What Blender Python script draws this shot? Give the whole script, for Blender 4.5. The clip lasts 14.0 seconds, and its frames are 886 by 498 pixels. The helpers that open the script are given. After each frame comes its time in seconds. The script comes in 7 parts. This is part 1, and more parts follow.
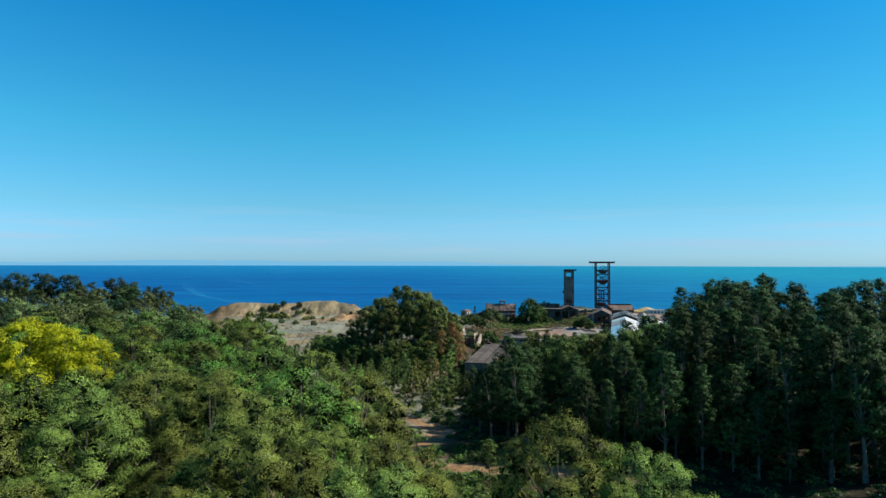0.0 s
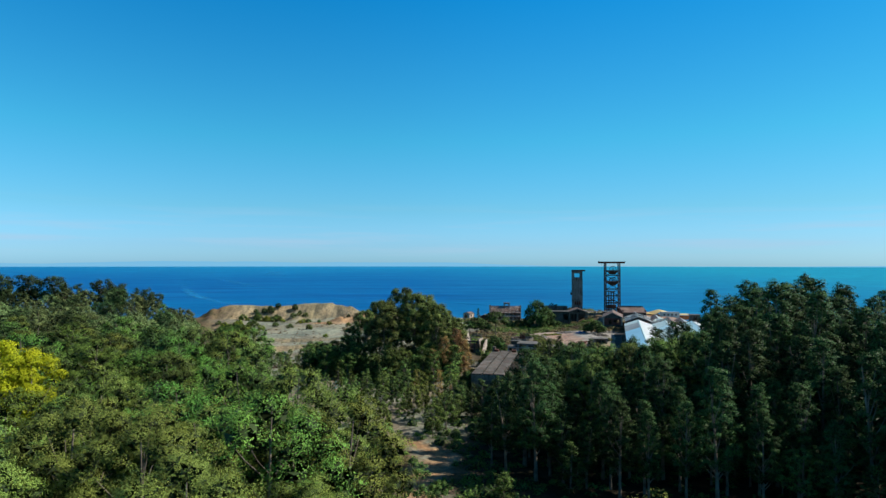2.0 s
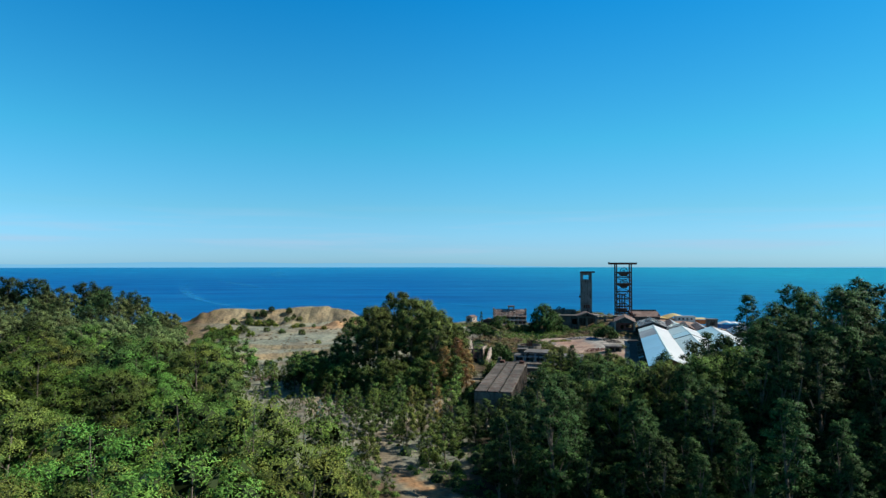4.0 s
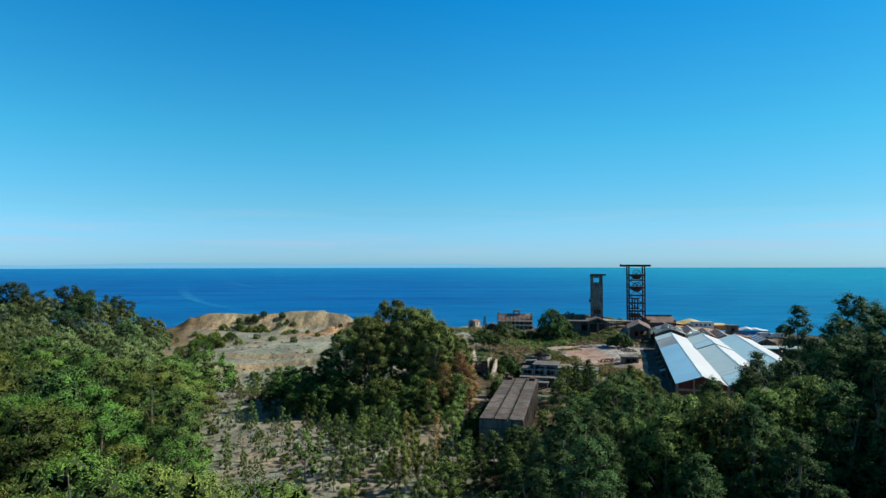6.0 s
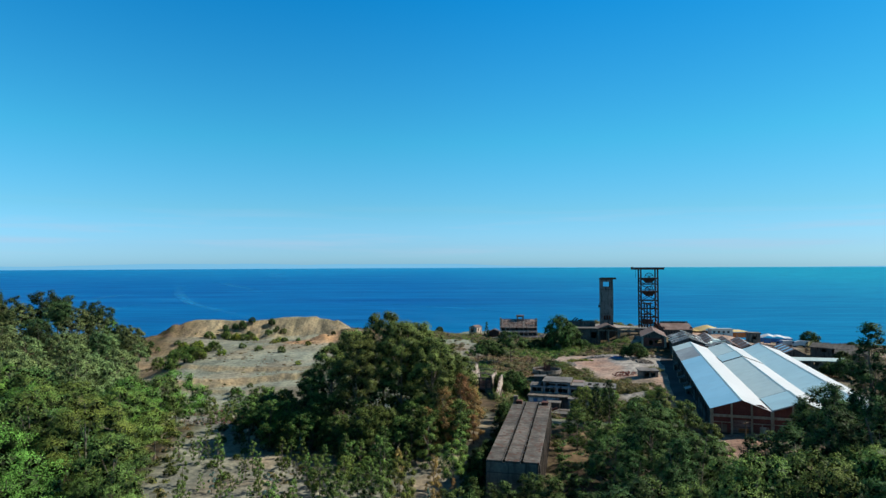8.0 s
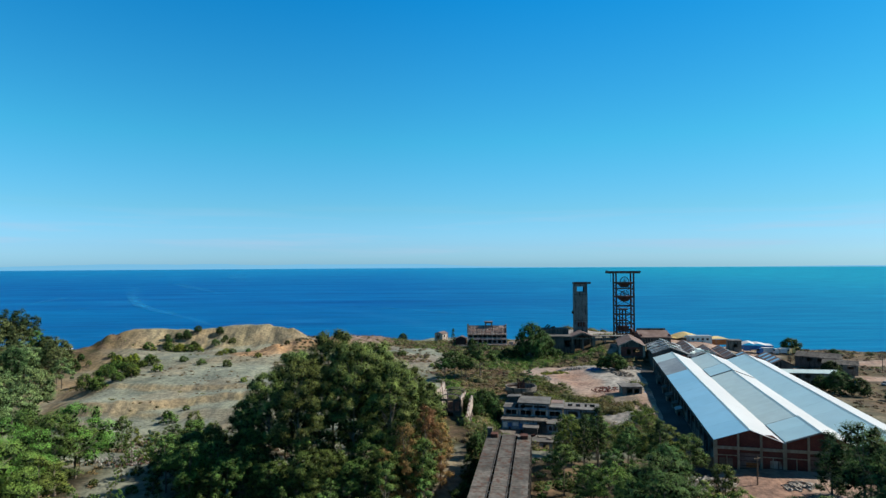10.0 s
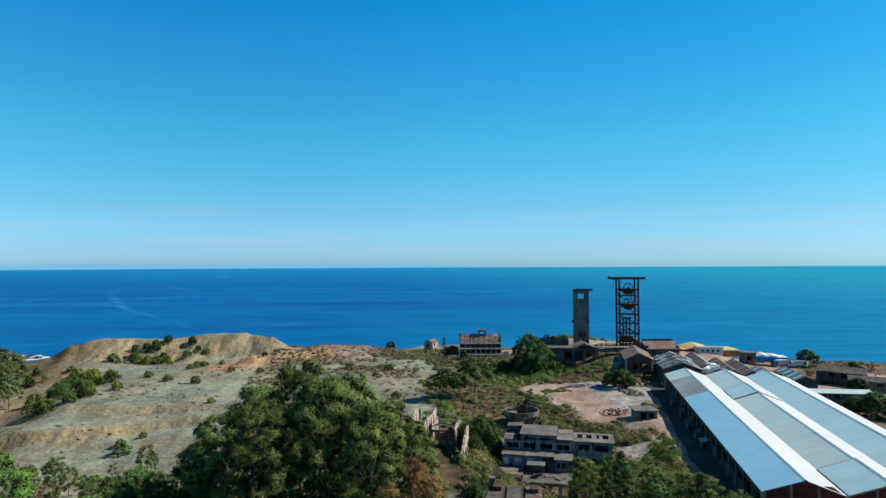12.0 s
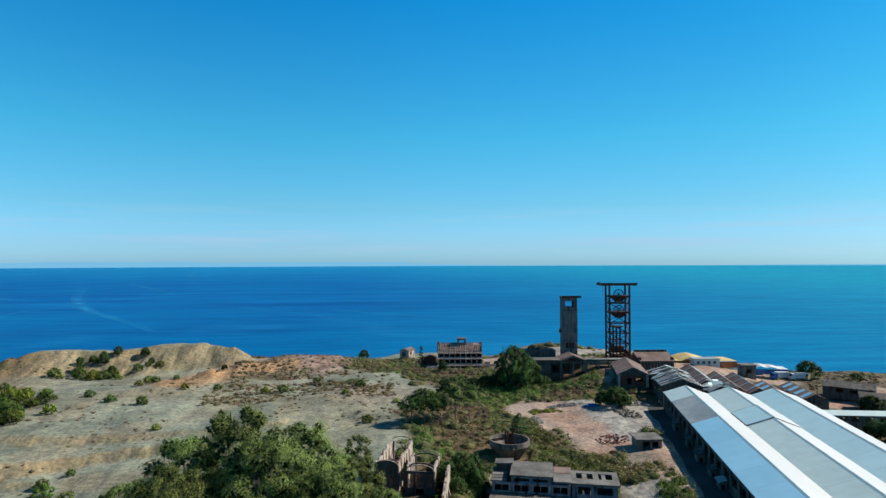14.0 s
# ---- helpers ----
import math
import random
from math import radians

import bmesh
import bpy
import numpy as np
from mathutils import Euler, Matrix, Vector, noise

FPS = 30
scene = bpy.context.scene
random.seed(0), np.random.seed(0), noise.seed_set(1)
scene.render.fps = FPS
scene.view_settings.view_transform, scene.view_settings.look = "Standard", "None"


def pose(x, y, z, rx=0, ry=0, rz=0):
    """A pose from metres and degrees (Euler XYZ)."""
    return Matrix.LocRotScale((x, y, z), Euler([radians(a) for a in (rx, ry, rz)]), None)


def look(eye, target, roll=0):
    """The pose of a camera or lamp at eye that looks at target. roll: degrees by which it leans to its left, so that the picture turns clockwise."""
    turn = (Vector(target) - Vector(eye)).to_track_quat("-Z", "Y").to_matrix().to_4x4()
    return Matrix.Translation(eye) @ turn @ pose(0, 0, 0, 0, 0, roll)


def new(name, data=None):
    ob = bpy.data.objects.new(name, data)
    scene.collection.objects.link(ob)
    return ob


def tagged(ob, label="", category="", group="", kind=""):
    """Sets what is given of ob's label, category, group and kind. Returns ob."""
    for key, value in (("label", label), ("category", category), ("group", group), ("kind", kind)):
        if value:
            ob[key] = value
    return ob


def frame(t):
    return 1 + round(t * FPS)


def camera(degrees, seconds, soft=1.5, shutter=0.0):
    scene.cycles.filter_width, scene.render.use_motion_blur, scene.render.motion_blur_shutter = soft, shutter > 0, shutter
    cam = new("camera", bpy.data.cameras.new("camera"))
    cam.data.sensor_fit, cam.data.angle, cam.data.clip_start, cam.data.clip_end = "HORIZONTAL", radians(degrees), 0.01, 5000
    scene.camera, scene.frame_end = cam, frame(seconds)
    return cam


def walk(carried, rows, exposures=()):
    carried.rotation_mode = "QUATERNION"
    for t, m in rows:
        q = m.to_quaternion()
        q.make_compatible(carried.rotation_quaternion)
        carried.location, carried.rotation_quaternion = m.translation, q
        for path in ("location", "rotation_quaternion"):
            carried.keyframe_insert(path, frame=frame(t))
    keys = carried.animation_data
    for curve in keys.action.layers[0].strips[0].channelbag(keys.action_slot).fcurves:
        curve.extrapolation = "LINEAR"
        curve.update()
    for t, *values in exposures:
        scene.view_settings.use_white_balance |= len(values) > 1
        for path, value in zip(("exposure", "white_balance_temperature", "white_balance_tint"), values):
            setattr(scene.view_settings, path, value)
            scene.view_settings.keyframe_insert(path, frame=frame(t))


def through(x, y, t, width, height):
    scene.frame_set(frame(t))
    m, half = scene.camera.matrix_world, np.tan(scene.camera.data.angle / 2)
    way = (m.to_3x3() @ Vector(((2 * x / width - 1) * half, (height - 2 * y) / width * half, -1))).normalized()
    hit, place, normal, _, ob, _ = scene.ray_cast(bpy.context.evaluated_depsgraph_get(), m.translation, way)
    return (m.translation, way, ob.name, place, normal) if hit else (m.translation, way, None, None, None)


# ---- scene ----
cam = camera(72.8, 14.0, 1.4)
PATH = [
    (0, (-1.539, 3.031, 31.221), (-1.532, 23.025, 31.707), 0.13),
    (0.5, (-1.927, 7.943, 31.207), (-1.911, 27.937, 31.693), 0.09),
    (1, (-2.255, 12.860, 31.189), (-2.246, 32.854, 31.672), 0.07),
    (1.5, (-2.451, 17.871, 31.130), (-2.452, 37.865, 31.627), 0.05),
    (2, (-2.512, 22.994, 30.988), (-2.523, 42.988, 31.499), 0.04),
    (2.5, (-2.426, 28.197, 30.878), (-2.451, 48.190, 31.398), 0.01),
    (3, (-2.256, 33.622, 30.907), (-2.307, 53.615, 31.432), -0.00),
    (5.5, (-0.920, 61.741, 32.360), (-1.078, 81.732, 32.906), -0.04),
    (6, (-1.010, 67.368, 32.629), (-1.189, 87.359, 33.174), -0.07),
    (6.5, (-1.165, 72.934, 32.980), (-1.341, 92.926, 33.533), -0.13),
    (7, (-1.209, 78.614, 33.477), (-1.392, 98.606, 34.029), -0.19),
    (7.5, (-1.244, 84.487, 34.083), (-1.437, 104.478, 34.631), -0.22),
    (8.8, (-0.910, 100.249, 35.304), (-0.832, 120.242, 35.841), -0.25),
    (9.8, (-0.631, 112.416, 36.527), (0.162, 132.393, 37.057), -0.30),
    (10, (-0.569, 114.813, 36.598), (0.441, 134.780, 37.133), -0.29),
    (10.5, (-0.379, 120.817, 37.348), (0.841, 140.773, 37.874), -0.30),
    (11, (-0.324, 126.709, 38.201), (0.907, 146.665, 38.715), -0.26),
    (11.5, (-0.222, 132.525, 38.964), (1.045, 152.478, 39.476), -0.25),
    (12, (0.092, 138.431, 39.644), (1.453, 158.379, 40.149), -0.25),
    (12.5, (0.385, 144.362, 40.342), (1.998, 164.290, 40.830), -0.22),
    (13, (0.612, 150.083, 40.955), (2.349, 170.001, 41.439), -0.20),
    (13.5, (1.009, 155.830, 41.733), (2.838, 175.741, 42.198), -0.20),
    (14, (1.527, 161.620, 42.780), (3.655, 181.501, 43.220), -0.20),
]
walk(cam, [(t, look(eye, target, roll)) for t, eye, target, roll in PATH])

# ---- world and sun ----
SUN_AZ, SUN_EL = 84.0, 38.0      # degrees: clockwise from the flight line, above the horizon
world = bpy.data.worlds.new("world")
scene.world = world
world.use_nodes = True
wn, wl = world.node_tree.nodes, world.node_tree.links
sky = wn.new("ShaderNodeTexSky")
sky.sky_type, sky.sun_disc = "NISHITA", False
sky.sun_elevation, sky.sun_rotation = radians(SUN_EL), radians(SUN_AZ)
sky.altitude, sky.air_density, sky.dust_density, sky.ozone_density = 60.0, 1.0, 0.6, 3.0
# the air's tint by height over the horizon: whitish haze low down, deep blue above, dimmed out of view overhead to
# deepen shade
coord = wn.new("ShaderNodeTexCoord")
split = wn.new("ShaderNodeSeparateXYZ")
wl.new(coord.outputs["Generated"], split.inputs["Vector"])
tint = wn.new("ShaderNodeValToRGB")
TINTS = [(0.0, (0.325, 0.635, 1.04)), (0.03, (0.295, 0.55, 0.88)), (0.09, (0.235, 0.54, 0.685)), (0.2, (0.132, 0.615, 0.70)), (0.42, (0.018, 0.55, 0.80)), (0.75, (0.10, 0.20, 0.25))]
for k, (p, c) in enumerate(TINTS):
    e = tint.color_ramp.elements[k] if k < 2 else tint.color_ramp.elements.new(p)
    e.position, e.color = p, (*c, 1)
wl.new(split.outputs["Z"], tint.inputs["Fac"])
grade = wn.new("ShaderNodeMix")
grade.data_type, grade.blend_type = "RGBA", "MULTIPLY"
grade.inputs[0].default_value = 1.0
wl.new(sky.outputs["Color"], grade.inputs[6])
wl.new(tint.outputs["Color"], grade.inputs[7])
# the sky is graded a little darker over the sun's side of the bay
side = wn.new("ShaderNodeMapRange")
side.interpolation_type = "SMOOTHSTEP"
for key, val in (("From Min", 0.0), ("From Max", 0.75), ("To Min", 1.0), ("To Max", 0.79)):
    side.inputs[key].default_value = val
wl.new(split.outputs["X"], side.inputs["Value"])
even = wn.new("ShaderNodeMix")
even.data_type, even.blend_type = "RGBA", "MULTIPLY"
even.inputs[0].default_value = 1.0
wl.new(grade.outputs[2], even.inputs[6])
wl.new(side.outputs["Result"], even.inputs[7])
# thin cirrus low over the horizon
veil_at = wn.new("ShaderNodeMapping")
veil_at.inputs["Scale"].default_value = (2.2, 2.2, 38.0)
wl.new(coord.outputs["Generated"], veil_at.inputs["Vector"])
veil = wn.new("ShaderNodeTexNoise")
veil.inputs["Scale"].default_value, veil.inputs["Detail"].default_value = 1.6, 7
wl.new(veil_at.outputs["Vector"], veil.inputs["Vector"])
low = wn.new("ShaderNodeValToRGB")
for k, (p, v) in enumerate([(0.004, 0.0), (0.03, 0.45), (0.055, 0.42), (0.10, 0.0)]):
    e = low.color_ramp.elements[k] if k < 2 else low.color_ramp.elements.new(p)
    e.position, e.color = p, (v, v, v, 1)
wl.new(split.outputs["Z"], low.inputs["Fac"])
thin = wn.new("ShaderNodeMapRange")
thin.inputs["From Min"].default_value, thin.inputs["From Max"].default_value = 0.5, 0.72
wl.new(veil.outputs["Fac"], thin.inputs["Value"])
amount = wn.new("ShaderNodeMath")
amount.operation = "MULTIPLY"
wl.new(thin.outputs["Result"], amount.inputs[0])
wl.new(low.outputs["Color"], amount.inputs[1])
cloud = wn.new("ShaderNodeMix")
cloud.data_type = "RGBA"
cloud.inputs[7].default_value = (2.1, 2.75, 3.6, 1)
wl.new(amount.outputs["Value"], cloud.inputs[0])
wl.new(even.outputs[2], cloud.inputs[6])
wl.new(cloud.outputs[2], wn["Background"].inputs["Color"])
wn["Background"].inputs["Strength"].default_value = 0.185
sun = new("sun", bpy.data.lights.new("sun", "SUN"))
sun.data.energy, sun.data.angle, sun.data.color = 5.0, radians(0.5), (1.0, 0.94, 0.85)
_a, _e = radians(SUN_AZ), radians(SUN_EL)
sun_dir = Vector((math.sin(_a) * math.cos(_e), math.cos(_a) * math.cos(_e), math.sin(_e)))
sun.matrix_world = look(sun_dir * 300, (0, 0, 0))
scene.view_settings.exposure = 0.25

# ---- materials ----
def noise_mix(nt, c1, c2, scale, detail=4.0, lo=0.35, hi=0.65, coord=None):
    """A colour that wanders between c1 and c2 by a noise of that scale."""
    tex = nt.nodes.new("ShaderNodeTexNoise")
    tex.inputs["Scale"].default_value, tex.inputs["Detail"].default_value = scale, detail
    if coord:
        nt.links.new(coord, tex.inputs["Vector"])
    ramp = nt.nodes.new("ShaderNodeValToRGB")
    ramp.color_ramp.elements[0].position, ramp.color_ramp.elements[1].position = lo, hi
    ramp.color_ramp.elements[0].color, ramp.color_ramp.elements[1].color = (*c1, 1), (*c2, 1)
    nt.links.new(tex.outputs["Fac"], ramp.inputs["Fac"])
    return ramp.outputs["Color"], tex.outputs["Fac"]


def mix(nt, a, b, fac, mode="MIX"):
    m = nt.nodes.new("ShaderNodeMix")
    m.data_type, m.blend_type = "RGBA", mode
    for sock, val in ((m.inputs[0], fac), (m.inputs[6], a), (m.inputs[7], b)):
        if isinstance(val, (int, float)):
            sock.default_value = val
        elif isinstance(val, tuple):
            sock.default_value = (*val, 1)
        else:
            nt.links.new(val, sock)
    return m.outputs[2]


def mat(name, c1, c2, rough=0.85, big=0.15, small=2.5, stain=None, metal=0.0, bump=0.3, spec=0.3, rand=0.0, grainy=0.8, undimmed=False):
    """A weathered surface: broad patches, fine grain, optional stains running down, tone varied piece by piece."""
    m = bpy.data.materials.new(name)
    m.use_nodes = True
    nt = m.node_tree
    bsdf = nt.nodes["Principled BSDF"]
    co = nt.nodes.new("ShaderNodeTexCoord").outputs["Object"]
    col, _ = noise_mix(nt, c1, c2, big, 5, 0.3, 0.7, co)
    grain, f = noise_mix(nt, (0.72, 0.72, 0.72), (1.2, 1.2, 1.2), small, 6, 0.3, 0.7, co)
    col = mix(nt, col, grain, grainy, "MULTIPLY")
    if not undimmed:
        col = mix(nt, col, (0.84, 0.84, 0.84), 1.0, "MULTIPLY")
    if stain:
        mp = nt.nodes.new("ShaderNodeMapping")
        mp.inputs["Scale"].default_value = (1, 1, 0.18)
        nt.links.new(co, mp.inputs["Vector"])
        st, sf = noise_mix(nt, (0, 0, 0), (1, 1, 1), 0.9, 6, 0.52, 0.66, mp.outputs["Vector"])
        col = mix(nt, col, stain, st)
    if rand:
        oi = nt.nodes.new("ShaderNodeObjectInfo")
        mr = nt.nodes.new("ShaderNodeMapRange")
        mr.inputs["To Min"].default_value, mr.inputs["To Max"].default_value = 1 - rand, 1 + rand
        nt.links.new(oi.outputs["Random"], mr.inputs["Value"])
        col = mix(nt, col, mr.outputs["Result"], 1.0, "MULTIPLY")
    nt.links.new(col, bsdf.inputs["Base Color"])
    bsdf.inputs["Roughness"].default_value, bsdf.inputs["Metallic"].default_value = rough, metal
    bsdf.inputs["Specular IOR Level"].default_value = spec
    if bump:
        b = nt.nodes.new("ShaderNodeBump")
        b.inputs["Strength"].default_value, b.inputs["Distance"].default_value = bump, 0.05
        nt.links.new(f, b.inputs["Height"])
        nt.links.new(b.outputs["Normal"], bsdf.inputs["Normal"])
    return m


def leaf_mat(name, dark, light, hue=0.03, through=0.35, patch=None):
    """Foliage: each leaf and each tree has a tone of its own; some light passes through."""
    m = bpy.data.materials.new(name)
    m.use_nodes = True
    nt = m.node_tree
    bsdf, out = nt.nodes["Principled BSDF"], nt.nodes["Material Output"]
    geo = nt.nodes.new("ShaderNodeNewGeometry")
    ramp = nt.nodes.new("ShaderNodeValToRGB")
    ramp.color_ramp.elements[0].color = (*(0.68 * a + 0.32 * b for a, b in zip(dark, light)), 1)
    ramp.color_ramp.elements[1].color = (*(0.14 * a + 0.86 * b for a, b in zip(dark, light)), 1)
    nt.links.new(geo.outputs["Random Per Island"], ramp.inputs["Fac"])
    co = nt.nodes.new("ShaderNodeTexCoord").outputs["Object"]
    tone, _ = noise_mix(nt, (0.7, 0.74, 0.74), (1.25, 1.22, 1.1), 0.22, 3, 0.35, 0.65, co)
    col = mix(nt, ramp.outputs["Color"], tone, 1.0, "MULTIPLY")
    if patch:
        spot, _ = noise_mix(nt, (0, 0, 0), (1, 1, 1), 0.055, 4, 0.46, 0.62, co)
        col = mix(nt, col, mix(nt, tone, patch, 1.0, "MULTIPLY"), spot)
    oi = nt.nodes.new("ShaderNodeObjectInfo")
    hs = nt.nodes.new("ShaderNodeHueSaturation")
    for sock, lo, hi in (("Hue", 0.5 - hue, 0.5 + hue), ("Value", 0.66, 1.3)):
        mr = nt.nodes.new("ShaderNodeMapRange")
        mr.inputs["To Min"].default_value, mr.inputs["To Max"].default_value = lo, hi
        nt.links.new(oi.outputs["Random"], mr.inputs["Value"])
        nt.links.new(mr.outputs["Result"], hs.inputs[sock])
    nt.links.new(col, hs.inputs["Color"])
    nt.links.new(hs.outputs["Color"], bsdf.inputs["Base Color"])
    bsdf.inputs["Roughness"].default_value, bsdf.inputs["Specular IOR Level"].default_value = 0.6, 0.08
    tr = nt.nodes.new("ShaderNodeBsdfTranslucent")
    nt.links.new(hs.outputs["Color"], tr.inputs["Color"])
    ms = nt.nodes.new("ShaderNodeMixShader")
    ms.inputs["Fac"].default_value = through
    nt.links.new(bsdf.outputs["BSDF"], ms.inputs[1])
    nt.links.new(tr.outputs["BSDF"], ms.inputs[2])
    nt.links.new(ms.outputs["Shader"], out.inputs["Surface"])
    return m


# hearts of crowns and bushes: inner shade is put into these dark colours
HEART = leaf_mat("inner_leaves_with_painted_shade", (0.012, 0.02, 0.009), (0.035, 0.05, 0.022), 0.02, 0.0)
HEART_LIT = leaf_mat("light_crown_hearts_with_painted_shade", (0.018, 0.03, 0.012), (0.052, 0.075, 0.028), 0.02, 0.0)
HEART_DRY = leaf_mat("brown_scrub_hearts_with_painted_shade", (0.05, 0.052, 0.022), (0.105, 0.092, 0.042), 0.02, 0.0)
LEAF_EUC = leaf_mat("eucalyptus_leaves", (0.105, 0.17, 0.036), (0.34, 0.425, 0.1), 0.03, 0.2)
LEAF_BIG = leaf_mat("old_eucalyptus_leaves", (0.085, 0.138, 0.04), (0.285, 0.355, 0.1), 0.02, 0.15, (0.24, 0.255, 0.08))
LEAF_GROVE = leaf_mat("grove_eucalyptus_leaves", (0.07, 0.13, 0.034), (0.22, 0.32, 0.082), 0.025, 0.15)
LEAF_HEAD = leaf_mat("headland_leaves", (0.09, 0.145, 0.058), (0.27, 0.345, 0.13), 0.025, 0.1)
# the dark and deep leaf colours carry the shade of the east stand
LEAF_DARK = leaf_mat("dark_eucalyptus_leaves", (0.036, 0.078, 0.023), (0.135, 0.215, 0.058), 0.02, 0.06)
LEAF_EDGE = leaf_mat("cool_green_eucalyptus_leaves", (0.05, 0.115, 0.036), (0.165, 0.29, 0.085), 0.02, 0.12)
LEAF_DEEP = leaf_mat("eucalyptus_leaves_darkened_for_shade", (0.018, 0.05, 0.016), (0.088, 0.165, 0.05), 0.02, 0.02)
LEAF_LUSH = leaf_mat("lush_leaves", (0.085, 0.185, 0.036), (0.25, 0.42, 0.085), 0.03, 0.2)
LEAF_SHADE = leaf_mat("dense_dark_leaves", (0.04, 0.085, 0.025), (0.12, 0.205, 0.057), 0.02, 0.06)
LEAF_PINE = leaf_mat("pine_needles", (0.04, 0.075, 0.03), (0.105, 0.165, 0.058))
LEAF_YELLOW = leaf_mat("yellow_green_leaves", (0.30, 0.34, 0.014), (0.60, 0.62, 0.03), 0.012)
LEAF_RUST = leaf_mat("dying_rust_leaves", (0.20, 0.145, 0.062), (0.47, 0.30, 0.125))
LEAF_BLUE = leaf_mat("young_blue_leaves", (0.08, 0.16, 0.14), (0.20, 0.33, 0.30))
LEAF_SCRUB = leaf_mat("scrub_leaves", (0.085, 0.11, 0.03), (0.205, 0.225, 0.062), 0.03, 0.12, (0.26, 0.175, 0.1))
LEAF_DENSE = leaf_mat("dense_green_scrub", (0.06, 0.11, 0.024), (0.19, 0.27, 0.058), 0.035, 0.1)
LEAF_BRIGHT = leaf_mat("yellow_green_bush_leaves", (0.16, 0.22, 0.025), (0.33, 0.38, 0.05), 0.02, 0.12)
LEAF_DRY = leaf_mat("dry_brush", (0.125, 0.082, 0.055), (0.28, 0.19, 0.12), 0.02, 0.12, (0.24, 0.145, 0.11))
BARK = mat("pale_bark", (0.13, 0.10, 0.075), (0.30, 0.25, 0.20), 0.9, 0.5, 3.0)
CONCRETE = mat("weathered_concrete", (0.14, 0.115, 0.092), (0.28, 0.24, 0.195), 0.9, 0.3, 2.0, (0.055, 0.048, 0.04))
TOWER = mat("grey_tower_concrete", (0.125, 0.12, 0.112), (0.235, 0.225, 0.21), 0.9, 0.25, 2.0, (0.06, 0.056, 0.052))
CONCRETE_DARK = mat("dark_concrete", (0.068, 0.061, 0.053), (0.16, 0.142, 0.12), 0.9, 0.25, 2.0, (0.03, 0.027, 0.024))
ROOF_SLAB = mat("lichen_grey_roof_slab", (0.12, 0.108, 0.094), (0.25, 0.232, 0.208), 0.92, 0.3, 1.6, None, rand=0.2)
BUNKER_SLAB = mat("stained_bunker_slab", (0.075, 0.065, 0.052), (0.20, 0.178, 0.15), 0.92, 0.35, 1.4, (0.095, 0.05, 0.034), rand=0.2)
ROOF_RUST = mat("rusty_brown_roof", (0.16, 0.102, 0.082), (0.31, 0.22, 0.185), 0.9, 0.25, 1.8)
BRICK_RED = mat("dark_red_brick", (0.13, 0.035, 0.028), (0.24, 0.08, 0.055), 0.9, 0.3, 3.0)
MANSION_WALL = mat("bleached_pink_stucco", (0.36, 0.27, 0.23), (0.72, 0.64, 0.57), 0.9, 0.8, 2.5, (0.20, 0.11, 0.085))
CREAM = mat("cream_concrete_frame", (0.36, 0.31, 0.21), (0.50, 0.44, 0.32), 0.85, 0.3, 3.0, (0.25, 0.2, 0.13))
PALE_PLASTER = mat("peeling_pale_plaster", (0.33, 0.245, 0.19), (0.68, 0.58, 0.485), 0.9, 0.7, 2.5, (0.13, 0.06, 0.04))
BLUE_PAINT = mat("faded_blue_paint", (0.17, 0.25, 0.34), (0.38, 0.40, 0.40), 0.85, 0.9, 3.0, (0.05, 0.045, 0.04))
STEEL_RUST = mat("rusted_steel", (0.07, 0.028, 0.02), (0.17, 0.07, 0.045), 0.8, 0.6, 4.0, None, 0.2)
SHEET_BLUE = mat("blue_grey_roof_sheet", (0.33, 0.64, 0.80), (0.39, 0.69, 0.84), 0.42, 0.03, 0.3, None, 0.0, 0.03, 0.5, rand=0.04, grainy=0.18)
SHEET_TEAL = mat("teal_grey_roof_sheet", (0.50, 0.72, 0.73), (0.56, 0.77, 0.78), 0.42, 0.03, 0.3, None, 0.0, 0.03, 0.5, rand=0.04, grainy=0.18)
SHEET_GREY = mat("dull_zinc_roof_sheet", (0.55, 0.69, 0.65), (0.61, 0.74, 0.70), 0.5, 0.05, 0.4, None, 0.0, 0.05, 0.5, rand=0.05, grainy=0.22)
SHEET_OLD = mat("stained_zinc_roof_sheet", (0.24, 0.26, 0.265), (0.42, 0.46, 0.45), 0.6, 0.12, 0.8, None, 0.0, 0.08, 0.4, rand=0.15, grainy=0.5)
SHEET_WHITE = mat("white_and_sunlit_roof_sheet", (0.56, 0.55, 0.515), (0.64, 0.625, 0.59), 0.45, 0.06, 0.8, None, 0.0, 0.03, 0.5, grainy=0.1, undimmed=True)
DARK_VOID = mat("dark_interior", (0.02, 0.02, 0.02), (0.035, 0.033, 0.03), 0.95, 0.5, 2.0)
CANVAS_YELLOW = mat("yellow_canvas", (0.62, 0.44, 0.16), (0.78, 0.60, 0.28), 0.85, 0.2, 2.0)
CANVAS_WHITE = mat("white_canvas", (0.66, 0.66, 0.64), (0.8, 0.8, 0.78), 0.8, 0.3, 2.0)
ORANGE_TARP = mat("orange_tarp", (0.36, 0.12, 0.035), (0.5, 0.2, 0.07), 0.85, 0.3, 2.0)
BLUE_TARP = mat("blue_tarp", (0.03, 0.12, 0.35), (0.06, 0.22, 0.5), 0.6, 0.3, 2.0)
RUBBLE = mat("mixed_rubble", (0.22, 0.19, 0.16), (0.52, 0.48, 0.43), 0.9, 1.2, 4.0)
TIMBER = mat("weathered_timber", (0.14, 0.10, 0.07), (0.26, 0.2, 0.14), 0.9, 0.6, 5.0)
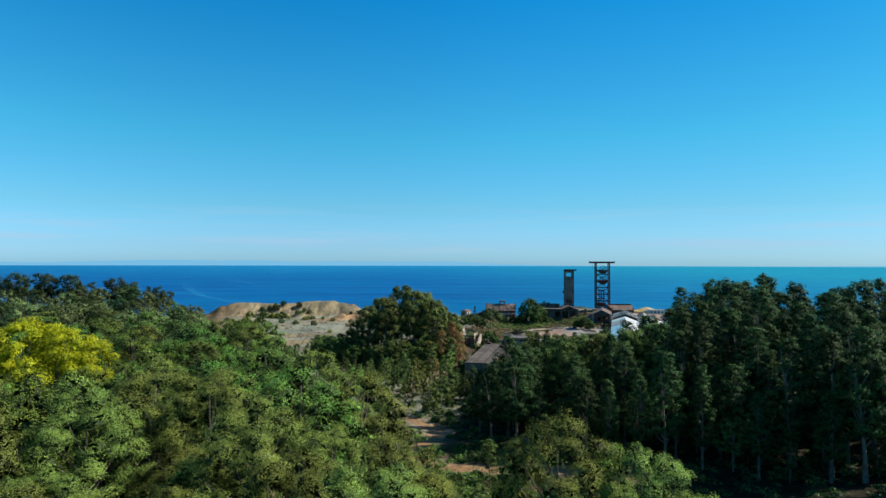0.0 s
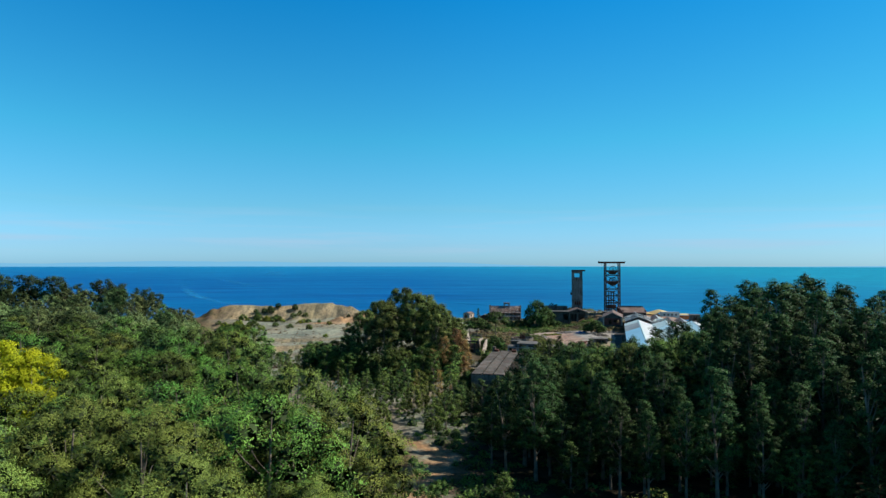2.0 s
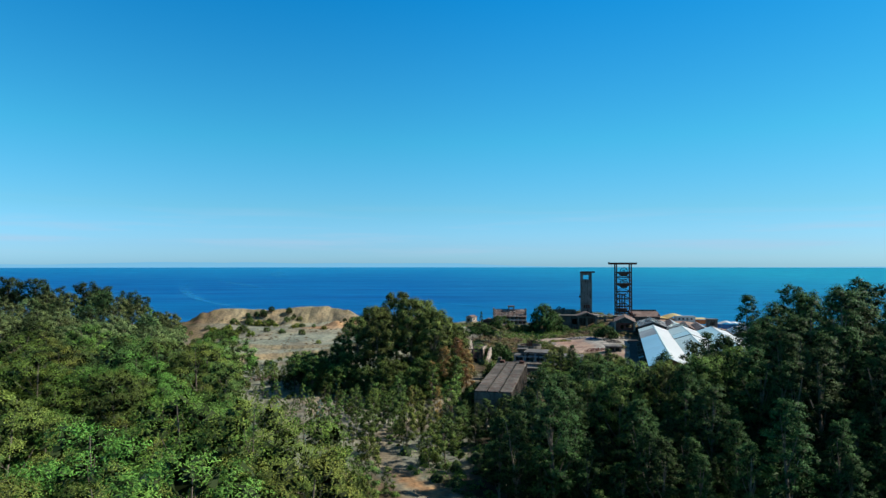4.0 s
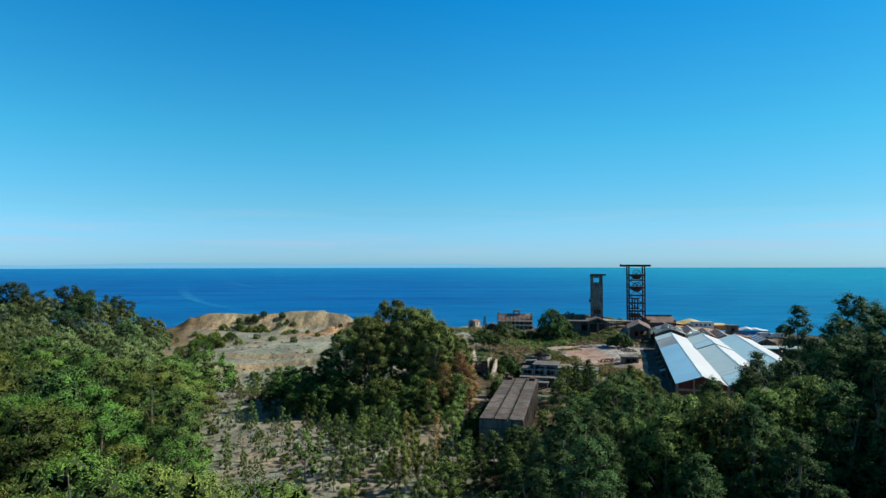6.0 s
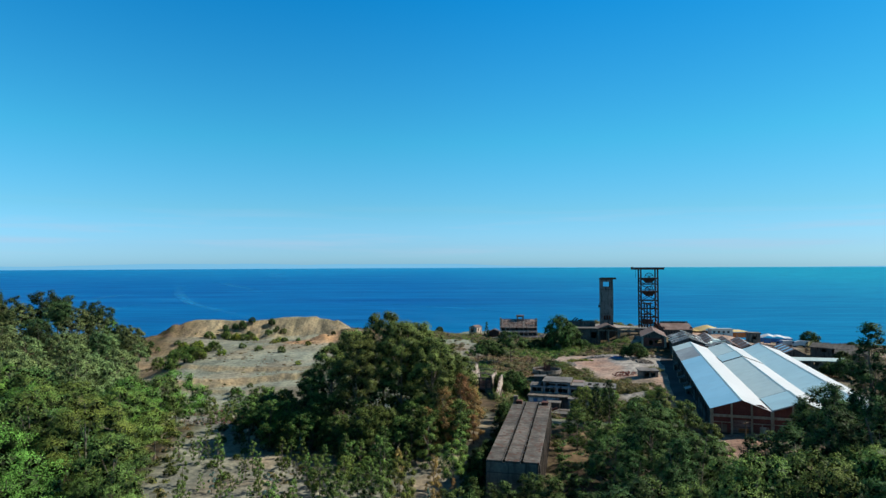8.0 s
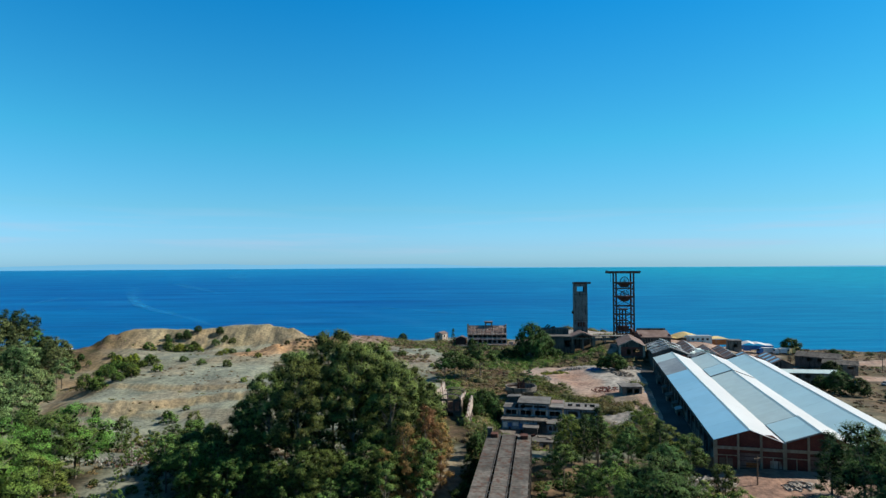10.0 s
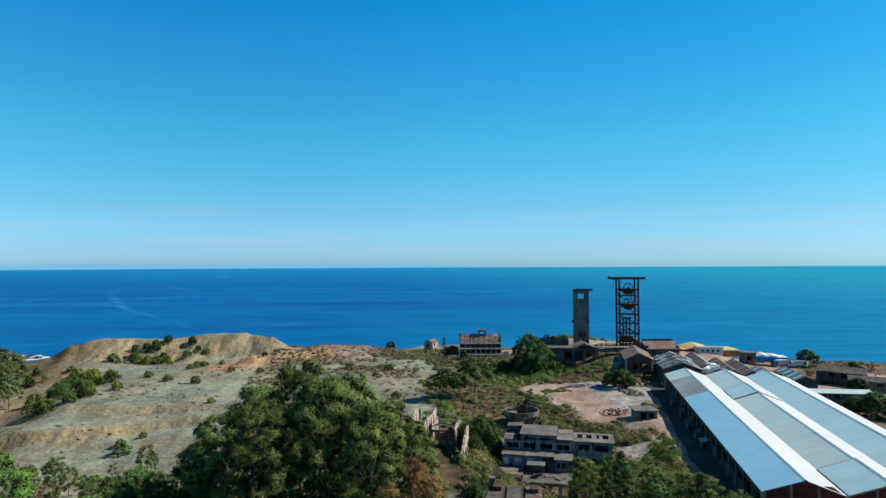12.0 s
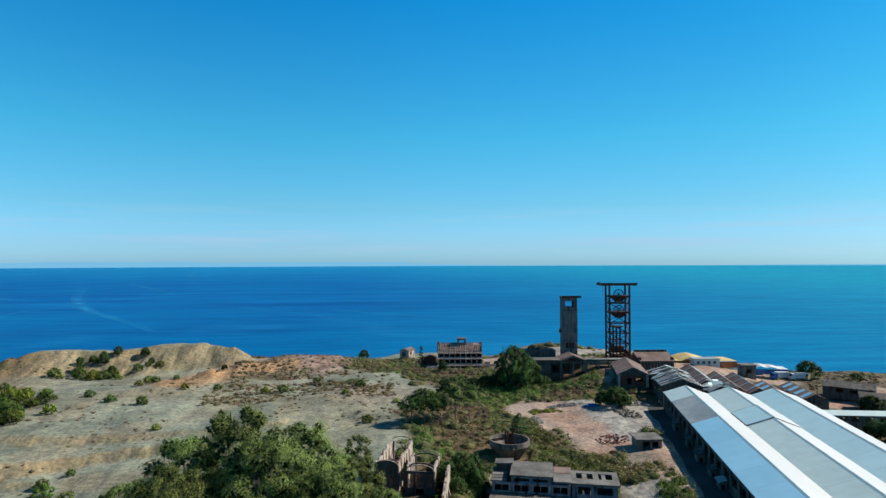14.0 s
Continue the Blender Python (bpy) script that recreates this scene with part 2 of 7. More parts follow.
ROCK = mat("wet_sea_rock", (0.04, 0.035, 0.03), (0.10, 0.09, 0.075), 0.7, 0.3, 1.5)
FOAM = mat("sea_foam", (0.7, 0.75, 0.78), (0.85, 0.88, 0.9), 0.9, 0.3, 1.5)
RUIN_PLASTER = mat("stained_pink_plaster", (0.22, 0.145, 0.12), (0.50, 0.40, 0.345), 0.9, 0.5, 2.5, (0.09, 0.05, 0.04))
GLASS = mat("dusty_window_glass", (0.03, 0.04, 0.045), (0.07, 0.08, 0.085), 0.2, 0.5, 3.0, None, 0.0, 0.0, 0.6)
TAN_PLASTER = mat("tan_plaster", (0.30, 0.19, 0.11), (0.42, 0.29, 0.18), 0.9, 0.5, 2.5)

# ---- ground and sea ----
SEA = -40.0


def smooth(v):
    v = np.clip(v, 0.0, 1.0)
    return v * v * (3 - 2 * v)


def hump(x, y, cx, cy, rx, ry, turn=0.0):
    """1 at its middle, 0 past its rim."""
    c, s = math.cos(radians(turn)), math.sin(radians(turn))
    u, v = ((x - cx) * c + (y - cy) * s) / rx, (-(x - cx) * s + (y - cy) * c) / ry
    return smooth(1 - np.sqrt(u * u + v * v))


def lattice(x, y, size, seed):
    """Smooth value noise in 0..1."""
    xs, ys = x / size + 37.7 * seed, y / size + 91.3 * seed
    xi, yi = np.floor(xs), np.floor(ys)
    fx, fy = smooth(xs - xi), smooth(ys - yi)

    def rnd(a, b):
        h = np.sin(a * 127.1 + b * 311.7 + seed * 74.7) * 43758.5453
        return h - np.floor(h)
    top = rnd(xi, yi) * (1 - fx) + rnd(xi + 1, yi) * fx
    low = rnd(xi, yi + 1) * (1 - fx) + rnd(xi + 1, yi + 1) * fx
    return top * (1 - fy) + low * fy


COAST_X = [-700, -420, -300, -240, -216, -197, -184, -165, -130, -60, -28, 20, 60, 100, 130, 180, 219, 400, 900]
COAST_Y = [520, 500, 490, 482, 474, 458, 464, 500, 514, 512, 528, 545, 540, 500, 472, 440, 424, 405, 390]


def coast_y(x, y):
    return np.interp(x, COAST_X, COAST_Y) + 14 * (lattice(x, y, 40, 3) - 0.5) + 5 * (lattice(x, y, 12, 4) - 0.5)


RIDGES = [[(-183, 450, -11.0), (-171, 467, -1.8), (-160, 475, 0.2), (-147, 479, 0.6), (-126, 478, 0.0), (-110, 488, 0.9), (-90, 488, 1.1), (-76, 486, -2.2), (-58, 480, -10.5)],
          [(-116, 484, -0.8), (-112, 462, -6.5), (-108, 448, -10.5)], [(-84, 438, -8.8), (-74, 449, -6.0), (-62, 460, -4.8), (-50, 467, -8.5)]]


def heap_ridge(x, y):
    """Height of the tipped sides below the nearest ridge."""
    best = np.full(x.shape, -99.0)
    for line in RIDGES:
        for (ax, ay, az), (bx, by, bz) in zip(line[:-1], line[1:]):
            t = np.clip(((x - ax) * (bx - ax) + (y - ay) * (by - ay)) / ((bx - ax) ** 2 + (by - ay) ** 2), 0, 1)
            d = np.hypot(x - ax - t * (bx - ax), y - ay - t * (by - ay))
            best = np.maximum(best, az + t * (bz - az) - 0.5 * np.clip(d - 2.5, 0, None) - 0.03 * np.clip(d, 0, 2.5))
    return best


def ground_z(x, y):
    x, y = np.asarray(x, float), np.asarray(y, float)
    z = -9.5 + 0 * x
    z = z + 8.5 * smooth((125 - y) / 90)                                     # the rise under the start
    z = z + 9 * smooth((x - 35) / 90) * smooth((235 - y) / 40)               # wooded bank to the east
    z = z + 5 * smooth((-x - 70) / 80) * smooth((330 - y) / 90)              # wooded bank to the west
    z = z + 1.5 * smooth((x - 60) / 20) * smooth((y - 225) / 15) * (1 - smooth((x - 140) / 30))
    z = z + 5 * smooth((x - 75) / 25) * smooth((y - 372) / 30) * (1 - 0.8 * smooth((x - 140) / 30))               # pit-head terrace
    z = z - 2.5 * hump(x, y, -70, 300, 90, 45)                               # lower quarry bench
    z = z - 1.0 * smooth((-x - 60) / 40) * smooth((y - 270) / 20) * smooth((335 - y) / 6)
    # gully falling away to the west, and the long bench edge
    z = z - 6.0 * smooth((-x - 122 - 0.25 * (y - 380)) / 30) * smooth((445 - y) / 25) * smooth((y - 300) / 30)
    z = z - 2.6 * smooth((339 + 0.24 * (x + 90) + 10 * (lattice(x, y, 26, 9) - 0.5) - y) / 5 + 0.5) * smooth((y - 262) / 30) * smooth((-x - 40) / 25)
    # spoil heap: tipped from a ridge, sides at the angle of repose
    ridge = heap_ridge(x, y)
    gully = np.abs(lattice(x + 0.3 * y, y * 0.22 + 0.05 * x, 7, 8) - 0.5) * 2
    heap = ridge - 2.4 * (1 - gully) ** 3 * smooth((1.5 - ridge) / 3)
    z = np.where(heap > z - 2, 0.5 * (heap + z + np.sqrt((heap - z) ** 2 + 1.2)), z)
    z = z - 4.6 * smooth((y - 425) / 95) * smooth((x + 78) / 25) * smooth((88 - x) / 20)    # long fall to the cliff
    z = z - 4.5 * hump(x, y, 40, 291, 30, 24) - 4.2 * hump(x, y, 37, 276, 17, 17)       # hollow round the washery
    z = z + 6.4 * hump(x, y, -34, 488, 52, 46) + 2.0 * hump(x, y, 0, 400, 50, 40)
    z = z - 2.0 * hump(x, y, 44, 468, 34, 24)                                # terrace below the mansion
    flat = smooth((np.abs(x - 105) - 45) / 15) + smooth((np.abs(y - 300) - 70) / 10)
    rough = 0.35 + 0.65 * np.clip(flat, 0, 1)
    z = z - 1.8 * band(x, -170, -20, 20) * smooth((y - 352 - 18 * lattice(x, y, 45, 9)) / -7 + 0.5) * smooth((y - 268) / 25)
    z = z + rough * (2.2 * (lattice(x, y, 33, 1) - 0.5) + 0.9 * (lattice(x, y, 9, 2) - 0.5) + 0.35 * (lattice(x, y, 4, 6) - 0.5))
    d = y - coast_y(x, y)
    z = z - 1.5 * smooth((d + 25) / 25) - 52 * smooth(d / 75) * (0.9 + 0.2 * lattice(x, y, 18, 5))
    return z


def gz(x, y):
    return float(ground_z(np.array([x]), np.array([y]))[0])


def grid_mesh(name, xs, ys, zfun):
    X, Y = np.meshgrid(xs, ys)
    Z = zfun(X, Y)
    n, m = X.shape
    idx = np.arange(n * m).reshape(n, m)
    faces = np.stack([idx[:-1, :-1], idx[:-1, 1:], idx[1:, 1:], idx[1:, :-1]], -1).reshape(-1, 4)
    me = bpy.data.meshes.new(name)
    me.from_pydata(np.stack([X, Y, Z], -1).reshape(-1, 3).tolist(), [], faces.tolist())
    me.polygons.foreach_set("use_smooth", np.ones(len(faces), bool))
    return me, X.ravel(), Y.ravel(), Z.ravel()


def band(v, lo, hi, soft):
    return smooth((v - lo + soft) / soft) * smooth((hi + soft - v) / soft)


def trail(x, y, pts, width):
    """Nearness to a polyline, 1 on it."""
    best = np.full(x.shape, 1e9)
    for (ax, ay), (bx, by) in zip(pts[:-1], pts[1:]):
        t = np.clip(((x - ax) * (bx - ax) + (y - ay) * (by - ay)) / ((bx - ax) ** 2 + (by - ay) ** 2), 0, 1)
        best = np.minimum(best, np.hypot(x - ax - t * (bx - ax), y - ay - t * (by - ay)))
    return smooth((width - best) / (0.6 * width) + 0.5)


def west_edge(y):
    return np.interp(y, [0, 42, 50, 80, 110, 122, 138, 160, 185, 220, 260, 275], [14, 14, 1, -2, -6, -14, -24, -40, -52, -66, -75, -90])


def east_edge(y):
    return np.interp(y, [0, 50, 60, 120, 140, 195, 200, 225, 250], [48, 44, 17, 8, 6, 9, 20, 30, 36])


PATH_DIRT = [(40, 118), (20, 124), (8, 122), (-4, 127), (-9, 134), (-6, 142), (-3, 153), (-12, 165), (-18, 185), (-10, 205), (4, 235), (12, 262)]
ROAD_EAST = [(300, 300), (210, 330), (178, 345), (160, 362), (200, 385), (300, 372)]


def ground_masks(x, y, z):
    """Scrub, orange earth, bare lot, and dark floor that holds leaf litter and painted shade."""
    n1, n2 = lattice(x, y, 16, 11), lattice(x, y, 5, 12)
    wob = 10 * (lattice(x, y, 22, 13) - 0.5)
    wob2 = 34 * (lattice(x, y, 30, 15) - 0.5) + 16 * (lattice(x, y, 9, 16) - 0.5)
    left = np.interp(y, [262, 300, 340, 385, 412, 440, 483, 530], [-2, 0, 8, 14, 22, 8, -6, -14])
    scrub = smooth((x + 0.35 * wob2 - left) / 7 + 0.5) * smooth((130 - x + wob2) / 12) * band(y + wob, 268, 515, 14)
    scrub = np.maximum(scrub, smooth((262 - y + wob) / 12) * (1 - band(x + wob * 0.6, -62, 6, 10) * band(y, 172, 290, 12)))
    scrub = np.maximum(scrub, smooth((x - 125 + wob) / 20) * smooth((y - 240) / 10) * 0.9)
    scrub = np.maximum(scrub, smooth((-x - 150 + wob) / 25))
    scrub = np.maximum(scrub, smooth((n1 - 0.55) / 0.15) * band(x, -60, 40, 10) * band(y, 420, 520, 10) * 0.8)
    lot = band(x + wob * 0.5, 52, 95, 5) * band(y + 0.29 * x + wob * 0.4, 363, 395, 5)
    lot = np.maximum(lot, 0.95 * trail(x + 0.2 * wob, y, [(28, 296), (30, 306), (24, 316)], 1.6))
    lot = np.maximum(lot, 0.95 * trail(x + 0.2 * wob, y, [(47, 364), (48, 374), (53, 381), (59, 390)], 1.7))
    lot = np.maximum(lot, 0.95 * trail(x, y, [(92, 396), (98, 401), (100, 412)], 2.0))
    lot = np.maximum(lot, band(x + wob * 0.5, 60, 95, 5) * band(y + 0.29 * x, 296, 364, 6) * (0.45 + 0.55 * smooth((n1 - 0.3) / 0.2)))
    lot = np.maximum(lot, band(x, 60, 112, 4) * band(y, 215, 246, 6))
    lot = np.maximum(lot, trail(x, y, ROAD_EAST, 6))
    lot = np.maximum(lot, band(x, 62, 86, 4) * band(y, 462, 512, 5))
    lot = np.maximum(lot, 0.9 * band(x + wob * 0.5, 78, 122, 5) * band(y + wob * 0.4, 438, 478, 6) * (0.35 + 0.65 * smooth((n1 - 0.3) / 0.2)))
    lot = np.maximum(lot, band(x, 120, 170, 8) * band(y, 396, 430, 8))
    scrub = scrub * (1 - lot)
    open_way = smooth((y - 112) / 8)
    dirt = trail(x, y, PATH_DIRT, 1.6 + 2.4 * n2) * (0.35 + 0.65 * band(y, 112, 160, 10)) * open_way
    dirt = np.maximum(dirt, smooth((n2 - 0.5) / 0.3) * band(x, -45, 5, 10) * band(y, 180, 262, 10) * 0.3)
    dirt = np.maximum(dirt, 1.0 * trail(x, y, [p[:2] for p in RIDGES[2]], 11 + 6 * n2))
    dirt = np.maximum(dirt, smooth((-x - 118) / 20) * band(y, 330, 440, 20) * (0.1 + 0.15 * n2))
    dirt = np.maximum(dirt, 0.5 * hump(x, y, -146, 388, 40, 48) * (0.5 + 0.8 * n2))
    dirt = np.clip(np.maximum(dirt, smooth((n1 - 0.6) / 0.1) * smooth((-x - 20) / 20) * smooth((y - 280) / 20) * 0.2), 0, 1)
    scrub = scrub * (1 - 0.9 * open_way * trail(x, y, PATH_DIRT, 4.0))
    # floor below the woods: leaf litter darkened to hold their shade
    litter_shade = smooth((x - east_edge(y) + 6 + wob * 0.5) / 6) * smooth((225 - y + wob) / 10)
    litter_shade = np.maximum(litter_shade, smooth((west_edge(y) - x + 2 + wob * 0.5) / 6) * smooth((255 - y + wob) / 10)) * (1 - open_way * trail(x, y, PATH_DIRT, 3.5))
    # the washery's cast shade painted on the yard to its west
    litter_shade = np.maximum(litter_shade, band(x, 13, 25, 2.5) * band(y, 256, 298, 4))
    return scrub, dirt, lot, litter_shade


def earth_masks(x, y, z):
    """Tan where the waste lies steep, pinkish tips near the cliff, grey concrete."""
    slope = np.hypot(ground_z(x + 1.2, y) - ground_z(x - 1.2, y), ground_z(x, y + 1.2) - ground_z(x, y - 1.2)) / 2.4
    quarry = smooth((8 - x) / 12) * smooth((y - 255) / 20)
    tan = smooth((slope - 0.13) / 0.25) * quarry
    tan = np.maximum(tan, 0.8 * hump(x, y, -150, 395, 42, 40) * (0.35 + 0.9 * lattice(0.6 * x + y, 0.1 * y, 5, 74)))
    tan = np.maximum(tan, 0.35 * smooth((lattice(x, y, 28, 71) - 0.52) / 0.15) * quarry)
    pink = hump(x, y, -32, 485, 52, 52) * 1.6 * (0.4 + 0.8 * lattice(x, y, 7, 72)) + 0.5 * hump(x, y, 0, 400, 34, 34) + 0.2 * hump(x, y, -28, 215, 60, 70)
    grey = band(x + 6 * lattice(x, y, 8, 73), 76, 101, 3) * band(y + 0.29 * x, 352, 400, 4)
    grey = np.maximum(grey, band(x + 0.29 * (y - 290), 54, 70, 2) * band(y, 286, 300, 3))
    grey = np.maximum(grey, 0.8 * band(x, 78, 122, 5) * band(y, 436, 480, 6))
    return np.clip(tan, 0, 1), np.clip(pink, 0, 1), np.clip(grey, 0, 1)


me, gx, gy, gzv = grid_mesh("ground", np.concatenate([np.arange(-640, -220, 10), np.arange(-220, 200, 2.0), np.arange(200, 760, 10)]),
                            np.concatenate([np.arange(-160, 20, 10), np.arange(20, 560, 2.0), np.arange(560, 680, 8)]), ground_z)
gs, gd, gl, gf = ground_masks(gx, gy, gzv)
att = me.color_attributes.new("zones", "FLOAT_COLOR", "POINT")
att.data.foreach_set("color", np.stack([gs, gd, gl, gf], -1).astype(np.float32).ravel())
gt, gp, gc = earth_masks(gx, gy, gzv)
att = me.color_attributes.new("earths", "FLOAT_COLOR", "POINT")
att.data.foreach_set("color", np.stack([gt, gp, gc, gt], -1).astype(np.float32).ravel())
ground = tagged(new("ground", me), "grey quarry waste, orange earth and scrubland", "ground", kind="structure")


def ground_material():
    m = bpy.data.materials.new("quarry_ground")
    m.use_nodes = True
    nt = m.node_tree
    bsdf = nt.nodes["Principled BSDF"]
    co = nt.nodes.new("ShaderNodeTexCoord").outputs["Object"]
    at = nt.nodes.new("ShaderNodeAttribute")
    at.attribute_name = "zones"
    sep = nt.nodes.new("ShaderNodeSeparateColor")
    nt.links.new(at.outputs["Color"], sep.inputs["Color"])
    at2 = nt.nodes.new("ShaderNodeAttribute")
    at2.attribute_name = "earths"
    sep2 = nt.nodes.new("ShaderNodeSeparateColor")
    nt.links.new(at2.outputs["Color"], sep2.inputs["Color"])
    grey, _ = noise_mix(nt, (0.177, 0.192, 0.15), (0.32, 0.336, 0.255), 0.045, 8, 0.36, 0.64, co)
    tan, _ = noise_mix(nt, (0.24, 0.21, 0.135), (0.375, 0.31, 0.205), 0.07, 7, 0.36, 0.64, co)
    pink, _ = noise_mix(nt, (0.20, 0.135, 0.105), (0.40, 0.29, 0.235), 0.16, 8, 0.36, 0.64, co)
    fall = nt.nodes.new("ShaderNodeMapping")
    fall.inputs["Scale"].default_value = (0.42, 0.05, 0.05)
    nt.links.new(co, fall.inputs["Vector"])
    streak, _ = noise_mix(nt, (0.55, 0.57, 0.6), (1.22, 1.17, 1.05), 1.0, 6, 0.36, 0.62, fall.outputs["Vector"])
    tan = mix(nt, tan, streak, 0.95, "MULTIPLY")
    grey = mix(nt, grey, tan, sep2.outputs["Red"])
    grey = mix(nt, grey, pink, sep2.outputs["Green"])
    earth, _ = noise_mix(nt, (0.36, 0.21, 0.11), (0.44, 0.30, 0.18), 0.09, 6, 0.3, 0.7, co)
    earth = mix(nt, earth, streak, 0.5, "MULTIPLY")
    lot, _ = noise_mix(nt, (0.37, 0.235, 0.175), (0.49, 0.375, 0.30), 0.07, 7, 0.35, 0.65, co)
    slab, _ = noise_mix(nt, (0.27, 0.25, 0.225), (0.43, 0.40, 0.36), 0.25, 7, 0.35, 0.65, co)
    lot = mix(nt, lot, slab, sep2.outputs["Blue"])
    scrub, _ = noise_mix(nt, (0.075, 0.068, 0.03), (0.20, 0.135, 0.085), 0.16, 7, 0.35, 0.65, co)
    col = mix(nt, grey, earth, sep.outputs["Green"])
    col = mix(nt, col, scrub, sep.outputs["Red"])
    col = mix(nt, col, lot, sep.outputs["Blue"])
    # near-black tone: leaf litter with shade put into its colour
    litter_shade, _ = noise_mix(nt, (0.018, 0.02, 0.01), (0.06, 0.045, 0.028), 0.3, 6, 0.35, 0.65, co)
    col = mix(nt, col, litter_shade, at.outputs["Alpha"])
    mp = nt.nodes.new("ShaderNodeMapping")
    mp.inputs["Scale"].default_value, mp.inputs["Rotation"].default_value = (1.0, 0.22, 1.0), (0, 0, 0.35)
    nt.links.new(co, mp.inputs["Vector"])
    rill, _ = noise_mix(nt, (0.7, 0.71, 0.75), (1.16, 1.13, 1.06), 0.16, 6, 0.38, 0.6, mp.outputs["Vector"])
    col = mix(nt, col, rill, 0.45, "MULTIPLY")
    patchy, _ = noise_mix(nt, (0.72, 0.73, 0.74), (1.03, 1.01, 0.98), 0.2, 9, 0.36, 0.62, co)
    col = mix(nt, col, patchy, 1.0, "MULTIPLY")
    grain, f = noise_mix(nt, (0.76, 0.77, 0.78), (1.15, 1.14, 1.12), 0.8, 10, 0.37, 0.63, co)
    col = mix(nt, col, grain, 1.0, "MULTIPLY")
    nt.links.new(col, bsdf.inputs["Base Color"])
    bsdf.inputs["Roughness"].default_value, bsdf.inputs["Specular IOR Level"].default_value = 0.95, 0.1
    b = nt.nodes.new("ShaderNodeBump")
    b.inputs["Strength"].default_value, b.inputs["Distance"].default_value = 0.6, 0.6
    nt.links.new(f, b.inputs["Height"])
    nt.links.new(b.outputs["Normal"], bsdf.inputs["Normal"])
    return m


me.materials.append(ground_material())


def sea_z(X, Y):
    d = np.hypot(X, Y - 80)
    return SEA + 54.0 * np.clip((d - 900) / 3900, 0, None) ** 2


def sea_mesh():
    rings = np.concatenate([np.linspace(150, 900, 16), np.linspace(1000, 4800, 39)])
    turns = np.linspace(-math.pi, math.pi, 145)[:-1]
    X, Y = rings[:, None] * np.sin(turns)[None], 80 + rings[:, None] * np.cos(turns)[None]
    Z = sea_z(X, Y)
    n, m = X.shape
    idx = np.arange(n * m).reshape(n, m)
    nxt = np.roll(idx, -1, 1)
    faces = np.stack([idx[:-1], nxt[:-1], nxt[1:], idx[1:]], -1).reshape(-1, 4)
    me = bpy.data.meshes.new("sea")
    me.from_pydata(np.stack([X, Y, Z], -1).reshape(-1, 3).tolist(), [], faces.tolist())
    me.polygons.foreach_set("use_smooth", np.ones(len(faces), bool))
    return me


def sea_material():
    m = bpy.data.materials.new("open_sea")
    m.use_nodes = True
    nt = m.node_tree
    bsdf = nt.nodes["Principled BSDF"]
    co = nt.nodes.new("ShaderNodeTexCoord").outputs["Object"]
    mp = nt.nodes.new("ShaderNodeMapping")
    mp.inputs["Scale"].default_value = (0.0012, 0.009, 1)
    nt.links.new(co, mp.inputs["Vector"])
    col, _ = noise_mix(nt, (0.0, 0.068, 0.255), (0.0, 0.125, 0.335), 1.0, 9, 0.34, 0.66, mp.outputs["Vector"])
    fine = nt.nodes.new("ShaderNodeMapping")
    fine.inputs["Scale"].default_value = (0.011, 0.05, 1)
    nt.links.new(co, fine.inputs["Vector"])
    ripple, _ = noise_mix(nt, (0.74, 0.82, 0.87), (1.27, 1.18, 1.11), 1.0, 9, 0.34, 0.66, fine.outputs["Vector"])
    sx = nt.nodes.new("ShaderNodeSeparateXYZ")
    nt.links.new(co, sx.inputs["Vector"])
    shoal = nt.nodes.new("ShaderNodeMapRange")
    shoal.interpolation_type = "SMOOTHSTEP"
    for key, val in (("From Min", 1500.0), ("From Max", 450.0), ("To Min", 0.0), ("To Max", 0.4)):
        shoal.inputs[key].default_value = val
    nt.links.new(sx.outputs["Y"], shoal.inputs["Value"])
    col = mix(nt, col, (0.0, 0.155, 0.305), shoal.outputs["Result"])
    warp = nt.nodes.new("ShaderNodeTexNoise")
    warp.inputs["Scale"].default_value, warp.inputs["Detail"].default_value = 0.0014, 2
    nt.links.new(co, warp.inputs["Vector"])
    # paler far out: haze near the horizon put into the water colour
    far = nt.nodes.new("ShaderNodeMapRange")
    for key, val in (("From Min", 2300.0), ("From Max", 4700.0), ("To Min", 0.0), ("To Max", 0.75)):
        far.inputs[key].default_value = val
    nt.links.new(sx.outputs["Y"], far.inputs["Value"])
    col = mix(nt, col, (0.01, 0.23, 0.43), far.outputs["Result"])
    # paler towards the sun's side: brighter reflection put into the water colour
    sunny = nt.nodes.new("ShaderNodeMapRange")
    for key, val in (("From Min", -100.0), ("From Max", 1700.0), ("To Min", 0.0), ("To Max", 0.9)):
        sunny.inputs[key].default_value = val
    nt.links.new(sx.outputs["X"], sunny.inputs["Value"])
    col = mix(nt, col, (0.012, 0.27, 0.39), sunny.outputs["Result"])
    slick = nt.nodes.new("ShaderNodeValToRGB")
    for e, p, v in zip(slick.color_ramp.elements, (0.484, 0.5), (0.0, 0.06)):
        e.position, e.color = p, (v, v, v, 1)
    e = slick.color_ramp.elements.new(0.52)
    e.color = (0, 0, 0, 1)
    nt.links.new(warp.outputs["Fac"], slick.inputs["Fac"])
    col = mix(nt, col, (0.06, 0.32, 0.62), slick.outputs["Color"])
    col = mix(nt, col, ripple, 1.0, "MULTIPLY")
    nt.links.new(col, bsdf.inputs["Base Color"])
    bsdf.inputs["Roughness"].default_value, bsdf.inputs["Specular IOR Level"].default_value = 0.4, 0.006
    wav = nt.nodes.new("ShaderNodeTexNoise")
    wav.inputs["Scale"].default_value, wav.inputs["Detail"].default_value = 0.12, 8
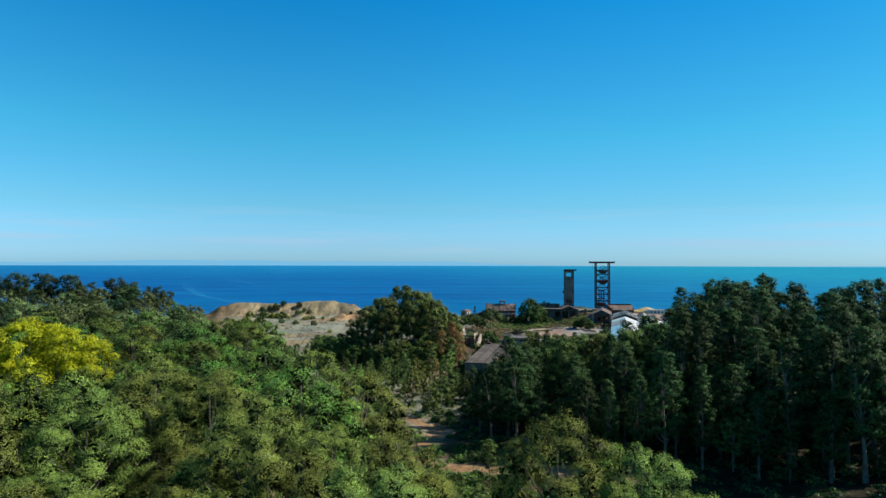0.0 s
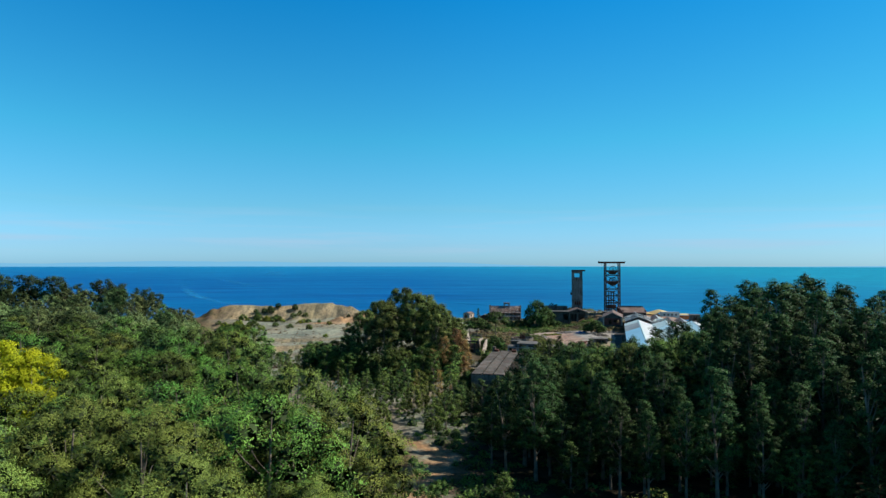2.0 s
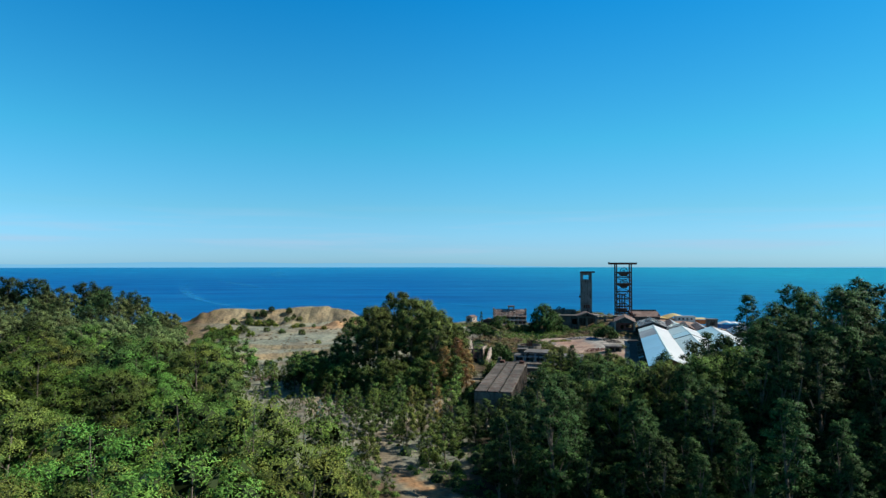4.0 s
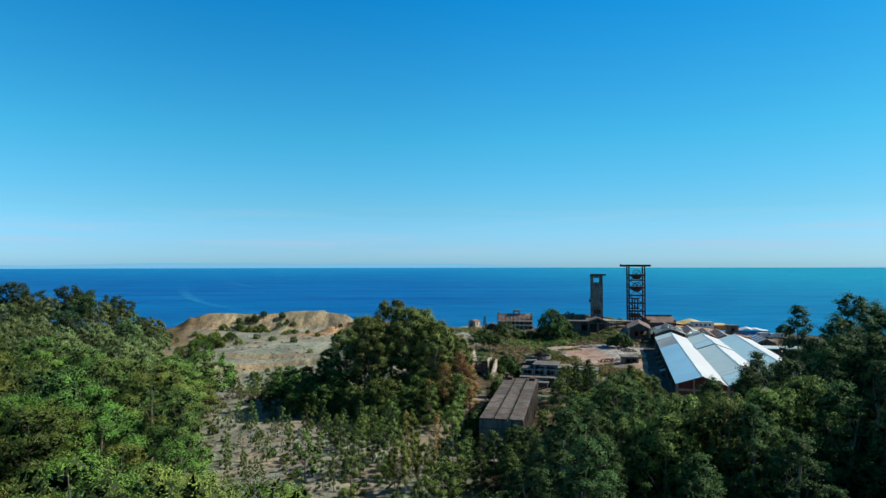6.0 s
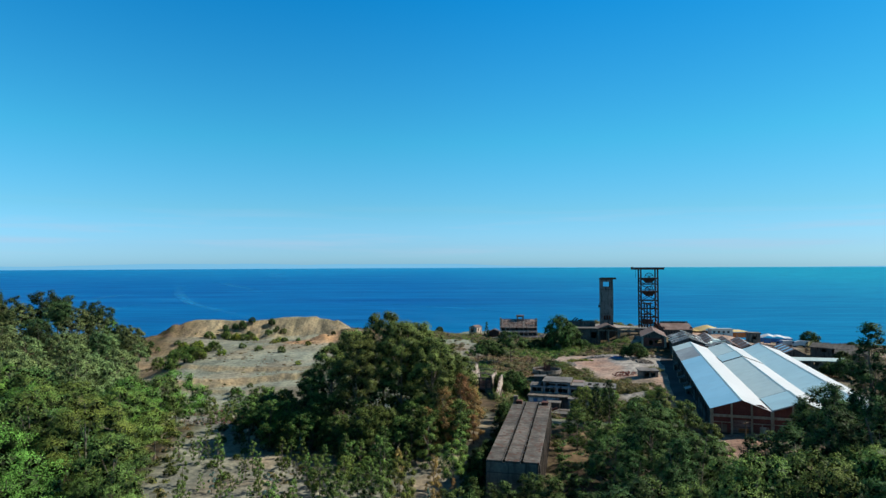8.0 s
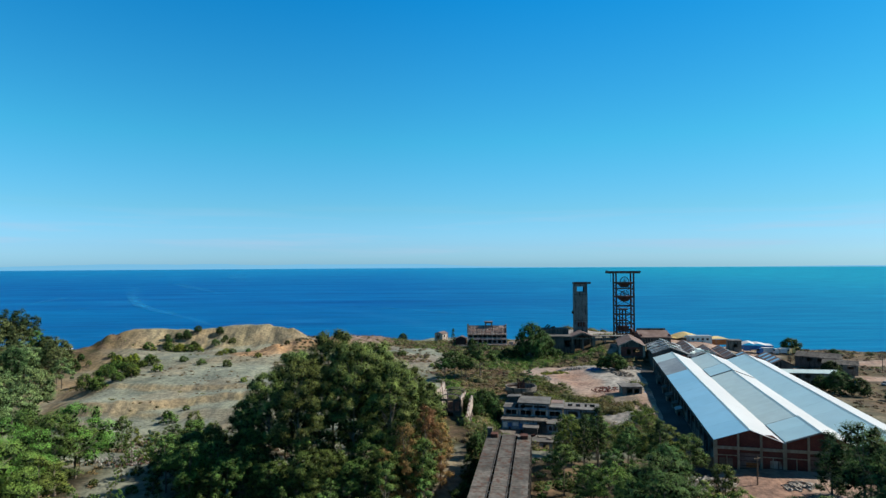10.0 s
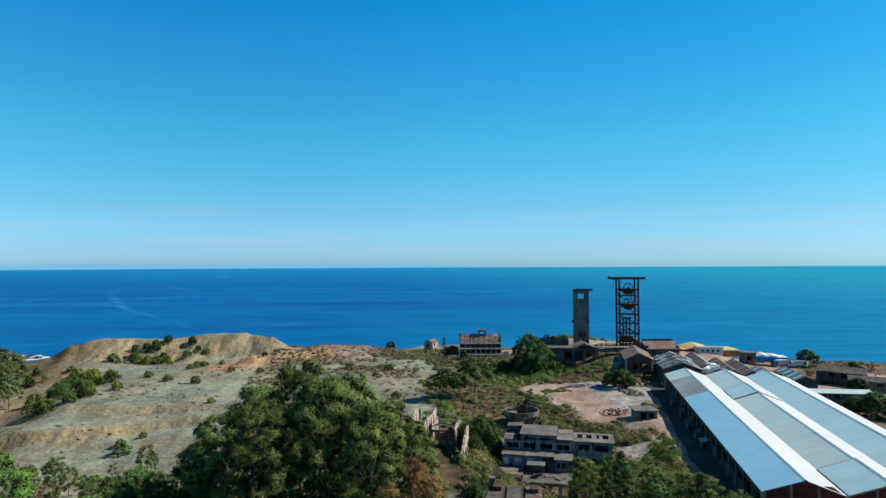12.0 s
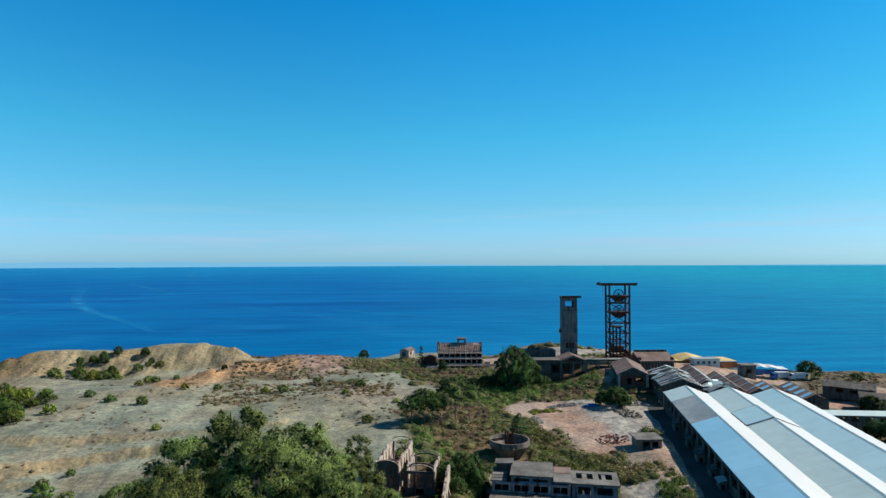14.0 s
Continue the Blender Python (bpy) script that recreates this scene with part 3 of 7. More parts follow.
    nt.links.new(co, wav.inputs["Vector"])
    b = nt.nodes.new("ShaderNodeBump")
    b.inputs["Strength"].default_value, b.inputs["Distance"].default_value = 0.5, 1.0
    nt.links.new(wav.outputs["Fac"], b.inputs["Height"])
    nt.links.new(b.outputs["Normal"], bsdf.inputs["Normal"])
    return m


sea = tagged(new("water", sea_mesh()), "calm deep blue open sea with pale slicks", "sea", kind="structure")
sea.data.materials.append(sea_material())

def slick_material():
    m = bpy.data.materials.new("pale_slick")
    m.use_nodes = True
    nt = m.node_tree
    bsdf, out = nt.nodes["Principled BSDF"], nt.nodes["Material Output"]
    bsdf.inputs["Base Color"].default_value = (0.03, 0.30, 0.60, 1)
    bsdf.inputs["Roughness"].default_value, bsdf.inputs["Specular IOR Level"].default_value = 0.5, 0.0
    at = nt.nodes.new("ShaderNodeAttribute")
    at.attribute_name = "fade"
    mp = nt.nodes.new("ShaderNodeMapping")
    mp.inputs["Scale"].default_value = (0.02, 0.012, 1)
    nt.links.new(nt.nodes.new("ShaderNodeTexCoord").outputs["Object"], mp.inputs["Vector"])
    torn, _ = noise_mix(nt, (0, 0, 0), (1, 1, 1), 1.0, 6, 0.38, 0.62, mp.outputs["Vector"])
    clear = nt.nodes.new("ShaderNodeBsdfTransparent")
    ms = nt.nodes.new("ShaderNodeMixShader")
    nt.links.new(mix(nt, at.outputs["Color"], torn, 1.0, "MULTIPLY"), ms.inputs["Fac"])
    nt.links.new(clear.outputs["BSDF"], ms.inputs[1])
    nt.links.new(bsdf.outputs["BSDF"], ms.inputs[2])
    nt.links.new(ms.outputs["Shader"], out.inputs["Surface"])
    return m


SLICK = slick_material()


def slick(line, wide, strength):
    """A pale winding streak of smooth water, fading at its rims and ends."""
    t = np.linspace(0, len(line) - 1, 12 * (len(line) - 1) + 1)
    base = np.arange(len(line))
    px, py = np.interp(t, base, [p[0] for p in line]), np.interp(t, base, [p[1] for p in line])
    for _ in range(5):
        px[1:-1], py[1:-1] = (px[:-2] + 2 * px[1:-1] + px[2:]) / 4, (py[:-2] + 2 * py[1:-1] + py[2:]) / 4
    dx, dy = np.gradient(px), np.gradient(py)
    n = np.hypot(dx, dy)
    w = wide * np.hypot(px, py - 140) / 1000
    v, fade = [], []
    for k in range(len(t)):
        end = min(1.0, 3 * k / len(t), 2.2 * (len(t) - 1 - k) / len(t))
        for q in (-1.0, -0.5, 0.0, 0.5, 1.0):
            x, y = px[k] - q * w[k] * dy[k] / n[k], py[k] + q * w[k] * dx[k] / n[k]
            v.append((x, y, float(sea_z(np.array(x), np.array(y))) + 0.6))
            fade.append(strength * end * (1 - q * q))
    f = [(5 * k + j, 5 * k + j + 1, 5 * k + j + 6, 5 * k + j + 5) for k in range(len(t) - 1) for j in range(4)]
    me = bpy.data.meshes.new("water_slick")
    me.from_pydata(v, [], f)
    att = me.color_attributes.new("fade", "FLOAT_COLOR", "POINT")
    att.data.foreach_set("color", np.repeat(np.array(fade, np.float32)[:, None], 4, 1).ravel())
    me.materials.append(SLICK)
    return tagged(new("water_slick", me), "pale smooth streak winding over the blue sea", "slick", kind="structure")


slick([(-1130, 2684), (-989, 2332), (-778, 1828), (-663, 1576), (-543, 1336), (-455, 1195), (-386, 1100), (-317, 996), (-259, 903), (-227, 850)], 11, 0.6)
slick([(-767, 1344), (-801, 1458), (-832, 1657), (-804, 1726), (-740, 1800)], 9, 0.6)
slick([(-1016, 2679), (-802, 2277), (-628, 1965), (-456, 1642)], 13, 0.55)
slick([(-1044, 3793), (-918, 3274), (-710, 2663)], 16, 0.6)
slick([(-300, 1330), (-187, 1280), (-71, 1211), (43, 1092), (129, 995), (240, 900)], 7, 0.5)
slick([(-580, 1132), (-604, 1273), (-567, 1309), (-480, 1340)], 9, 0.4)

# ---- mesh tools ----
class Shape:
    """Corners and faces gathered for one mesh."""

    def __init__(self):
        self.v, self.f = [], []

    def add(self, verts, faces):
        o = len(self.v)
        self.v += [tuple(p) for p in verts]
        self.f += [tuple(i + o for i in q) for q in faces]
        return self

    def box(self, x0, x1, y0, y1, z0, z1):
        v = [(x0, y0, z0), (x1, y0, z0), (x1, y1, z0), (x0, y1, z0), (x0, y0, z1), (x1, y0, z1), (x1, y1, z1), (x0, y1, z1)]
        return self.add(v, [(0, 3, 2, 1), (4, 5, 6, 7), (0, 1, 5, 4), (1, 2, 6, 5), (2, 3, 7, 6), (3, 0, 4, 7)])

    def prism(self, poly, y0, y1):
        """A shape drawn in x and z, drawn out along y."""
        n = len(poly)
        v = [(x, y0, z) for x, z in poly] + [(x, y1, z) for x, z in poly]
        return self.add(v, [tuple(range(n)), tuple(range(2 * n - 1, n - 1, -1))] + [(i, i + n, (i + 1) % n + n, (i + 1) % n) for i in range(n)])

    def slope(self, x0, x1, y0, y1, z0, z1, thick=0.12):
        """A roof sheet that climbs from z0 at x0 to z1 at x1."""
        return self.prism([(x0, z0), (x1, z1), (x1, z1 + thick), (x0, z0 + thick)], y0, y1)

    def beam(self, a, b, w):
        a, b = Vector(a), Vector(b)
        d = (b - a).normalized()
        s = d.cross(Vector((0, 0, 1)) if abs(d.z) < 0.9 else Vector((0, 1, 0))).normalized() * w / 2
        u = s.cross(d)
        v = [p + i * s + j * u for p in (a, b) for i, j in ((-1, -1), (1, -1), (1, 1), (-1, 1))]
        return self.add(v, [(0, 3, 2, 1), (4, 5, 6, 7), (0, 1, 5, 4), (1, 2, 6, 5), (2, 3, 7, 6), (3, 0, 4, 7)])

    def lathe(self, profile, n=24, closed=False):
        """A profile of (radius, z) turned round the z axis."""
        k = len(profile)
        v = [(r * math.cos(2 * math.pi * i / n), r * math.sin(2 * math.pi * i / n), z) for i in range(n) for r, z in profile]
        f = [(i * k + j, (i + 1) % n * k + j, (i + 1) % n * k + j + 1, i * k + j + 1) for i in range(n) for j in range(k - 1)]
        if closed:
            f += [tuple(i * k for i in range(n))[::-1], tuple(i * k + k - 1 for i in range(n))]
        return self.add(v, f)

    def mesh(self, name):
        me = bpy.data.meshes.new(name)
        me.from_pydata(self.v, [], self.f)
        return me


def thing(name, label, category, m, group=""):
    ob = new(name)
    ob.matrix_world = m
    return tagged(ob, label, category, group)


def part(name, shape, material, parent, label=""):
    me = shape.mesh(name) if isinstance(shape, Shape) else shape
    if name.endswith("wall") and isinstance(shape, Shape):
        bm = bmesh.new()
        bm.from_mesh(me)
        bmesh.ops.remove_doubles(bm, verts=bm.verts, dist=0.001)
        bm.to_mesh(me)
        bm.free()
    if not me.materials:
        me.materials.append(material)
    ob = new(name, me)
    ob.parent = parent
    return tagged(ob, label) if label else ob


def wall_with_holes(shape, x0, x1, z0, z1, y0, y1, holes):
    """A wall along x with square openings (hx0, hx1, hz0, hz1) cut through it."""
    xs = sorted({x0, x1, *(h[0] for h in holes), *(h[1] for h in holes)})
    zs = sorted({z0, z1, *(h[2] for h in holes), *(h[3] for h in holes)})
    for a, b in zip(xs[:-1], xs[1:]):
        run = None
        for c, d in zip(zs[:-1], zs[1:]):
            mx, mz = (a + b) / 2, (c + d) / 2
            if any(h[0] < mx < h[1] and h[2] < mz < h[3] for h in holes):
                if run:
                    shape.box(a, b, y0, y1, *run)
                run = None
            else:
                run = (run[0], d) if run else (c, d)
        if run:
            shape.box(a, b, y0, y1, *run)
    return shape


def turned(shape, start, degrees):
    """Turn the corners added since start about the z axis."""
    c, s = math.cos(radians(degrees)), math.sin(radians(degrees))
    shape.v[start:] = [(x * c - y * s, x * s + y * c, z) for x, y, z in shape.v[start:]]
    return shape

# ---- trees ----
def leaves(clumps, count, size, rng, droop=0.3, flat=0.5):
    """Leaf sprigs strewn over clumps (x, y, z, rx, rz): corners and faces as arrays."""
    cl = np.array(clumps)
    w = cl[:, 3] ** 2
    which = rng.choice(len(cl), count, p=w / w.sum())
    c = cl[which]
    u = rng.normal(size=(count, 3))
    u[:, 2] = np.where(u[:, 2] < -0.6, -u[:, 2], u[:, 2])
    u /= np.linalg.norm(u, axis=1)[:, None]
    far = 0.5 + 0.62 * rng.random(count) ** 0.7
    p = c[:, :3] + u * far[:, None] * np.stack([c[:, 3], c[:, 3], c[:, 4]], -1)
    mid = cl[:, :3].mean(0)
    out = p - mid
    out /= np.linalg.norm(out, axis=1)[:, None] + 1e-6
    nrm = 0.9 * u + 0.5 * out + 0.3 * rng.normal(size=(count, 3)) + np.array([0, 0, 0.2])
    nrm /= np.linalg.norm(nrm, axis=1)[:, None]
    lng = np.cross(nrm, rng.normal(size=(count, 3)))
    lng[:, 2] -= droop
    lng /= np.linalg.norm(lng, axis=1)[:, None]
    side = np.cross(nrm, lng)
    s = size * (0.6 + 0.8 * rng.random(count))[:, None]
    fold = nrm * s * 0.18
    v = np.stack([p - lng * s + side * s * flat, p - lng * s - side * s * flat - fold, p + lng * s - fold], 1).reshape(-1, 3)
    f = np.arange(count * 3).reshape(-1, 3)
    soft = u + 0.55 * out + 0.3 * rng.normal(size=(count, 3))
    if cl.shape[1] > 5:                      # puffs sit on larger clumps
        soft += 0.9 * (p - c[:, 5:8]) / c[:, 8:9] - 0.45 * u
    soft /= np.linalg.norm(soft, axis=1)[:, None]
    return v, f, np.repeat(soft, 3, 0)


def rounded(me, normals):
    """Shade a crown of loose leaves by the roundness of its puffs."""
    me.polygons.foreach_set("use_smooth", np.ones(len(me.polygons), bool))
    me.normals_split_custom_set_from_vertices(normals.tolist())


def mesh_from(name, v, f):
    me = bpy.data.meshes.new(name)
    nv, nf, k = len(v), len(f), len(f[0])
    me.vertices.add(nv)
    me.vertices.foreach_set("co", np.asarray(v, np.float32).ravel())
    me.loops.add(nf * k)
    me.loops.foreach_set("vertex_index", np.asarray(f, np.int32).ravel())
    me.polygons.add(nf)
    me.polygons.foreach_set("loop_start", np.arange(0, nf * k, k, dtype=np.int32))
    me.update(calc_edges=True)
    return me


def tube(shape, pts, radii, sides=6):
    n = len(pts)
    ring = []
    for i, p in enumerate(pts):
        d = (Vector(pts[min(i + 1, n - 1)]) - Vector(pts[max(i - 1, 0)])).normalized()
        a = d.cross(Vector((1, 0.2, 0))).normalized()
        b = d.cross(a)
        ring += [Vector(p) + radii[i] * (a * math.cos(2 * math.pi * k / sides) + b * math.sin(2 * math.pi * k / sides)) for k in range(sides)]
    f = [(i * sides + k, i * sides + (k + 1) % sides, (i + 1) * sides + (k + 1) % sides, (i + 1) * sides + k) for i in range(n - 1) for k in range(sides)]
    return shape.add(ring, f)


def tree_meshes(name, seed, height, crown_low, spread, clumps, count, size, leaf, shape="tall", limbs=9, blob=0.2):
    """Trunk with limbs, and a crown of leaf sprigs on many clumps."""
    rng = np.random.default_rng(seed)
    cl = []
    for i in range(clumps):
        h = (i + 0.5 + 0.6 * (rng.random() - 0.5)) / clumps
        if shape == "tall":
            wide = spread * (0.35 + 0.75 * math.sin(math.pi * min(1, 0.22 + 0.72 * h))) * (1 - 0.55 * h ** 3)
        elif shape == "dome":
            wide = spread * (0.5 + 0.5 * math.sin(math.pi * min(1, 0.15 + 0.6 * h))) * (1 - 0.62 * h ** 4)
        elif shape == "cap":
            wide = spread
        elif shape == "round":
            wide = spread * math.sqrt(max(0.05, 1 - (2 * h - 0.85) ** 2 * 0.9))
        elif shape == "umbrella":
            wide = spread * (0.25 + 0.85 * math.sqrt(h)) if h < 0.8 else spread * 0.75
        else:
            wide = spread * (1.05 - h) ** 0.8
        a = i * 2.4 + rng.random() * 1.2
        r = wide * (0.3 + 0.7 * math.sqrt(rng.random()))
        if shape == "dome":
            h = 1 - (1 - h) * (0.35 + 0.65 * rng.random())
        elif shape == "cap":
            up = 1 - 1.4 * h
            r = spread * math.sqrt(max(0, 1 - up * up)) * (0.74 + 0.34 * rng.random())
            h = (0.45 + 0.55 * up * (0.88 + 0.2 * rng.random())) * (0.93 if up > 0 else 1.0)
        z = height * (crown_low + (1 - crown_low) * h)
        size_c = spread * blob * (0.75 + 0.7 * rng.random()) * (1.15 - 0.45 * h) + 0.12 * spread
        cl.append((r * math.cos(a), r * math.sin(a), z - size_c * 0.4 * h, size_c, size_c * (0.75 + 0.3 * rng.random())))
    fine = []
    for x, y, z, r, q in cl:
        fine.append((x, y, z, r * 0.75, q * 0.75, x, y, z, r))
        for k in range(6):
            u = rng.normal(size=3)
            u[2] = abs(u[2]) - 0.25
            u /= np.linalg.norm(u)
            fine.append((x + 0.72 * r * u[0], y + 0.72 * r * u[1], z + 0.72 * q * u[2], r * (0.32 + 0.2 * rng.random()), q * (0.3 + 0.2 * rng.random()), x, y, z, r))
    v, f, soft = leaves(fine, count, size, rng, flat=0.38)
    # broad inner leaves close the hearts of the clumps, coloured dark to paint shade in the gaps
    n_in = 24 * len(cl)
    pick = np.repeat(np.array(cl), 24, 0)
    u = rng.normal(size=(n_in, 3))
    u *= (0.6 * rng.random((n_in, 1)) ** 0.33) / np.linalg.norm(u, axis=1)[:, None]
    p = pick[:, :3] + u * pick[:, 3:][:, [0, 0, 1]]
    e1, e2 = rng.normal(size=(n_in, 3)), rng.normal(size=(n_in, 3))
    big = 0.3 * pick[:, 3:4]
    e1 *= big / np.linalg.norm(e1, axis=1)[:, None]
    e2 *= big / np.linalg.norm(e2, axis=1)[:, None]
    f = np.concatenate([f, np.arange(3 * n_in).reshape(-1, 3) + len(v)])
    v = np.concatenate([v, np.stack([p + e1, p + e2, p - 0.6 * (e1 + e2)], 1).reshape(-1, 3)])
    crown = mesh_from(name + "_crown", v, f)
    way = u / (np.linalg.norm(u, axis=1)[:, None] + 1e-6) + np.array([0, 0, 0.3])
    rounded(crown, np.concatenate([soft, np.repeat(way / np.linalg.norm(way, axis=1)[:, None], 3, 0)]))
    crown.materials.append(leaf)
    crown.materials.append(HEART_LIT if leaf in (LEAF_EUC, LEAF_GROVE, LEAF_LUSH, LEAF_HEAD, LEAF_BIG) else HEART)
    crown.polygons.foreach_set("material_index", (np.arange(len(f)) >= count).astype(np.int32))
    tr = Shape()
    bend = rng.normal(size=2) * 0.03 * height
    axis = [(bend[0] * t * t, bend[1] * t * t, height * 0.93 * t - 0.4) for t in np.linspace(0, 1, 7)]
    base = 0.011 * height + 0.05
    tube(tr, axis, [base * (1.25 if k == 0 else 1.0) * (1 - 0.85 * k / 6) for k in range(7)], 7)
    for k in rng.choice(len(cl), min(limbs, len(cl)), replace=False):
        c = cl[k]
        t0 = max(0.12, min(0.9, (c[2] / height) * 0.78))
        st = Vector((bend[0] * t0 * t0, bend[1] * t0 * t0, height * 0.93 * t0 - 0.4))
        en = Vector(c[:3])
        mid = st.lerp(en, 0.5) + Vector((0, 0, -0.06 * (en - st).length))
        rr = base * (1 - 0.85 * t0) * 0.55
        tr.f.append((len(tr.v), len(tr.v) + 1, 7 * max(0, min(5, int(t0 * 6)))))
        tube(tr, [st, mid, en], [rr, rr * 0.7, rr * 0.3], 5)
    trunk = tr.mesh(name + "_trunk")
    trunk.materials.append(BARK)
    trunk.polygons.foreach_set("use_smooth", np.ones(len(trunk.polygons), bool))
    return trunk, crown


TREES = {}


def kind_of_tree(key, n, **kw):
    TREES[key] = [tree_meshes("%s" % key, 100 * len(TREES) + i, **kw) for i in range(n)]
    TREES[key + "_h"] = kw["height"]


def plant(key, i, x, y, height, turn, name, label, group="", sink=0.3, wide=1.0):
    k = height / TREES[key + "_h"]
    trunk, crown = TREES[key][i % len(TREES[key])]
    root = thing(name, label, "tree", Matrix.Translation((x, y, gz(x, y) - sink)) @ pose(0, 0, 0, 0, 0, turn) @ Matrix.Diagonal((k * wide, k * wide, k, 1)), group)
    part("trunk", trunk, None, root)
    part("crown", crown, None, root)
    return root


kind_of_tree("near", 5, height=20, crown_low=0.3, spread=5.2, clumps=40, count=48000, size=0.07, leaf=LEAF_EUC, shape="cap", limbs=18, blob=0.2)
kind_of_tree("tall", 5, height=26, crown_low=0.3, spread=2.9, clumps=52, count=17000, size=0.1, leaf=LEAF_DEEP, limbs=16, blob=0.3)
kind_of_tree("grove", 5, height=16, crown_low=0.06, spread=3.9, clumps=42, count=14000, size=0.09, leaf=LEAF_GROVE, shape="dome", limbs=8, blob=0.26)
kind_of_tree("edge", 4, height=16, crown_low=0.2, spread=3.7, clumps=34, count=16000, size=0.083, leaf=LEAF_EDGE, shape="cap", limbs=10, blob=0.24)
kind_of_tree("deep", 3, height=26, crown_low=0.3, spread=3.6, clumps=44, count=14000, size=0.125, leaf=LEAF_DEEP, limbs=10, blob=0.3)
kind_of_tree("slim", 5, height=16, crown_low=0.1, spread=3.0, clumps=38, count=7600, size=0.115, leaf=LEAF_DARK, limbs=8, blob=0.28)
kind_of_tree("mid", 5, height=16, crown_low=0.12, spread=4.5, clumps=34, count=19000, size=0.085, leaf=LEAF_EUC, shape="cap", limbs=10, blob=0.21)
kind_of_tree("lush", 4, height=14, crown_low=0.08, spread=4.9, clumps=32, count=16000, size=0.088, leaf=LEAF_LUSH, shape="cap", limbs=10, blob=0.21)
kind_of_tree("round", 3, height=12, crown_low=-0.04, spread=5.0, clumps=48, count=11000, size=0.14, leaf=LEAF_SHADE, shape="cap", limbs=6, blob=0.33)
kind_of_tree("lone", 3, height=13, crown_low=0.34, spread=3.8, clumps=26, count=7000, size=0.14, leaf=LEAF_SHADE, shape="cap", limbs=10, blob=0.28)
kind_of_tree("giant", 4, height=30, crown_low=0.08, spread=7.0, clumps=120, count=64000, size=0.1, leaf=LEAF_BIG, shape="dome", limbs=26, blob=0.15)
kind_of_tree("yellow", 2, height=15, crown_low=0.3, spread=3.8, clumps=30, count=13000, size=0.115, leaf=LEAF_YELLOW, shape="round", limbs=12)
kind_of_tree("rusty", 2, height=18, crown_low=0.1, spread=3.2, clumps=30, count=9500, size=0.11, leaf=LEAF_RUST, limbs=12, blob=0.26)
kind_of_tree("pine", 3, height=24, crown_low=0.42, spread=6.5, clumps=32, count=10000, size=0.2, leaf=LEAF_PINE, shape="umbrella", limbs=14, blob=0.27)
kind_of_tree("far", 4, height=20, crown_low=0.1, spread=6.5, clumps=36, count=5600, size=0.24, leaf=LEAF_HEAD, shape="cap", limbs=8, blob=0.16)
kind_of_tree("young", 4, height=9, crown_low=0.06, spread=2.5, clumps=20, count=4200, size=0.11, leaf=LEAF_GROVE, limbs=7)
kind_of_tree("sapling", 4, height=5, crown_low=0.06, spread=1.3, clumps=16, count=1700, size=0.095, leaf=LEAF_GROVE, limbs=5)
kind_of_tree("blue_sapling", 2, height=4, crown_low=0.05, spread=0.9, clumps=10, count=600, size=0.15, leaf=LEAF_BLUE, limbs=4)
kind_of_tree("shrub", 4, height=3, crown_low=-0.12, spread=1.6, clumps=20, count=3000, size=0.085, leaf=LEAF_DENSE, shape="cap", limbs=4, blob=0.34)
kind_of_tree("bright_shrub", 3, height=3, crown_low=-0.12, spread=1.6, clumps=20, count=3000, size=0.085, leaf=LEAF_BRIGHT, shape="cap", limbs=4, blob=0.34)
kind_of_tree("cypress", 2, height=9, crown_low=0.02, spread=1.8, clumps=22, count=2000, size=0.19, leaf=LEAF_PINE, shape="cone", limbs=4)


for _trunk, _crown in TREES["rusty"]:
    _crown.materials[1] = LEAF_RUST
for _trunk, _crown in TREES["yellow"]:
    _crown.materials[1] = LEAF_YELLOW
rng = np.random.default_rng(7)
spots = []


def free(x, y, gap):
    return all((x - a) ** 2 + (y - b) ** 2 > (gap * 0.5 + g * 0.5) ** 2 for a, b, g in spots)


def east_top(x, y):
    top = np.interp(x, [6, 10, 20, 35, 50, 62, 75, 85, 100, 160], [-1, 1, 5, 9, 12, 16, 22, 25, 26.5, 27])
    top = top + 7 * float(hump(np.array(x), np.array(y), 38, 146, 30, 34)) + 11 * float(hump(np.array(x), np.array(y), 14, 148, 13, 32)) + 6 * float(hump(np.array(x), np.array(y), 66, 156, 28, 30))
    return top - 6 * smooth((y - 205) / 25) - (8 if y > 214 and x > 70 else 0)


# trees with a place of their own
BIG = [(-31, 244, 23), (-23, 237, 27), (-13, 241, 30), (-18, 249, 31), (-5, 239, 26), (-37, 250, 17), (-27, 255, 26), (-9, 251, 28), (2, 246, 20), (-2, 254, 22), (-42, 243, 13)]
for i, (x, y, h) in enumerate(BIG):
    plant("giant", i, x, y, h, i * 77, "eucalyptus_tree", "huge dark green eucalyptus in a dense clump", "big eucalyptus clump")
    spots.append((x, y, 7))
for i in range(24):
    x, y = -44 + 2.05 * i + rng.normal(), 231 - 5 * math.sin(i * 0.14) + 5 * rng.random()
    plant("grove", i, x, y, 7 + 6 * rng.random(), i * 57, "eucalyptus_tree", "bushy eucalyptus at the foot of the big clump", "big eucalyptus clump", wide=1.15)
for i in range(16):
    x, y = -53 + 17 * rng.random(), 228 + 30 * rng.random()
    plant("slim" if i % 3 else "grove", i, x, y, 7 + 6 * rng.random(), i * 71, "eucalyptus_tree", "bushy eucalyptus at the foot of the big clump", "big eucalyptus clump", wide=1.25)
    spots.append((x, y, 3))
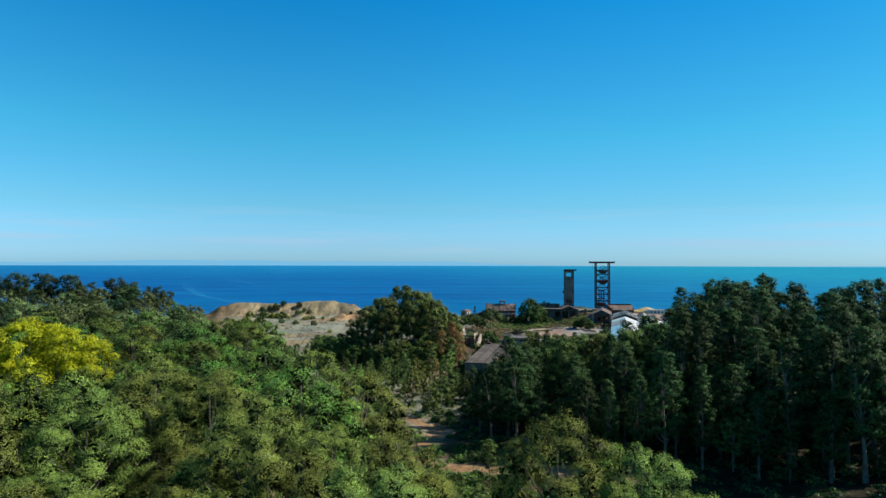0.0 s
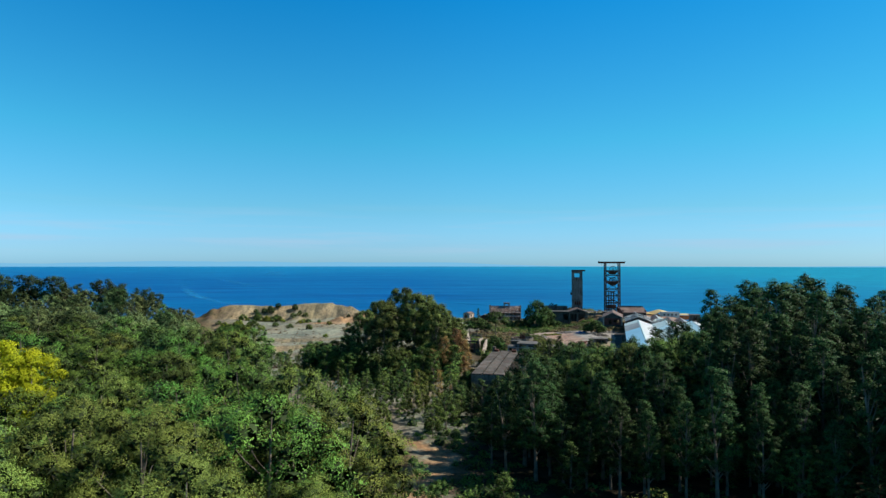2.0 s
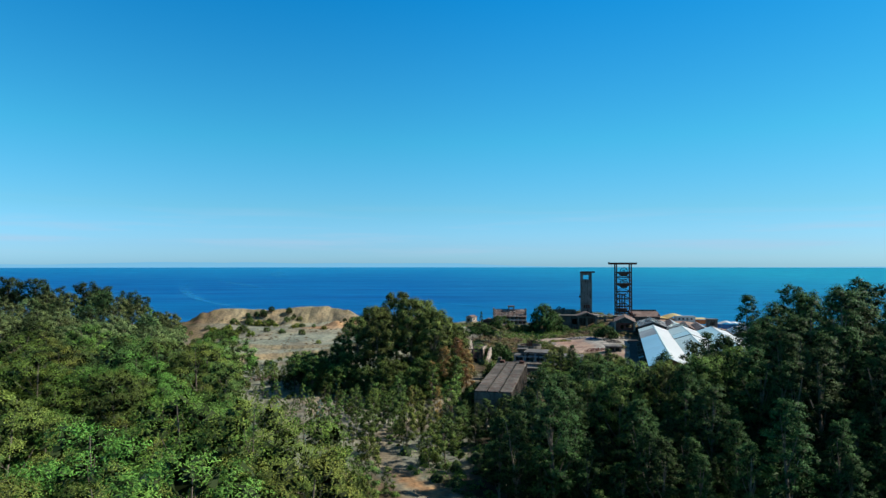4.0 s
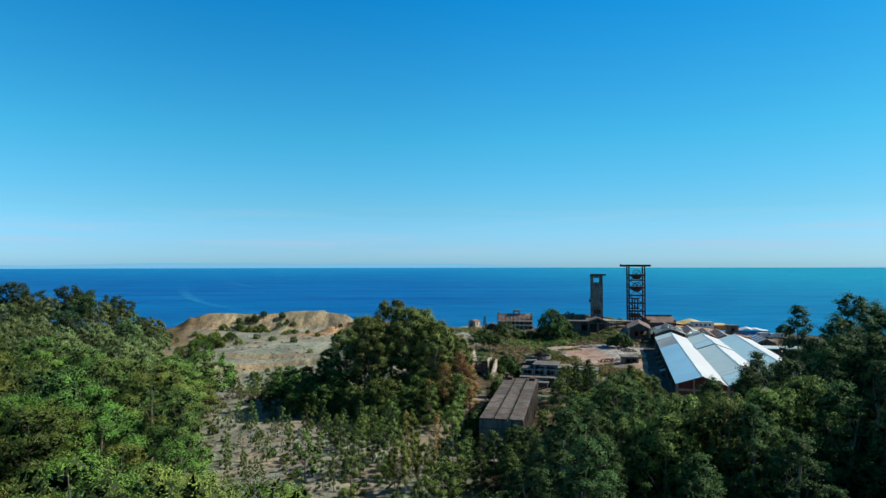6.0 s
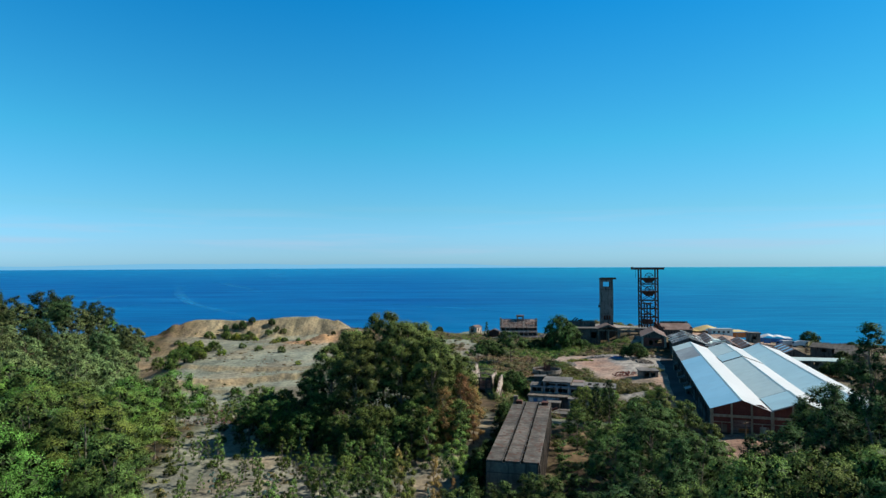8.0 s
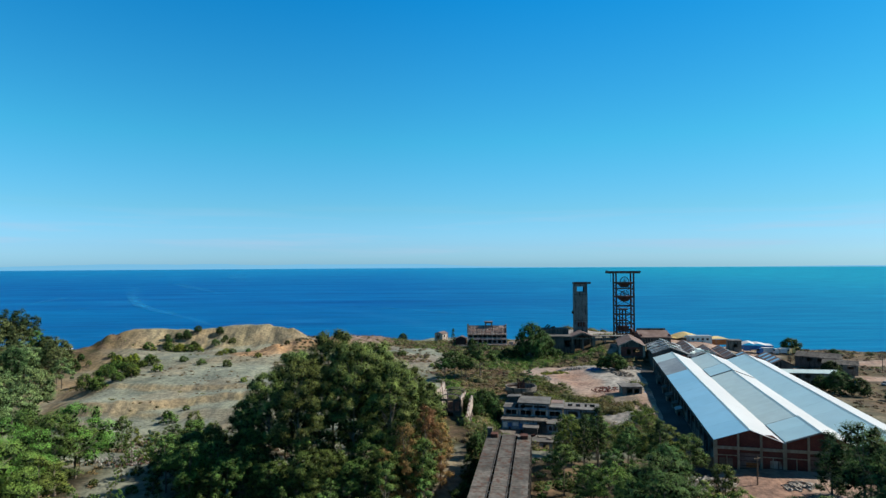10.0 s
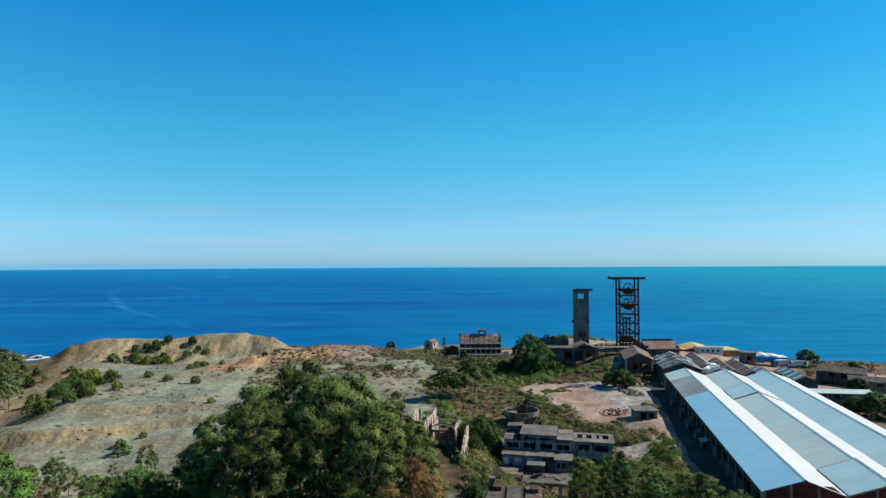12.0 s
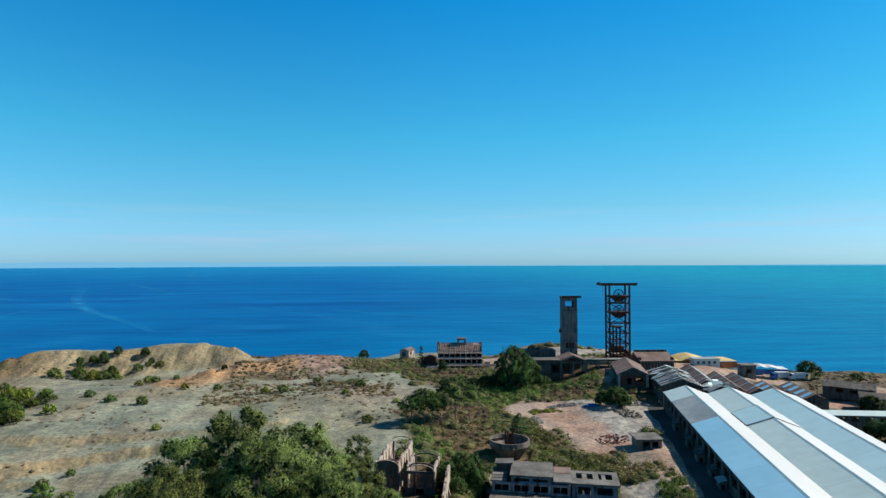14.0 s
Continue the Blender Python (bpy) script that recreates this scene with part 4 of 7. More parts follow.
for i, (x, y, h) in enumerate([(-2, 231, 16), (2, 236, 18), (5, 239, 14), (-6, 229, 12), (4, 246, 15), (6, 251, 11)]):
    plant("rusty", i, x, y, h, i * 60, "dying_eucalyptus", "half-dead eucalyptus with rust-brown leaves", "dying eucalyptus")
    spots.append((x, y, 5))
YELLOW = [(-87, 125, 20), (-94, 121, 21), (-80, 127, 18.5), (-86, 131, 19), (-76, 131, 16)]
for i, (x, y, h) in enumerate(YELLOW):
    plant("yellow", i, x, y, h - gz(x, y), i * 50, "acacia_tree", "acacia with bright yellow-green leaves in the wood", "yellow acacias", wide=1.0)
    spots.append((x, y, 6))
for i, (x, y, h) in enumerate([(8.5, 56, 21.5), (15.5, 54, 19.5), (-6, 57, 19), (-8, 34, 15), (-2, 31, 11), (-16, 40, 19)]):
    plant("near", i, x, y, h, i * 50, "eucalyptus_tree", "leafy green eucalyptus on the slope", "wood on the west slope")
    spots.append((x, y, 5))
for i, (x, y, h) in enumerate([(-283, 455, 31), (-268, 452, 26), (-250, 458, 29), (-240, 462, 26), (-218, 455, 24), (-206, 450, 20), (-300, 455, 32), (-325, 460, 33), (-345, 462, 31)]):
    plant("pine", i, x, y, h, i * 40, "pine_tree", "old umbrella pine on the headland", "headland pines", wide=1.1)
    spots.append((x, y, 9))
for i, (x, y, h) in enumerate([(16, 357, 12), (27, 362, 15), (19, 359, 10), (12, 356, 10), (21, 361, 8)]):
    plant("lone", i, x, y, h, i * 90, "eucalyptus_tree", "lone spreading eucalyptus among scrub", "lone trees on the scrub", wide=1.3)
for i, (x, y, h, w) in enumerate([(57, 408, 20, 0.72), (63, 411, 15, 0.8), (51, 410, 8, 0.9), (68, 409, 6, 0.9), (60, 403, 6, 0.9), (46, 412, 6, 1.2), (84, 364, 8, 1.1), (80, 367, 6, 1.1), (88, 368, 5, 1.1), (-7.5, 530, 6.5, 1.0), (32, 448, 6, 0.8), (40, 405, 6, 1.0), (186, 404, 9.0, 1.1), (167, 349, 7.5, 1.0),
                                  (146, 316, 8.5, 1.1), (150, 312, 7, 1.0), (143, 321, 6, 1.0), (157, 306, 5, 1.0), (71, 410, 5, 1.0), (205, 400, 4, 1.3)]):
    plant("round", i, x, y, h, i * 70, "broadleaf_tree", "dense dark round-headed broadleaf tree", "trees round the works", wide=w)
plant("cypress", 0, 24.6, 490, 11.0, 0, "cypress_tree", "small dark upright cypress near the cliff")
plant("cypress", 1, 42.5, 338, 7.5, 0, "fir_tree", "small dark fir behind the concrete bowl", wide=2.2)

for i, (x, y, top) in enumerate([(29, 152, 12), (33, 158, 13), (37, 152, 14), (41, 160, 13), (45, 154, 15), (35, 165, 11), (48, 163, 13), (27, 161, 9), (52, 157, 16)]):
    plant("grove", i, x, y, top - gz(x, y), i * 61, "slim_eucalyptus", "leafy dark green eucalyptus at the edge of the stand", "eucalyptus stand", wide=0.95)
    spots.append((x, y, 5))
count = 0
for trial in range(14000):
    y = 30 + 222 * rng.random()
    x = -190 + 340 * rng.random()
    if abs(x) > 0.76 * y + 10:
        continue
    west, east = x < west_edge(y), x > east_edge(y) and y > 138 - 0.55 * (x - 10)
    if not (west or east) or (east and 50 < x < 74 and y > 203) or (east and x >= 74 and y > 228) or (west and y > 250 + 0.2 * (-60 - x)):
        continue
    gap = 8.2 if y < 90 and x < 30 else ((4.3 if y < 172 else 6.4) if east else 8.6) if abs(x) < 84 else 9.4
    if (abs(x) < 3.5 and y < 25) or not free(x, y, gap) or (1 < x - 0.22 * (y - 203) < 18 and 198 < y < 256):
        continue
    spots.append((x, y, gap))
    turn = 360 * rng.random()
    if west:
        near = y < 92 and x > -48
        pick = rng.random()
        key = "near" if near else ("lush" if pick < 0.3 else ("grove" if pick < 0.62 and y > 110 else "mid"))
        if x < -50 and y > 165:
            key = "lush" if pick < 0.3 else ("round" if pick < 0.42 else ("mid" if pick < 0.7 else "grove"))
        top = np.interp(y, [20, 50, 98, 150, 200, 260], [17, 19, 14, 10, 9, 6]) + 2 * smooth((-x - 60) / 60) * smooth((y - 90) / 60) + 12 * (rng.random() - 0.64) - 6 * float(smooth((x + 9) / 9)) * (y < 64)
        if x > -15 and y < 125:                                              # crowns kept below the camera's line to the track
            top = min(float(top), 29 - 0.41 * (y - 23))
            if top - gz(x, y) < 2.5:
                continue
        h = max(2.5, float(top) - gz(x, y))
        ref = TREES[key + "_h"]
        plant(key, int(rng.integers(9)), x, y, h, turn, "eucalyptus_tree" if key != "lush" else "broadleaf_tree",
              "leafy green eucalyptus on the slope" if key != "lush" else "bright green broadleaf tree in the wood", "wood on the west slope", wide=min(1.7, max(1.12, 1.1 * (ref / h) ** 0.6)))
    else:
        top = float(east_top(x, y)) + (9 * (rng.random() - 0.75) if rng.random() < 0.7 else -4 - 9 * rng.random())
        if x / (y - 113) > 0.46 and x / (y - 113) < 0.68 and y > 160:      # tops kept below the camera's line to the warehouse gable
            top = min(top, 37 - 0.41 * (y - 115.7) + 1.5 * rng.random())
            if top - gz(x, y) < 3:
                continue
        # tops further east are also capped to fit the camera's view
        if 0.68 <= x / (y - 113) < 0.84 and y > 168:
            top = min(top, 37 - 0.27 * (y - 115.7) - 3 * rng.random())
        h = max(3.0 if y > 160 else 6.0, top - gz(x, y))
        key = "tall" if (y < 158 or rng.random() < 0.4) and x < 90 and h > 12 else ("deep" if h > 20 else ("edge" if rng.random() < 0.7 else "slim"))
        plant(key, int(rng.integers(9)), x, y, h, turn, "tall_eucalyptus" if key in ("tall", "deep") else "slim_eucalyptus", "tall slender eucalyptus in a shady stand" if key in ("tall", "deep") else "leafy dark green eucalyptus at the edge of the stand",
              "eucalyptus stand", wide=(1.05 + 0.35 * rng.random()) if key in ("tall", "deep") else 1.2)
    count += 1

# dark bushes along the bunker's shaded side
for i in range(16):
    y = 205 + 4.2 * i
    x = 2.2 + 0.215 * (y - 203) + 1.6 * rng.random()
    plant("slim" if i % 2 else "round", i, x, y, 3.2 + 3.4 * rng.random() + (2.5 if y < 222 else 0), i * 47, "bush", "dark bush in the shade beside the bunker", "bushes beside the bunker", wide=1.1 if i % 2 else 0.7)
    spots.append((x, y, 3))
# dark saplings added to fill the stand's gaps and deepen its shade
for trial in range(260):
    x, y = 14 + 76 * rng.random(), 104 + 70 * rng.random()
    if y < 136 - 0.55 * (x - 10) or not free(x, y, 1.5) or trail(np.array([x]), np.array([y]), PATH_DIRT, 4)[0] > 0.2:
        continue
    plant("slim" if trial % 3 else "deep", trial, x, y, 4 + 8 * rng.random(), trial * 41, "understorey_tree", "dark young eucalyptus in the shade of the stand", "understorey of the stand", wide=1.5)
# dark young trees at the head of the bunker
for i, (x, y, h) in enumerate([(2, 186, 8), (5, 181, 7.5), (8, 189, 9), (-2, 192, 7), (3, 196, 7.5), (10, 180, 9), (13, 191, 10), (0, 178, 6.5), (6, 194, 7), (15, 184, 11), (12, 197, 8)]):
    plant("slim", i, x, y, h, i * 67, "slim_eucalyptus", "dark slender eucalyptus at the head of the bunker", "eucalyptus stand", wide=1.35)
    spots.append((x, y, 4))
# leafy clump between the bunker and the warehouse
for i in range(120):
    x, y = 26 + 34 * rng.random(), 216 + 50 * rng.random()
    if x < 23 + 0.26 * (y - 210) or x > 58 - 0.1 * (y - 216) or not free(x, y, 4.0):
        continue
    spots.append((x, y, 5))
    top = np.interp(y, [216, 232, 250, 266], [3.0, 6.0, 6.0, 1.0]) - 4.5 * rng.random() - 0.09 * abs(x - 42) - 3.5 * float(hump(np.array(x), np.array(y), 33, 266, 10, 12))
    plant("grove" if i % 3 else "mid", i, x, y, float(top) - gz(x, y), i * 63, "eucalyptus_tree", "bright leafy eucalyptus between bunker and warehouse", "clump before the warehouse", wide=1.15)
# headland wood to the west, beyond the quarry
for trial in range(900):
    y = 240 + 235 * rng.random()
    x = -360 + 265 * rng.random()
    edge = np.interp(y, [240, 265, 300, 350, 420, 450, 475], [-88, -100, -124, -130, -172, -208, -236])
    if x > edge or x < -0.74 * y - 5 or not free(x, y, 10):
        continue
    spots.append((x, y, 10))
    h = (15 + 7 * rng.random() if x < edge - 8 else 13 + 7 * rng.random()) + 3 * smooth((-x - 180) / 60)
    plant("pine" if trial % 5 == 0 else "far", trial, x, y, float(h), 360 * rng.random(), "pine_tree" if trial % 5 == 0 else "headland_tree",
          "old umbrella pine on the headland" if trial % 5 == 0 else "dark green tree of the headland wood", "headland wood")

# slender young growth along the track
for trial in range(500):
    y, x = 104 + 112 * rng.random(), -42 + 48 * rng.random()
    if x < west_edge(y) - 2 or x > np.interp(y, [104, 150, 185, 216], [-2, -4, 3, 4]) or not free(x, y, 4.0):
        continue
    if trail(np.array([x]), np.array([y]), PATH_DIRT, 3)[0] > 0.3 or (y > 136 and (x < -24 or (y < 176 and trial % 3))):
        continue
    spots.append((x, y, 4.0))
    key = "rusty" if x > -12 and y > 180 and rng.random() < 0.45 else ("mid" if rng.random() < 0.4 else "young")
    plant(key, trial, x, y, 5 + 6.5 * rng.random(), 360 * rng.random(), "young_eucalyptus", "slender young eucalyptus beside the dirt track" if key != "rusty" else "slender young eucalyptus with browning leaves", "young trees by the track", wide=0.8 if key != "young" else 1.1)

for i in range(46):
    x, y = -27 + 30 * rng.random(), 184 + 44 * rng.random()
    if not free(x, y, 3.6) or trail(np.array([x]), np.array([y]), PATH_DIRT, 2.5)[0] > 0.3 or x > 2 + 0.1 * (y - 184):
        continue
    spots.append((x, y, 3.4))
    key = "rusty" if x > -10 and i % 4 == 0 else ("slim" if i % 2 else "young")
    plant(key, i, x, y, 6 + 5.5 * rng.random() * (0.4 + 0.6 * (x > -20)), i * 43, "young_eucalyptus", "slender young eucalyptus before the big clump" if key != "rusty" else "slender young eucalyptus with browning leaves", "young trees by the track", wide=1.05)
# saplings and shrubs on the bare ground
young = 0
for trial in range(1500):
    y = 178 + 100 * rng.random()
    x = -72 + 80 * rng.random()
    if x < west_edge(y) + 3 or x > 4 or not free(x, y, 2.8) or trail(np.array([x]), np.array([y]), PATH_DIRT, 4)[0] > 0.3:
        continue
    if x < -52 and rng.random() < 0.5:
        continue
    spots.append((x, y, 2.2))
    r = rng.random()
    key = "sapling" if r < 0.72 else ("blue_sapling" if r < 0.80 or x > -15 else "shrub")
    h = 2.6 + 4.6 * rng.random() ** 1.4 if key != "shrub" else 1.2 + rng.random()
    if x > -30 and y < 215 and key == "sapling":
        h *= 1.5
    plant(key, trial, x, y, h, 360 * rng.random(), key, "young eucalyptus sapling on bare grey earth" if key != "shrub" else "low green shrub on bare earth", "saplings on the flat", sink=0.1, wide=0.78 if key != "shrub" else 1.0)
    young += 1
    if young > 230:
        break
for i, (x, y, h) in enumerate([(-68, 305, 9), (-77, 278, 10), (-75, 291, 5), (-80, 290, 8), (-66, 303, 6), (-55, 270, 9), (-52, 262, 8), (-47, 258, 10), (-50, 268, 7), (-41, 262, 12), (-44, 255, 9), (-98, 300, 6), (-86, 285, 7),
                               (-3, 300, 13), (-6, 292, 12), (-9, 285, 13), (-4, 290, 8), (-12, 276, 14), (-5, 278, 11), (1, 281, 5), (-14, 262, 16), (-4, 266, 11), (-7, 296, 11), (-40, 241, 9), (-36, 236, 8), (-30, 233, 10), (-25, 229, 9), (-19, 227, 11), (-13, 228, 9), (-43, 247, 10), (-88, 256, 13), (-84, 250, 14), (-92, 262, 12), (-80, 246, 14), (-76, 256, 10), (-64, 276, 6), (-70, 282, 7), (-60, 284, 5), (-78, 270, 6), (-84, 276, 7), (-92, 282, 6), (-56, 290, 5), (-33, 240, 12), (-10, 234, 12), (-22, 233, 13)]):
    plant("grove" if h >= 9 and i % 4 else ("young" if i % 3 else "mid"), i, x, y, h, i * 41, "eucalyptus_tree", "young eucalyptus at the quarry edge", "quarry edge trees", wide=1.0)
# dark bushes added in the hollow to stand in for the washery's shade
for i, (x, y, h) in enumerate([(17, 300, 7), (21, 302, 8), (24, 305, 7), (19, 296, 5), (15, 304, 6), (24, 299, 6), (21, 309, 6)]):
    plant("round", i, x, y, h, i * 61, "bush", "tall dark bush added where the shade of the washery falls", "bushes beside the washery", wide=0.8)
for i, (x, y, h) in enumerate([(-174, 427, 7), (-168, 423, 6), (-181, 433, 8), (-177, 421, 6), (-186, 428, 9), (-190, 437, 12), (-197, 440, 14), (-171, 434, 4), (-164, 428, 4), (-184, 417, 6)]):
    plant("lush" if i % 2 == 0 else "round", i, x, y, h, i * 61, "bush", "dense green bush on the bank above the cove" if i % 2 else "bright green bush on the bank above the cove", "bushes above the cove", wide=0.9)
SHRUBS = [(-63, 421), (-43, 410), (-35, 409), (-26, 428), (-11, 397), (-6, 409), (14, 414), (8, 385), (-99, 399), (-110, 410), (-111, 383), (-120, 379), (-83, 324), (-69, 360), (-82, 335), (-3, 361), (-77, 419), (-85, 395),
          (-125, 452), (-129, 455), (-133, 452), (-121, 456), (-116, 452), (-112, 458), (-137, 458), (-128, 447), (-109, 465), (-105, 470), (-100, 430), (-96, 436), (-146, 455), (-142, 450), (-135, 402), (-128, 412), (-133, 408),
          (-140, 398), (-122, 398), (-118, 376), (-115, 372), (-124, 383), (-99, 440), (-90, 447), (-152, 430), (-148, 425), (-156, 436), (-92, 297), (-112, 316), (-99, 308), (-87, 330)]
for i, (x, y) in enumerate(SHRUBS):
    plant("bright_shrub" if i % 3 == 1 else "shrub", i, x + rng.normal() * 0.8, y + rng.normal() * 0.8, (1.8 + 2.4 * rng.random()) * (1.4 if x < -112 else 1.0), i * 53, "shrub", "rounded green shrub on grey quarry waste", "quarry shrubs", sink=0.15)
for i, (x, y, h) in enumerate([(4, 92, 6), (1, 104, 5), (7, 112, 6), (-3, 112, 4.5), (3, 122, 4), (8, 128, 5), (-10, 134, 4.5), (-13, 140, 5), (5, 136, 4), (2, 84, 5), (9, 100, 7), (-6, 124, 4)]):
    if trail(np.array([x]), np.array([y]), PATH_DIRT, 3)[0] > 0.2:
        continue
    plant("grove" if i % 2 else "young", i, x, y, h, i * 67, "young_eucalyptus", "small bushy eucalyptus in the gap of the wood", "young trees by the track", wide=1.5 if i % 2 else 1.2)
for i in range(34):
    x, y = -118 - 30 * rng.random(), 352 + 62 * rng.random()
    if abs(x + 122 + 0.25 * (y - 352)) < 13:
        plant("shrub" if i % 3 else "lush", i, x, y, 2.8 + 3.0 * rng.random(), i * 53, "shrub", "tall green shrub in the gully", "gully shrubs", sink=0.15)
for i, (x, y, h) in enumerate([(-126, 474, 4.5), (-114, 476, 5), (-131, 470, 4), (-134, 466, 4.5), (-129, 466, 5), (-109, 470, 3.5), (-141, 468, 3.5), (-138, 462, 4), (-124, 462, 4.5), (-70, 452, 3)]):
    plant("round", i, x, y, h, i * 31, "shrub", "dark rounded bush on the spoil heap", "spoil heap bushes", sink=0.2)
for i in range(26):
    x, y = -100 + 62 * rng.random(), 262 + 40 * rng.random()
    if free(x, y, 4):
        spots.append((x, y, 4))
        plant("young" if i % 2 else "sapling", i, x, y, 3.5 + 4 * rng.random(), i * 31, "young_eucalyptus", "young eucalyptus at the edge of the quarry flat", "quarry edge trees", wide=1.2)

# ---- scrub, stuff that nobody could count ----
def thicket(name, label, material, spots, sprigs, size, seed):
    """Low bushes of leaf sprigs, all in one mesh: spots are (x, y, radius, height)."""
    g = np.random.default_rng(seed)
    sp = np.array(spots)
    z = ground_z(sp[:, 0], sp[:, 1])
    which = np.repeat(np.arange(len(sp)), sprigs)
    n = len(which)
    u = g.normal(size=(n, 3))
    u[:, 2] = np.abs(u[:, 2])
    u /= np.linalg.norm(u, axis=1)[:, None]
    far = (0.66 + 0.48 * g.random(n))[:, None]
    r, h = sp[which, 2], sp[which, 3]
    p = np.stack([sp[which, 0], sp[which, 1], z[which] - 0.1], -1) + u * far * np.stack([r, r, h], -1)
    nrm = u + 0.6 * g.normal(size=(n, 3)) + np.array([0, 0, 0.3])
    nrm /= np.linalg.norm(nrm, axis=1)[:, None]
    lng = np.cross(nrm, g.normal(size=(n, 3)))
    lng /= np.linalg.norm(lng, axis=1)[:, None]
    side = np.cross(nrm, lng)
    s = size * (0.6 + 0.8 * g.random(n))[:, None]
    v = np.stack([p - lng * s + side * s * 0.5, p - lng * s - side * s * 0.5 - nrm * s * 0.2, p + lng * s], 1).reshape(-1, 3)
    # a rough dense heart to every bush, coloured darker to paint its inner shade
    c1, c2 = 0.5257, 0.8507
    ico = np.array([(-c1, c2, 0), (c1, c2, 0), (-c1, -c2, 0), (c1, -c2, 0), (0, -c1, c2), (0, c1, c2), (0, -c1, -c2), (0, c1, -c2), (c2, 0, -c1), (c2, 0, c1), (-c2, 0, -c1), (-c2, 0, c1)])
    tri = np.array([(0, 11, 5), (0, 5, 1), (0, 1, 7), (0, 7, 10), (0, 10, 11), (1, 5, 9), (5, 11, 4), (11, 10, 2), (10, 7, 6), (7, 1, 8), (3, 9, 4), (3, 4, 2), (3, 2, 6), (3, 6, 8), (3, 8, 9), (4, 9, 5), (2, 4, 11), (6, 2, 10), (8, 6, 7), (9, 8, 1)])
    k = len(sp)
    heart = ico[None] * (0.5 + 0.3 * g.random((k, 12, 1))) * np.stack([sp[:, 2], sp[:, 2], sp[:, 3]], -1)[:, None]
    heart = heart + np.stack([sp[:, 0], sp[:, 1], z - 0.1], -1)[:, None]
    f = np.concatenate([np.arange(3 * n).reshape(-1, 3), (3 * n + 12 * np.arange(k)[:, None, None] + tri[None]).reshape(-1, 3)])
    me = mesh_from(name, np.concatenate([v, heart.reshape(-1, 3)]), f)
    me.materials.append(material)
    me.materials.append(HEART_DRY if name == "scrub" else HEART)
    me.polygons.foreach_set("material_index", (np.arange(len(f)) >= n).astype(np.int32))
    return tagged(new(name, me), label, "scrub", kind="stuff")


def strew(n, x0, x1, y0, y1, keep, lo, hi, seed, flat=0.6):
    g = np.random.default_rng(seed)
    out = []
    x, y = x0 + (x1 - x0) * g.random(n * 6), y0 + (y1 - y0) * g.random(n * 6)
    k = keep(x, y)
    sel = np.nonzero(g.random(n * 6) < k)[0][:n]
    for i in sel:
        r = lo + (hi - lo) * g.random() ** 2
        out.append((x[i], y[i], r, r * flat * (0.7 + 0.6 * g.random())))
    return out


def built(x, y):
    """1 where buildings or cleared ground stand."""
    u, v = (x - 66.3) * 0.957 - (y - 245.6) * 0.289, (x - 66.3) * 0.289 + (y - 245.6) * 0.957
    hit = (u > -9) & (u < 52) & (v > -14) & (v < 158)
    a, b = (x - 26.6) * 0.961 - (y - 295.0) * 0.277, (x - 26.6) * 0.277 + (y - 295.0) * 0.961
    hit |= (a > -2) & (a < 29) & (b > -16) & (b < 10.5)
    a, b = (x - 6) * 0.977 - (y - 203) * 0.211, (x - 6) * 0.211 + (y - 203) * 0.977
    hit |= (a > -1) & (a < 11) & (b > -1) & (b < 52)
    hit |= (x > 64) & (x < 132) & (y > 408) & (y < 440)
    hit |= (x > 92) & (x < 118) & (y > 384) & (y < 415)
    hit |= (x > 26) & (x < 66) & (y > 469) & (y < 497)
    hit |= (np.hypot(x - 37, y - 324) < 6) | ((x > 120) & (x < 185) & (y > 396) & (y < 432))
    hit |= (x > 1) & (x < 16) & (y > 287) & (y < 319)
    hit |= ((x > 66) & (x < 84) & (y > 310) & (y < 331)) | ((x > -3) & (x < 14) & (y > 270) & (y < 319))
    hit |= (x > 135) & (x < 178) & (y > 340) & (y < 384)
    return hit


def plateau(x, y):
    s, d, l, _ = ground_masks(x, y, ground_z(x, y))
    return s * (1 - l) * (1 - 0.9 * d) * ~built(x, y) * smooth((coast_y(x, y) - y) / 6)


def lushness(x, y):
    return smooth((lattice(x, y, 24, 21) - 0.42) / 0.2)


thicket("scrub", "mixed green and browning scrub over the plateau", LEAF_SCRUB, strew(1150, -15, 125, 262, 535, lambda x, y: plateau(x, y) * (0.3 + 0.7 * lushness(x, y)), 1.1, 3.8, 31, 0.66), 95, 0.2, 41)
thicket("scrub", "low mixed scrub between the bushes", LEAF_SCRUB, strew(1900, -15, 125, 262, 535, plateau, 0.5, 1.4, 30, 0.6), 28, 0.18, 40)
thicket("scrub", "tall dark green bushes over the plateau", LEAF_DENSE, strew(330, -15, 118, 268, 430, lambda x, y: plateau(x, y) * smooth((lattice(x, y, 19, 29) - 0.5) / 0.1), 1.4, 3.8, 29, 0.85), 130, 0.22, 39)
thicket("scrub", "brown dry brush over the plateau", LEAF_DRY, strew(1300, -60, 125, 262, 530, lambda x, y: plateau(x, y) * (1 - 0.8 * lushness(x, y)), 0.7, 2.4, 32, 0.75), 36, 0.24, 42)
thicket("scrub", "purple-brown dry brush on the pinkish tips", LEAF_DRY, strew(1300, -66, 8, 392, 525, lambda x, y: (0.12 + 0.88 * smooth((lattice(x, y, 15, 26) - 0.44) / 0.1)) * smooth((coast_y(x, y) - y) / 6), 0.6, 2.1, 28, 0.6), 34, 0.2, 38)
thicket("scrub", "bright green bramble patches", LEAF_LUSH, strew(500, -15, 110, 262, 530, lambda x, y: plateau(x, y) * smooth((lattice(x, y, 17, 25) - 0.6) / 0.1), 0.9, 2.8, 33, 0.6), 60, 0.2, 43)
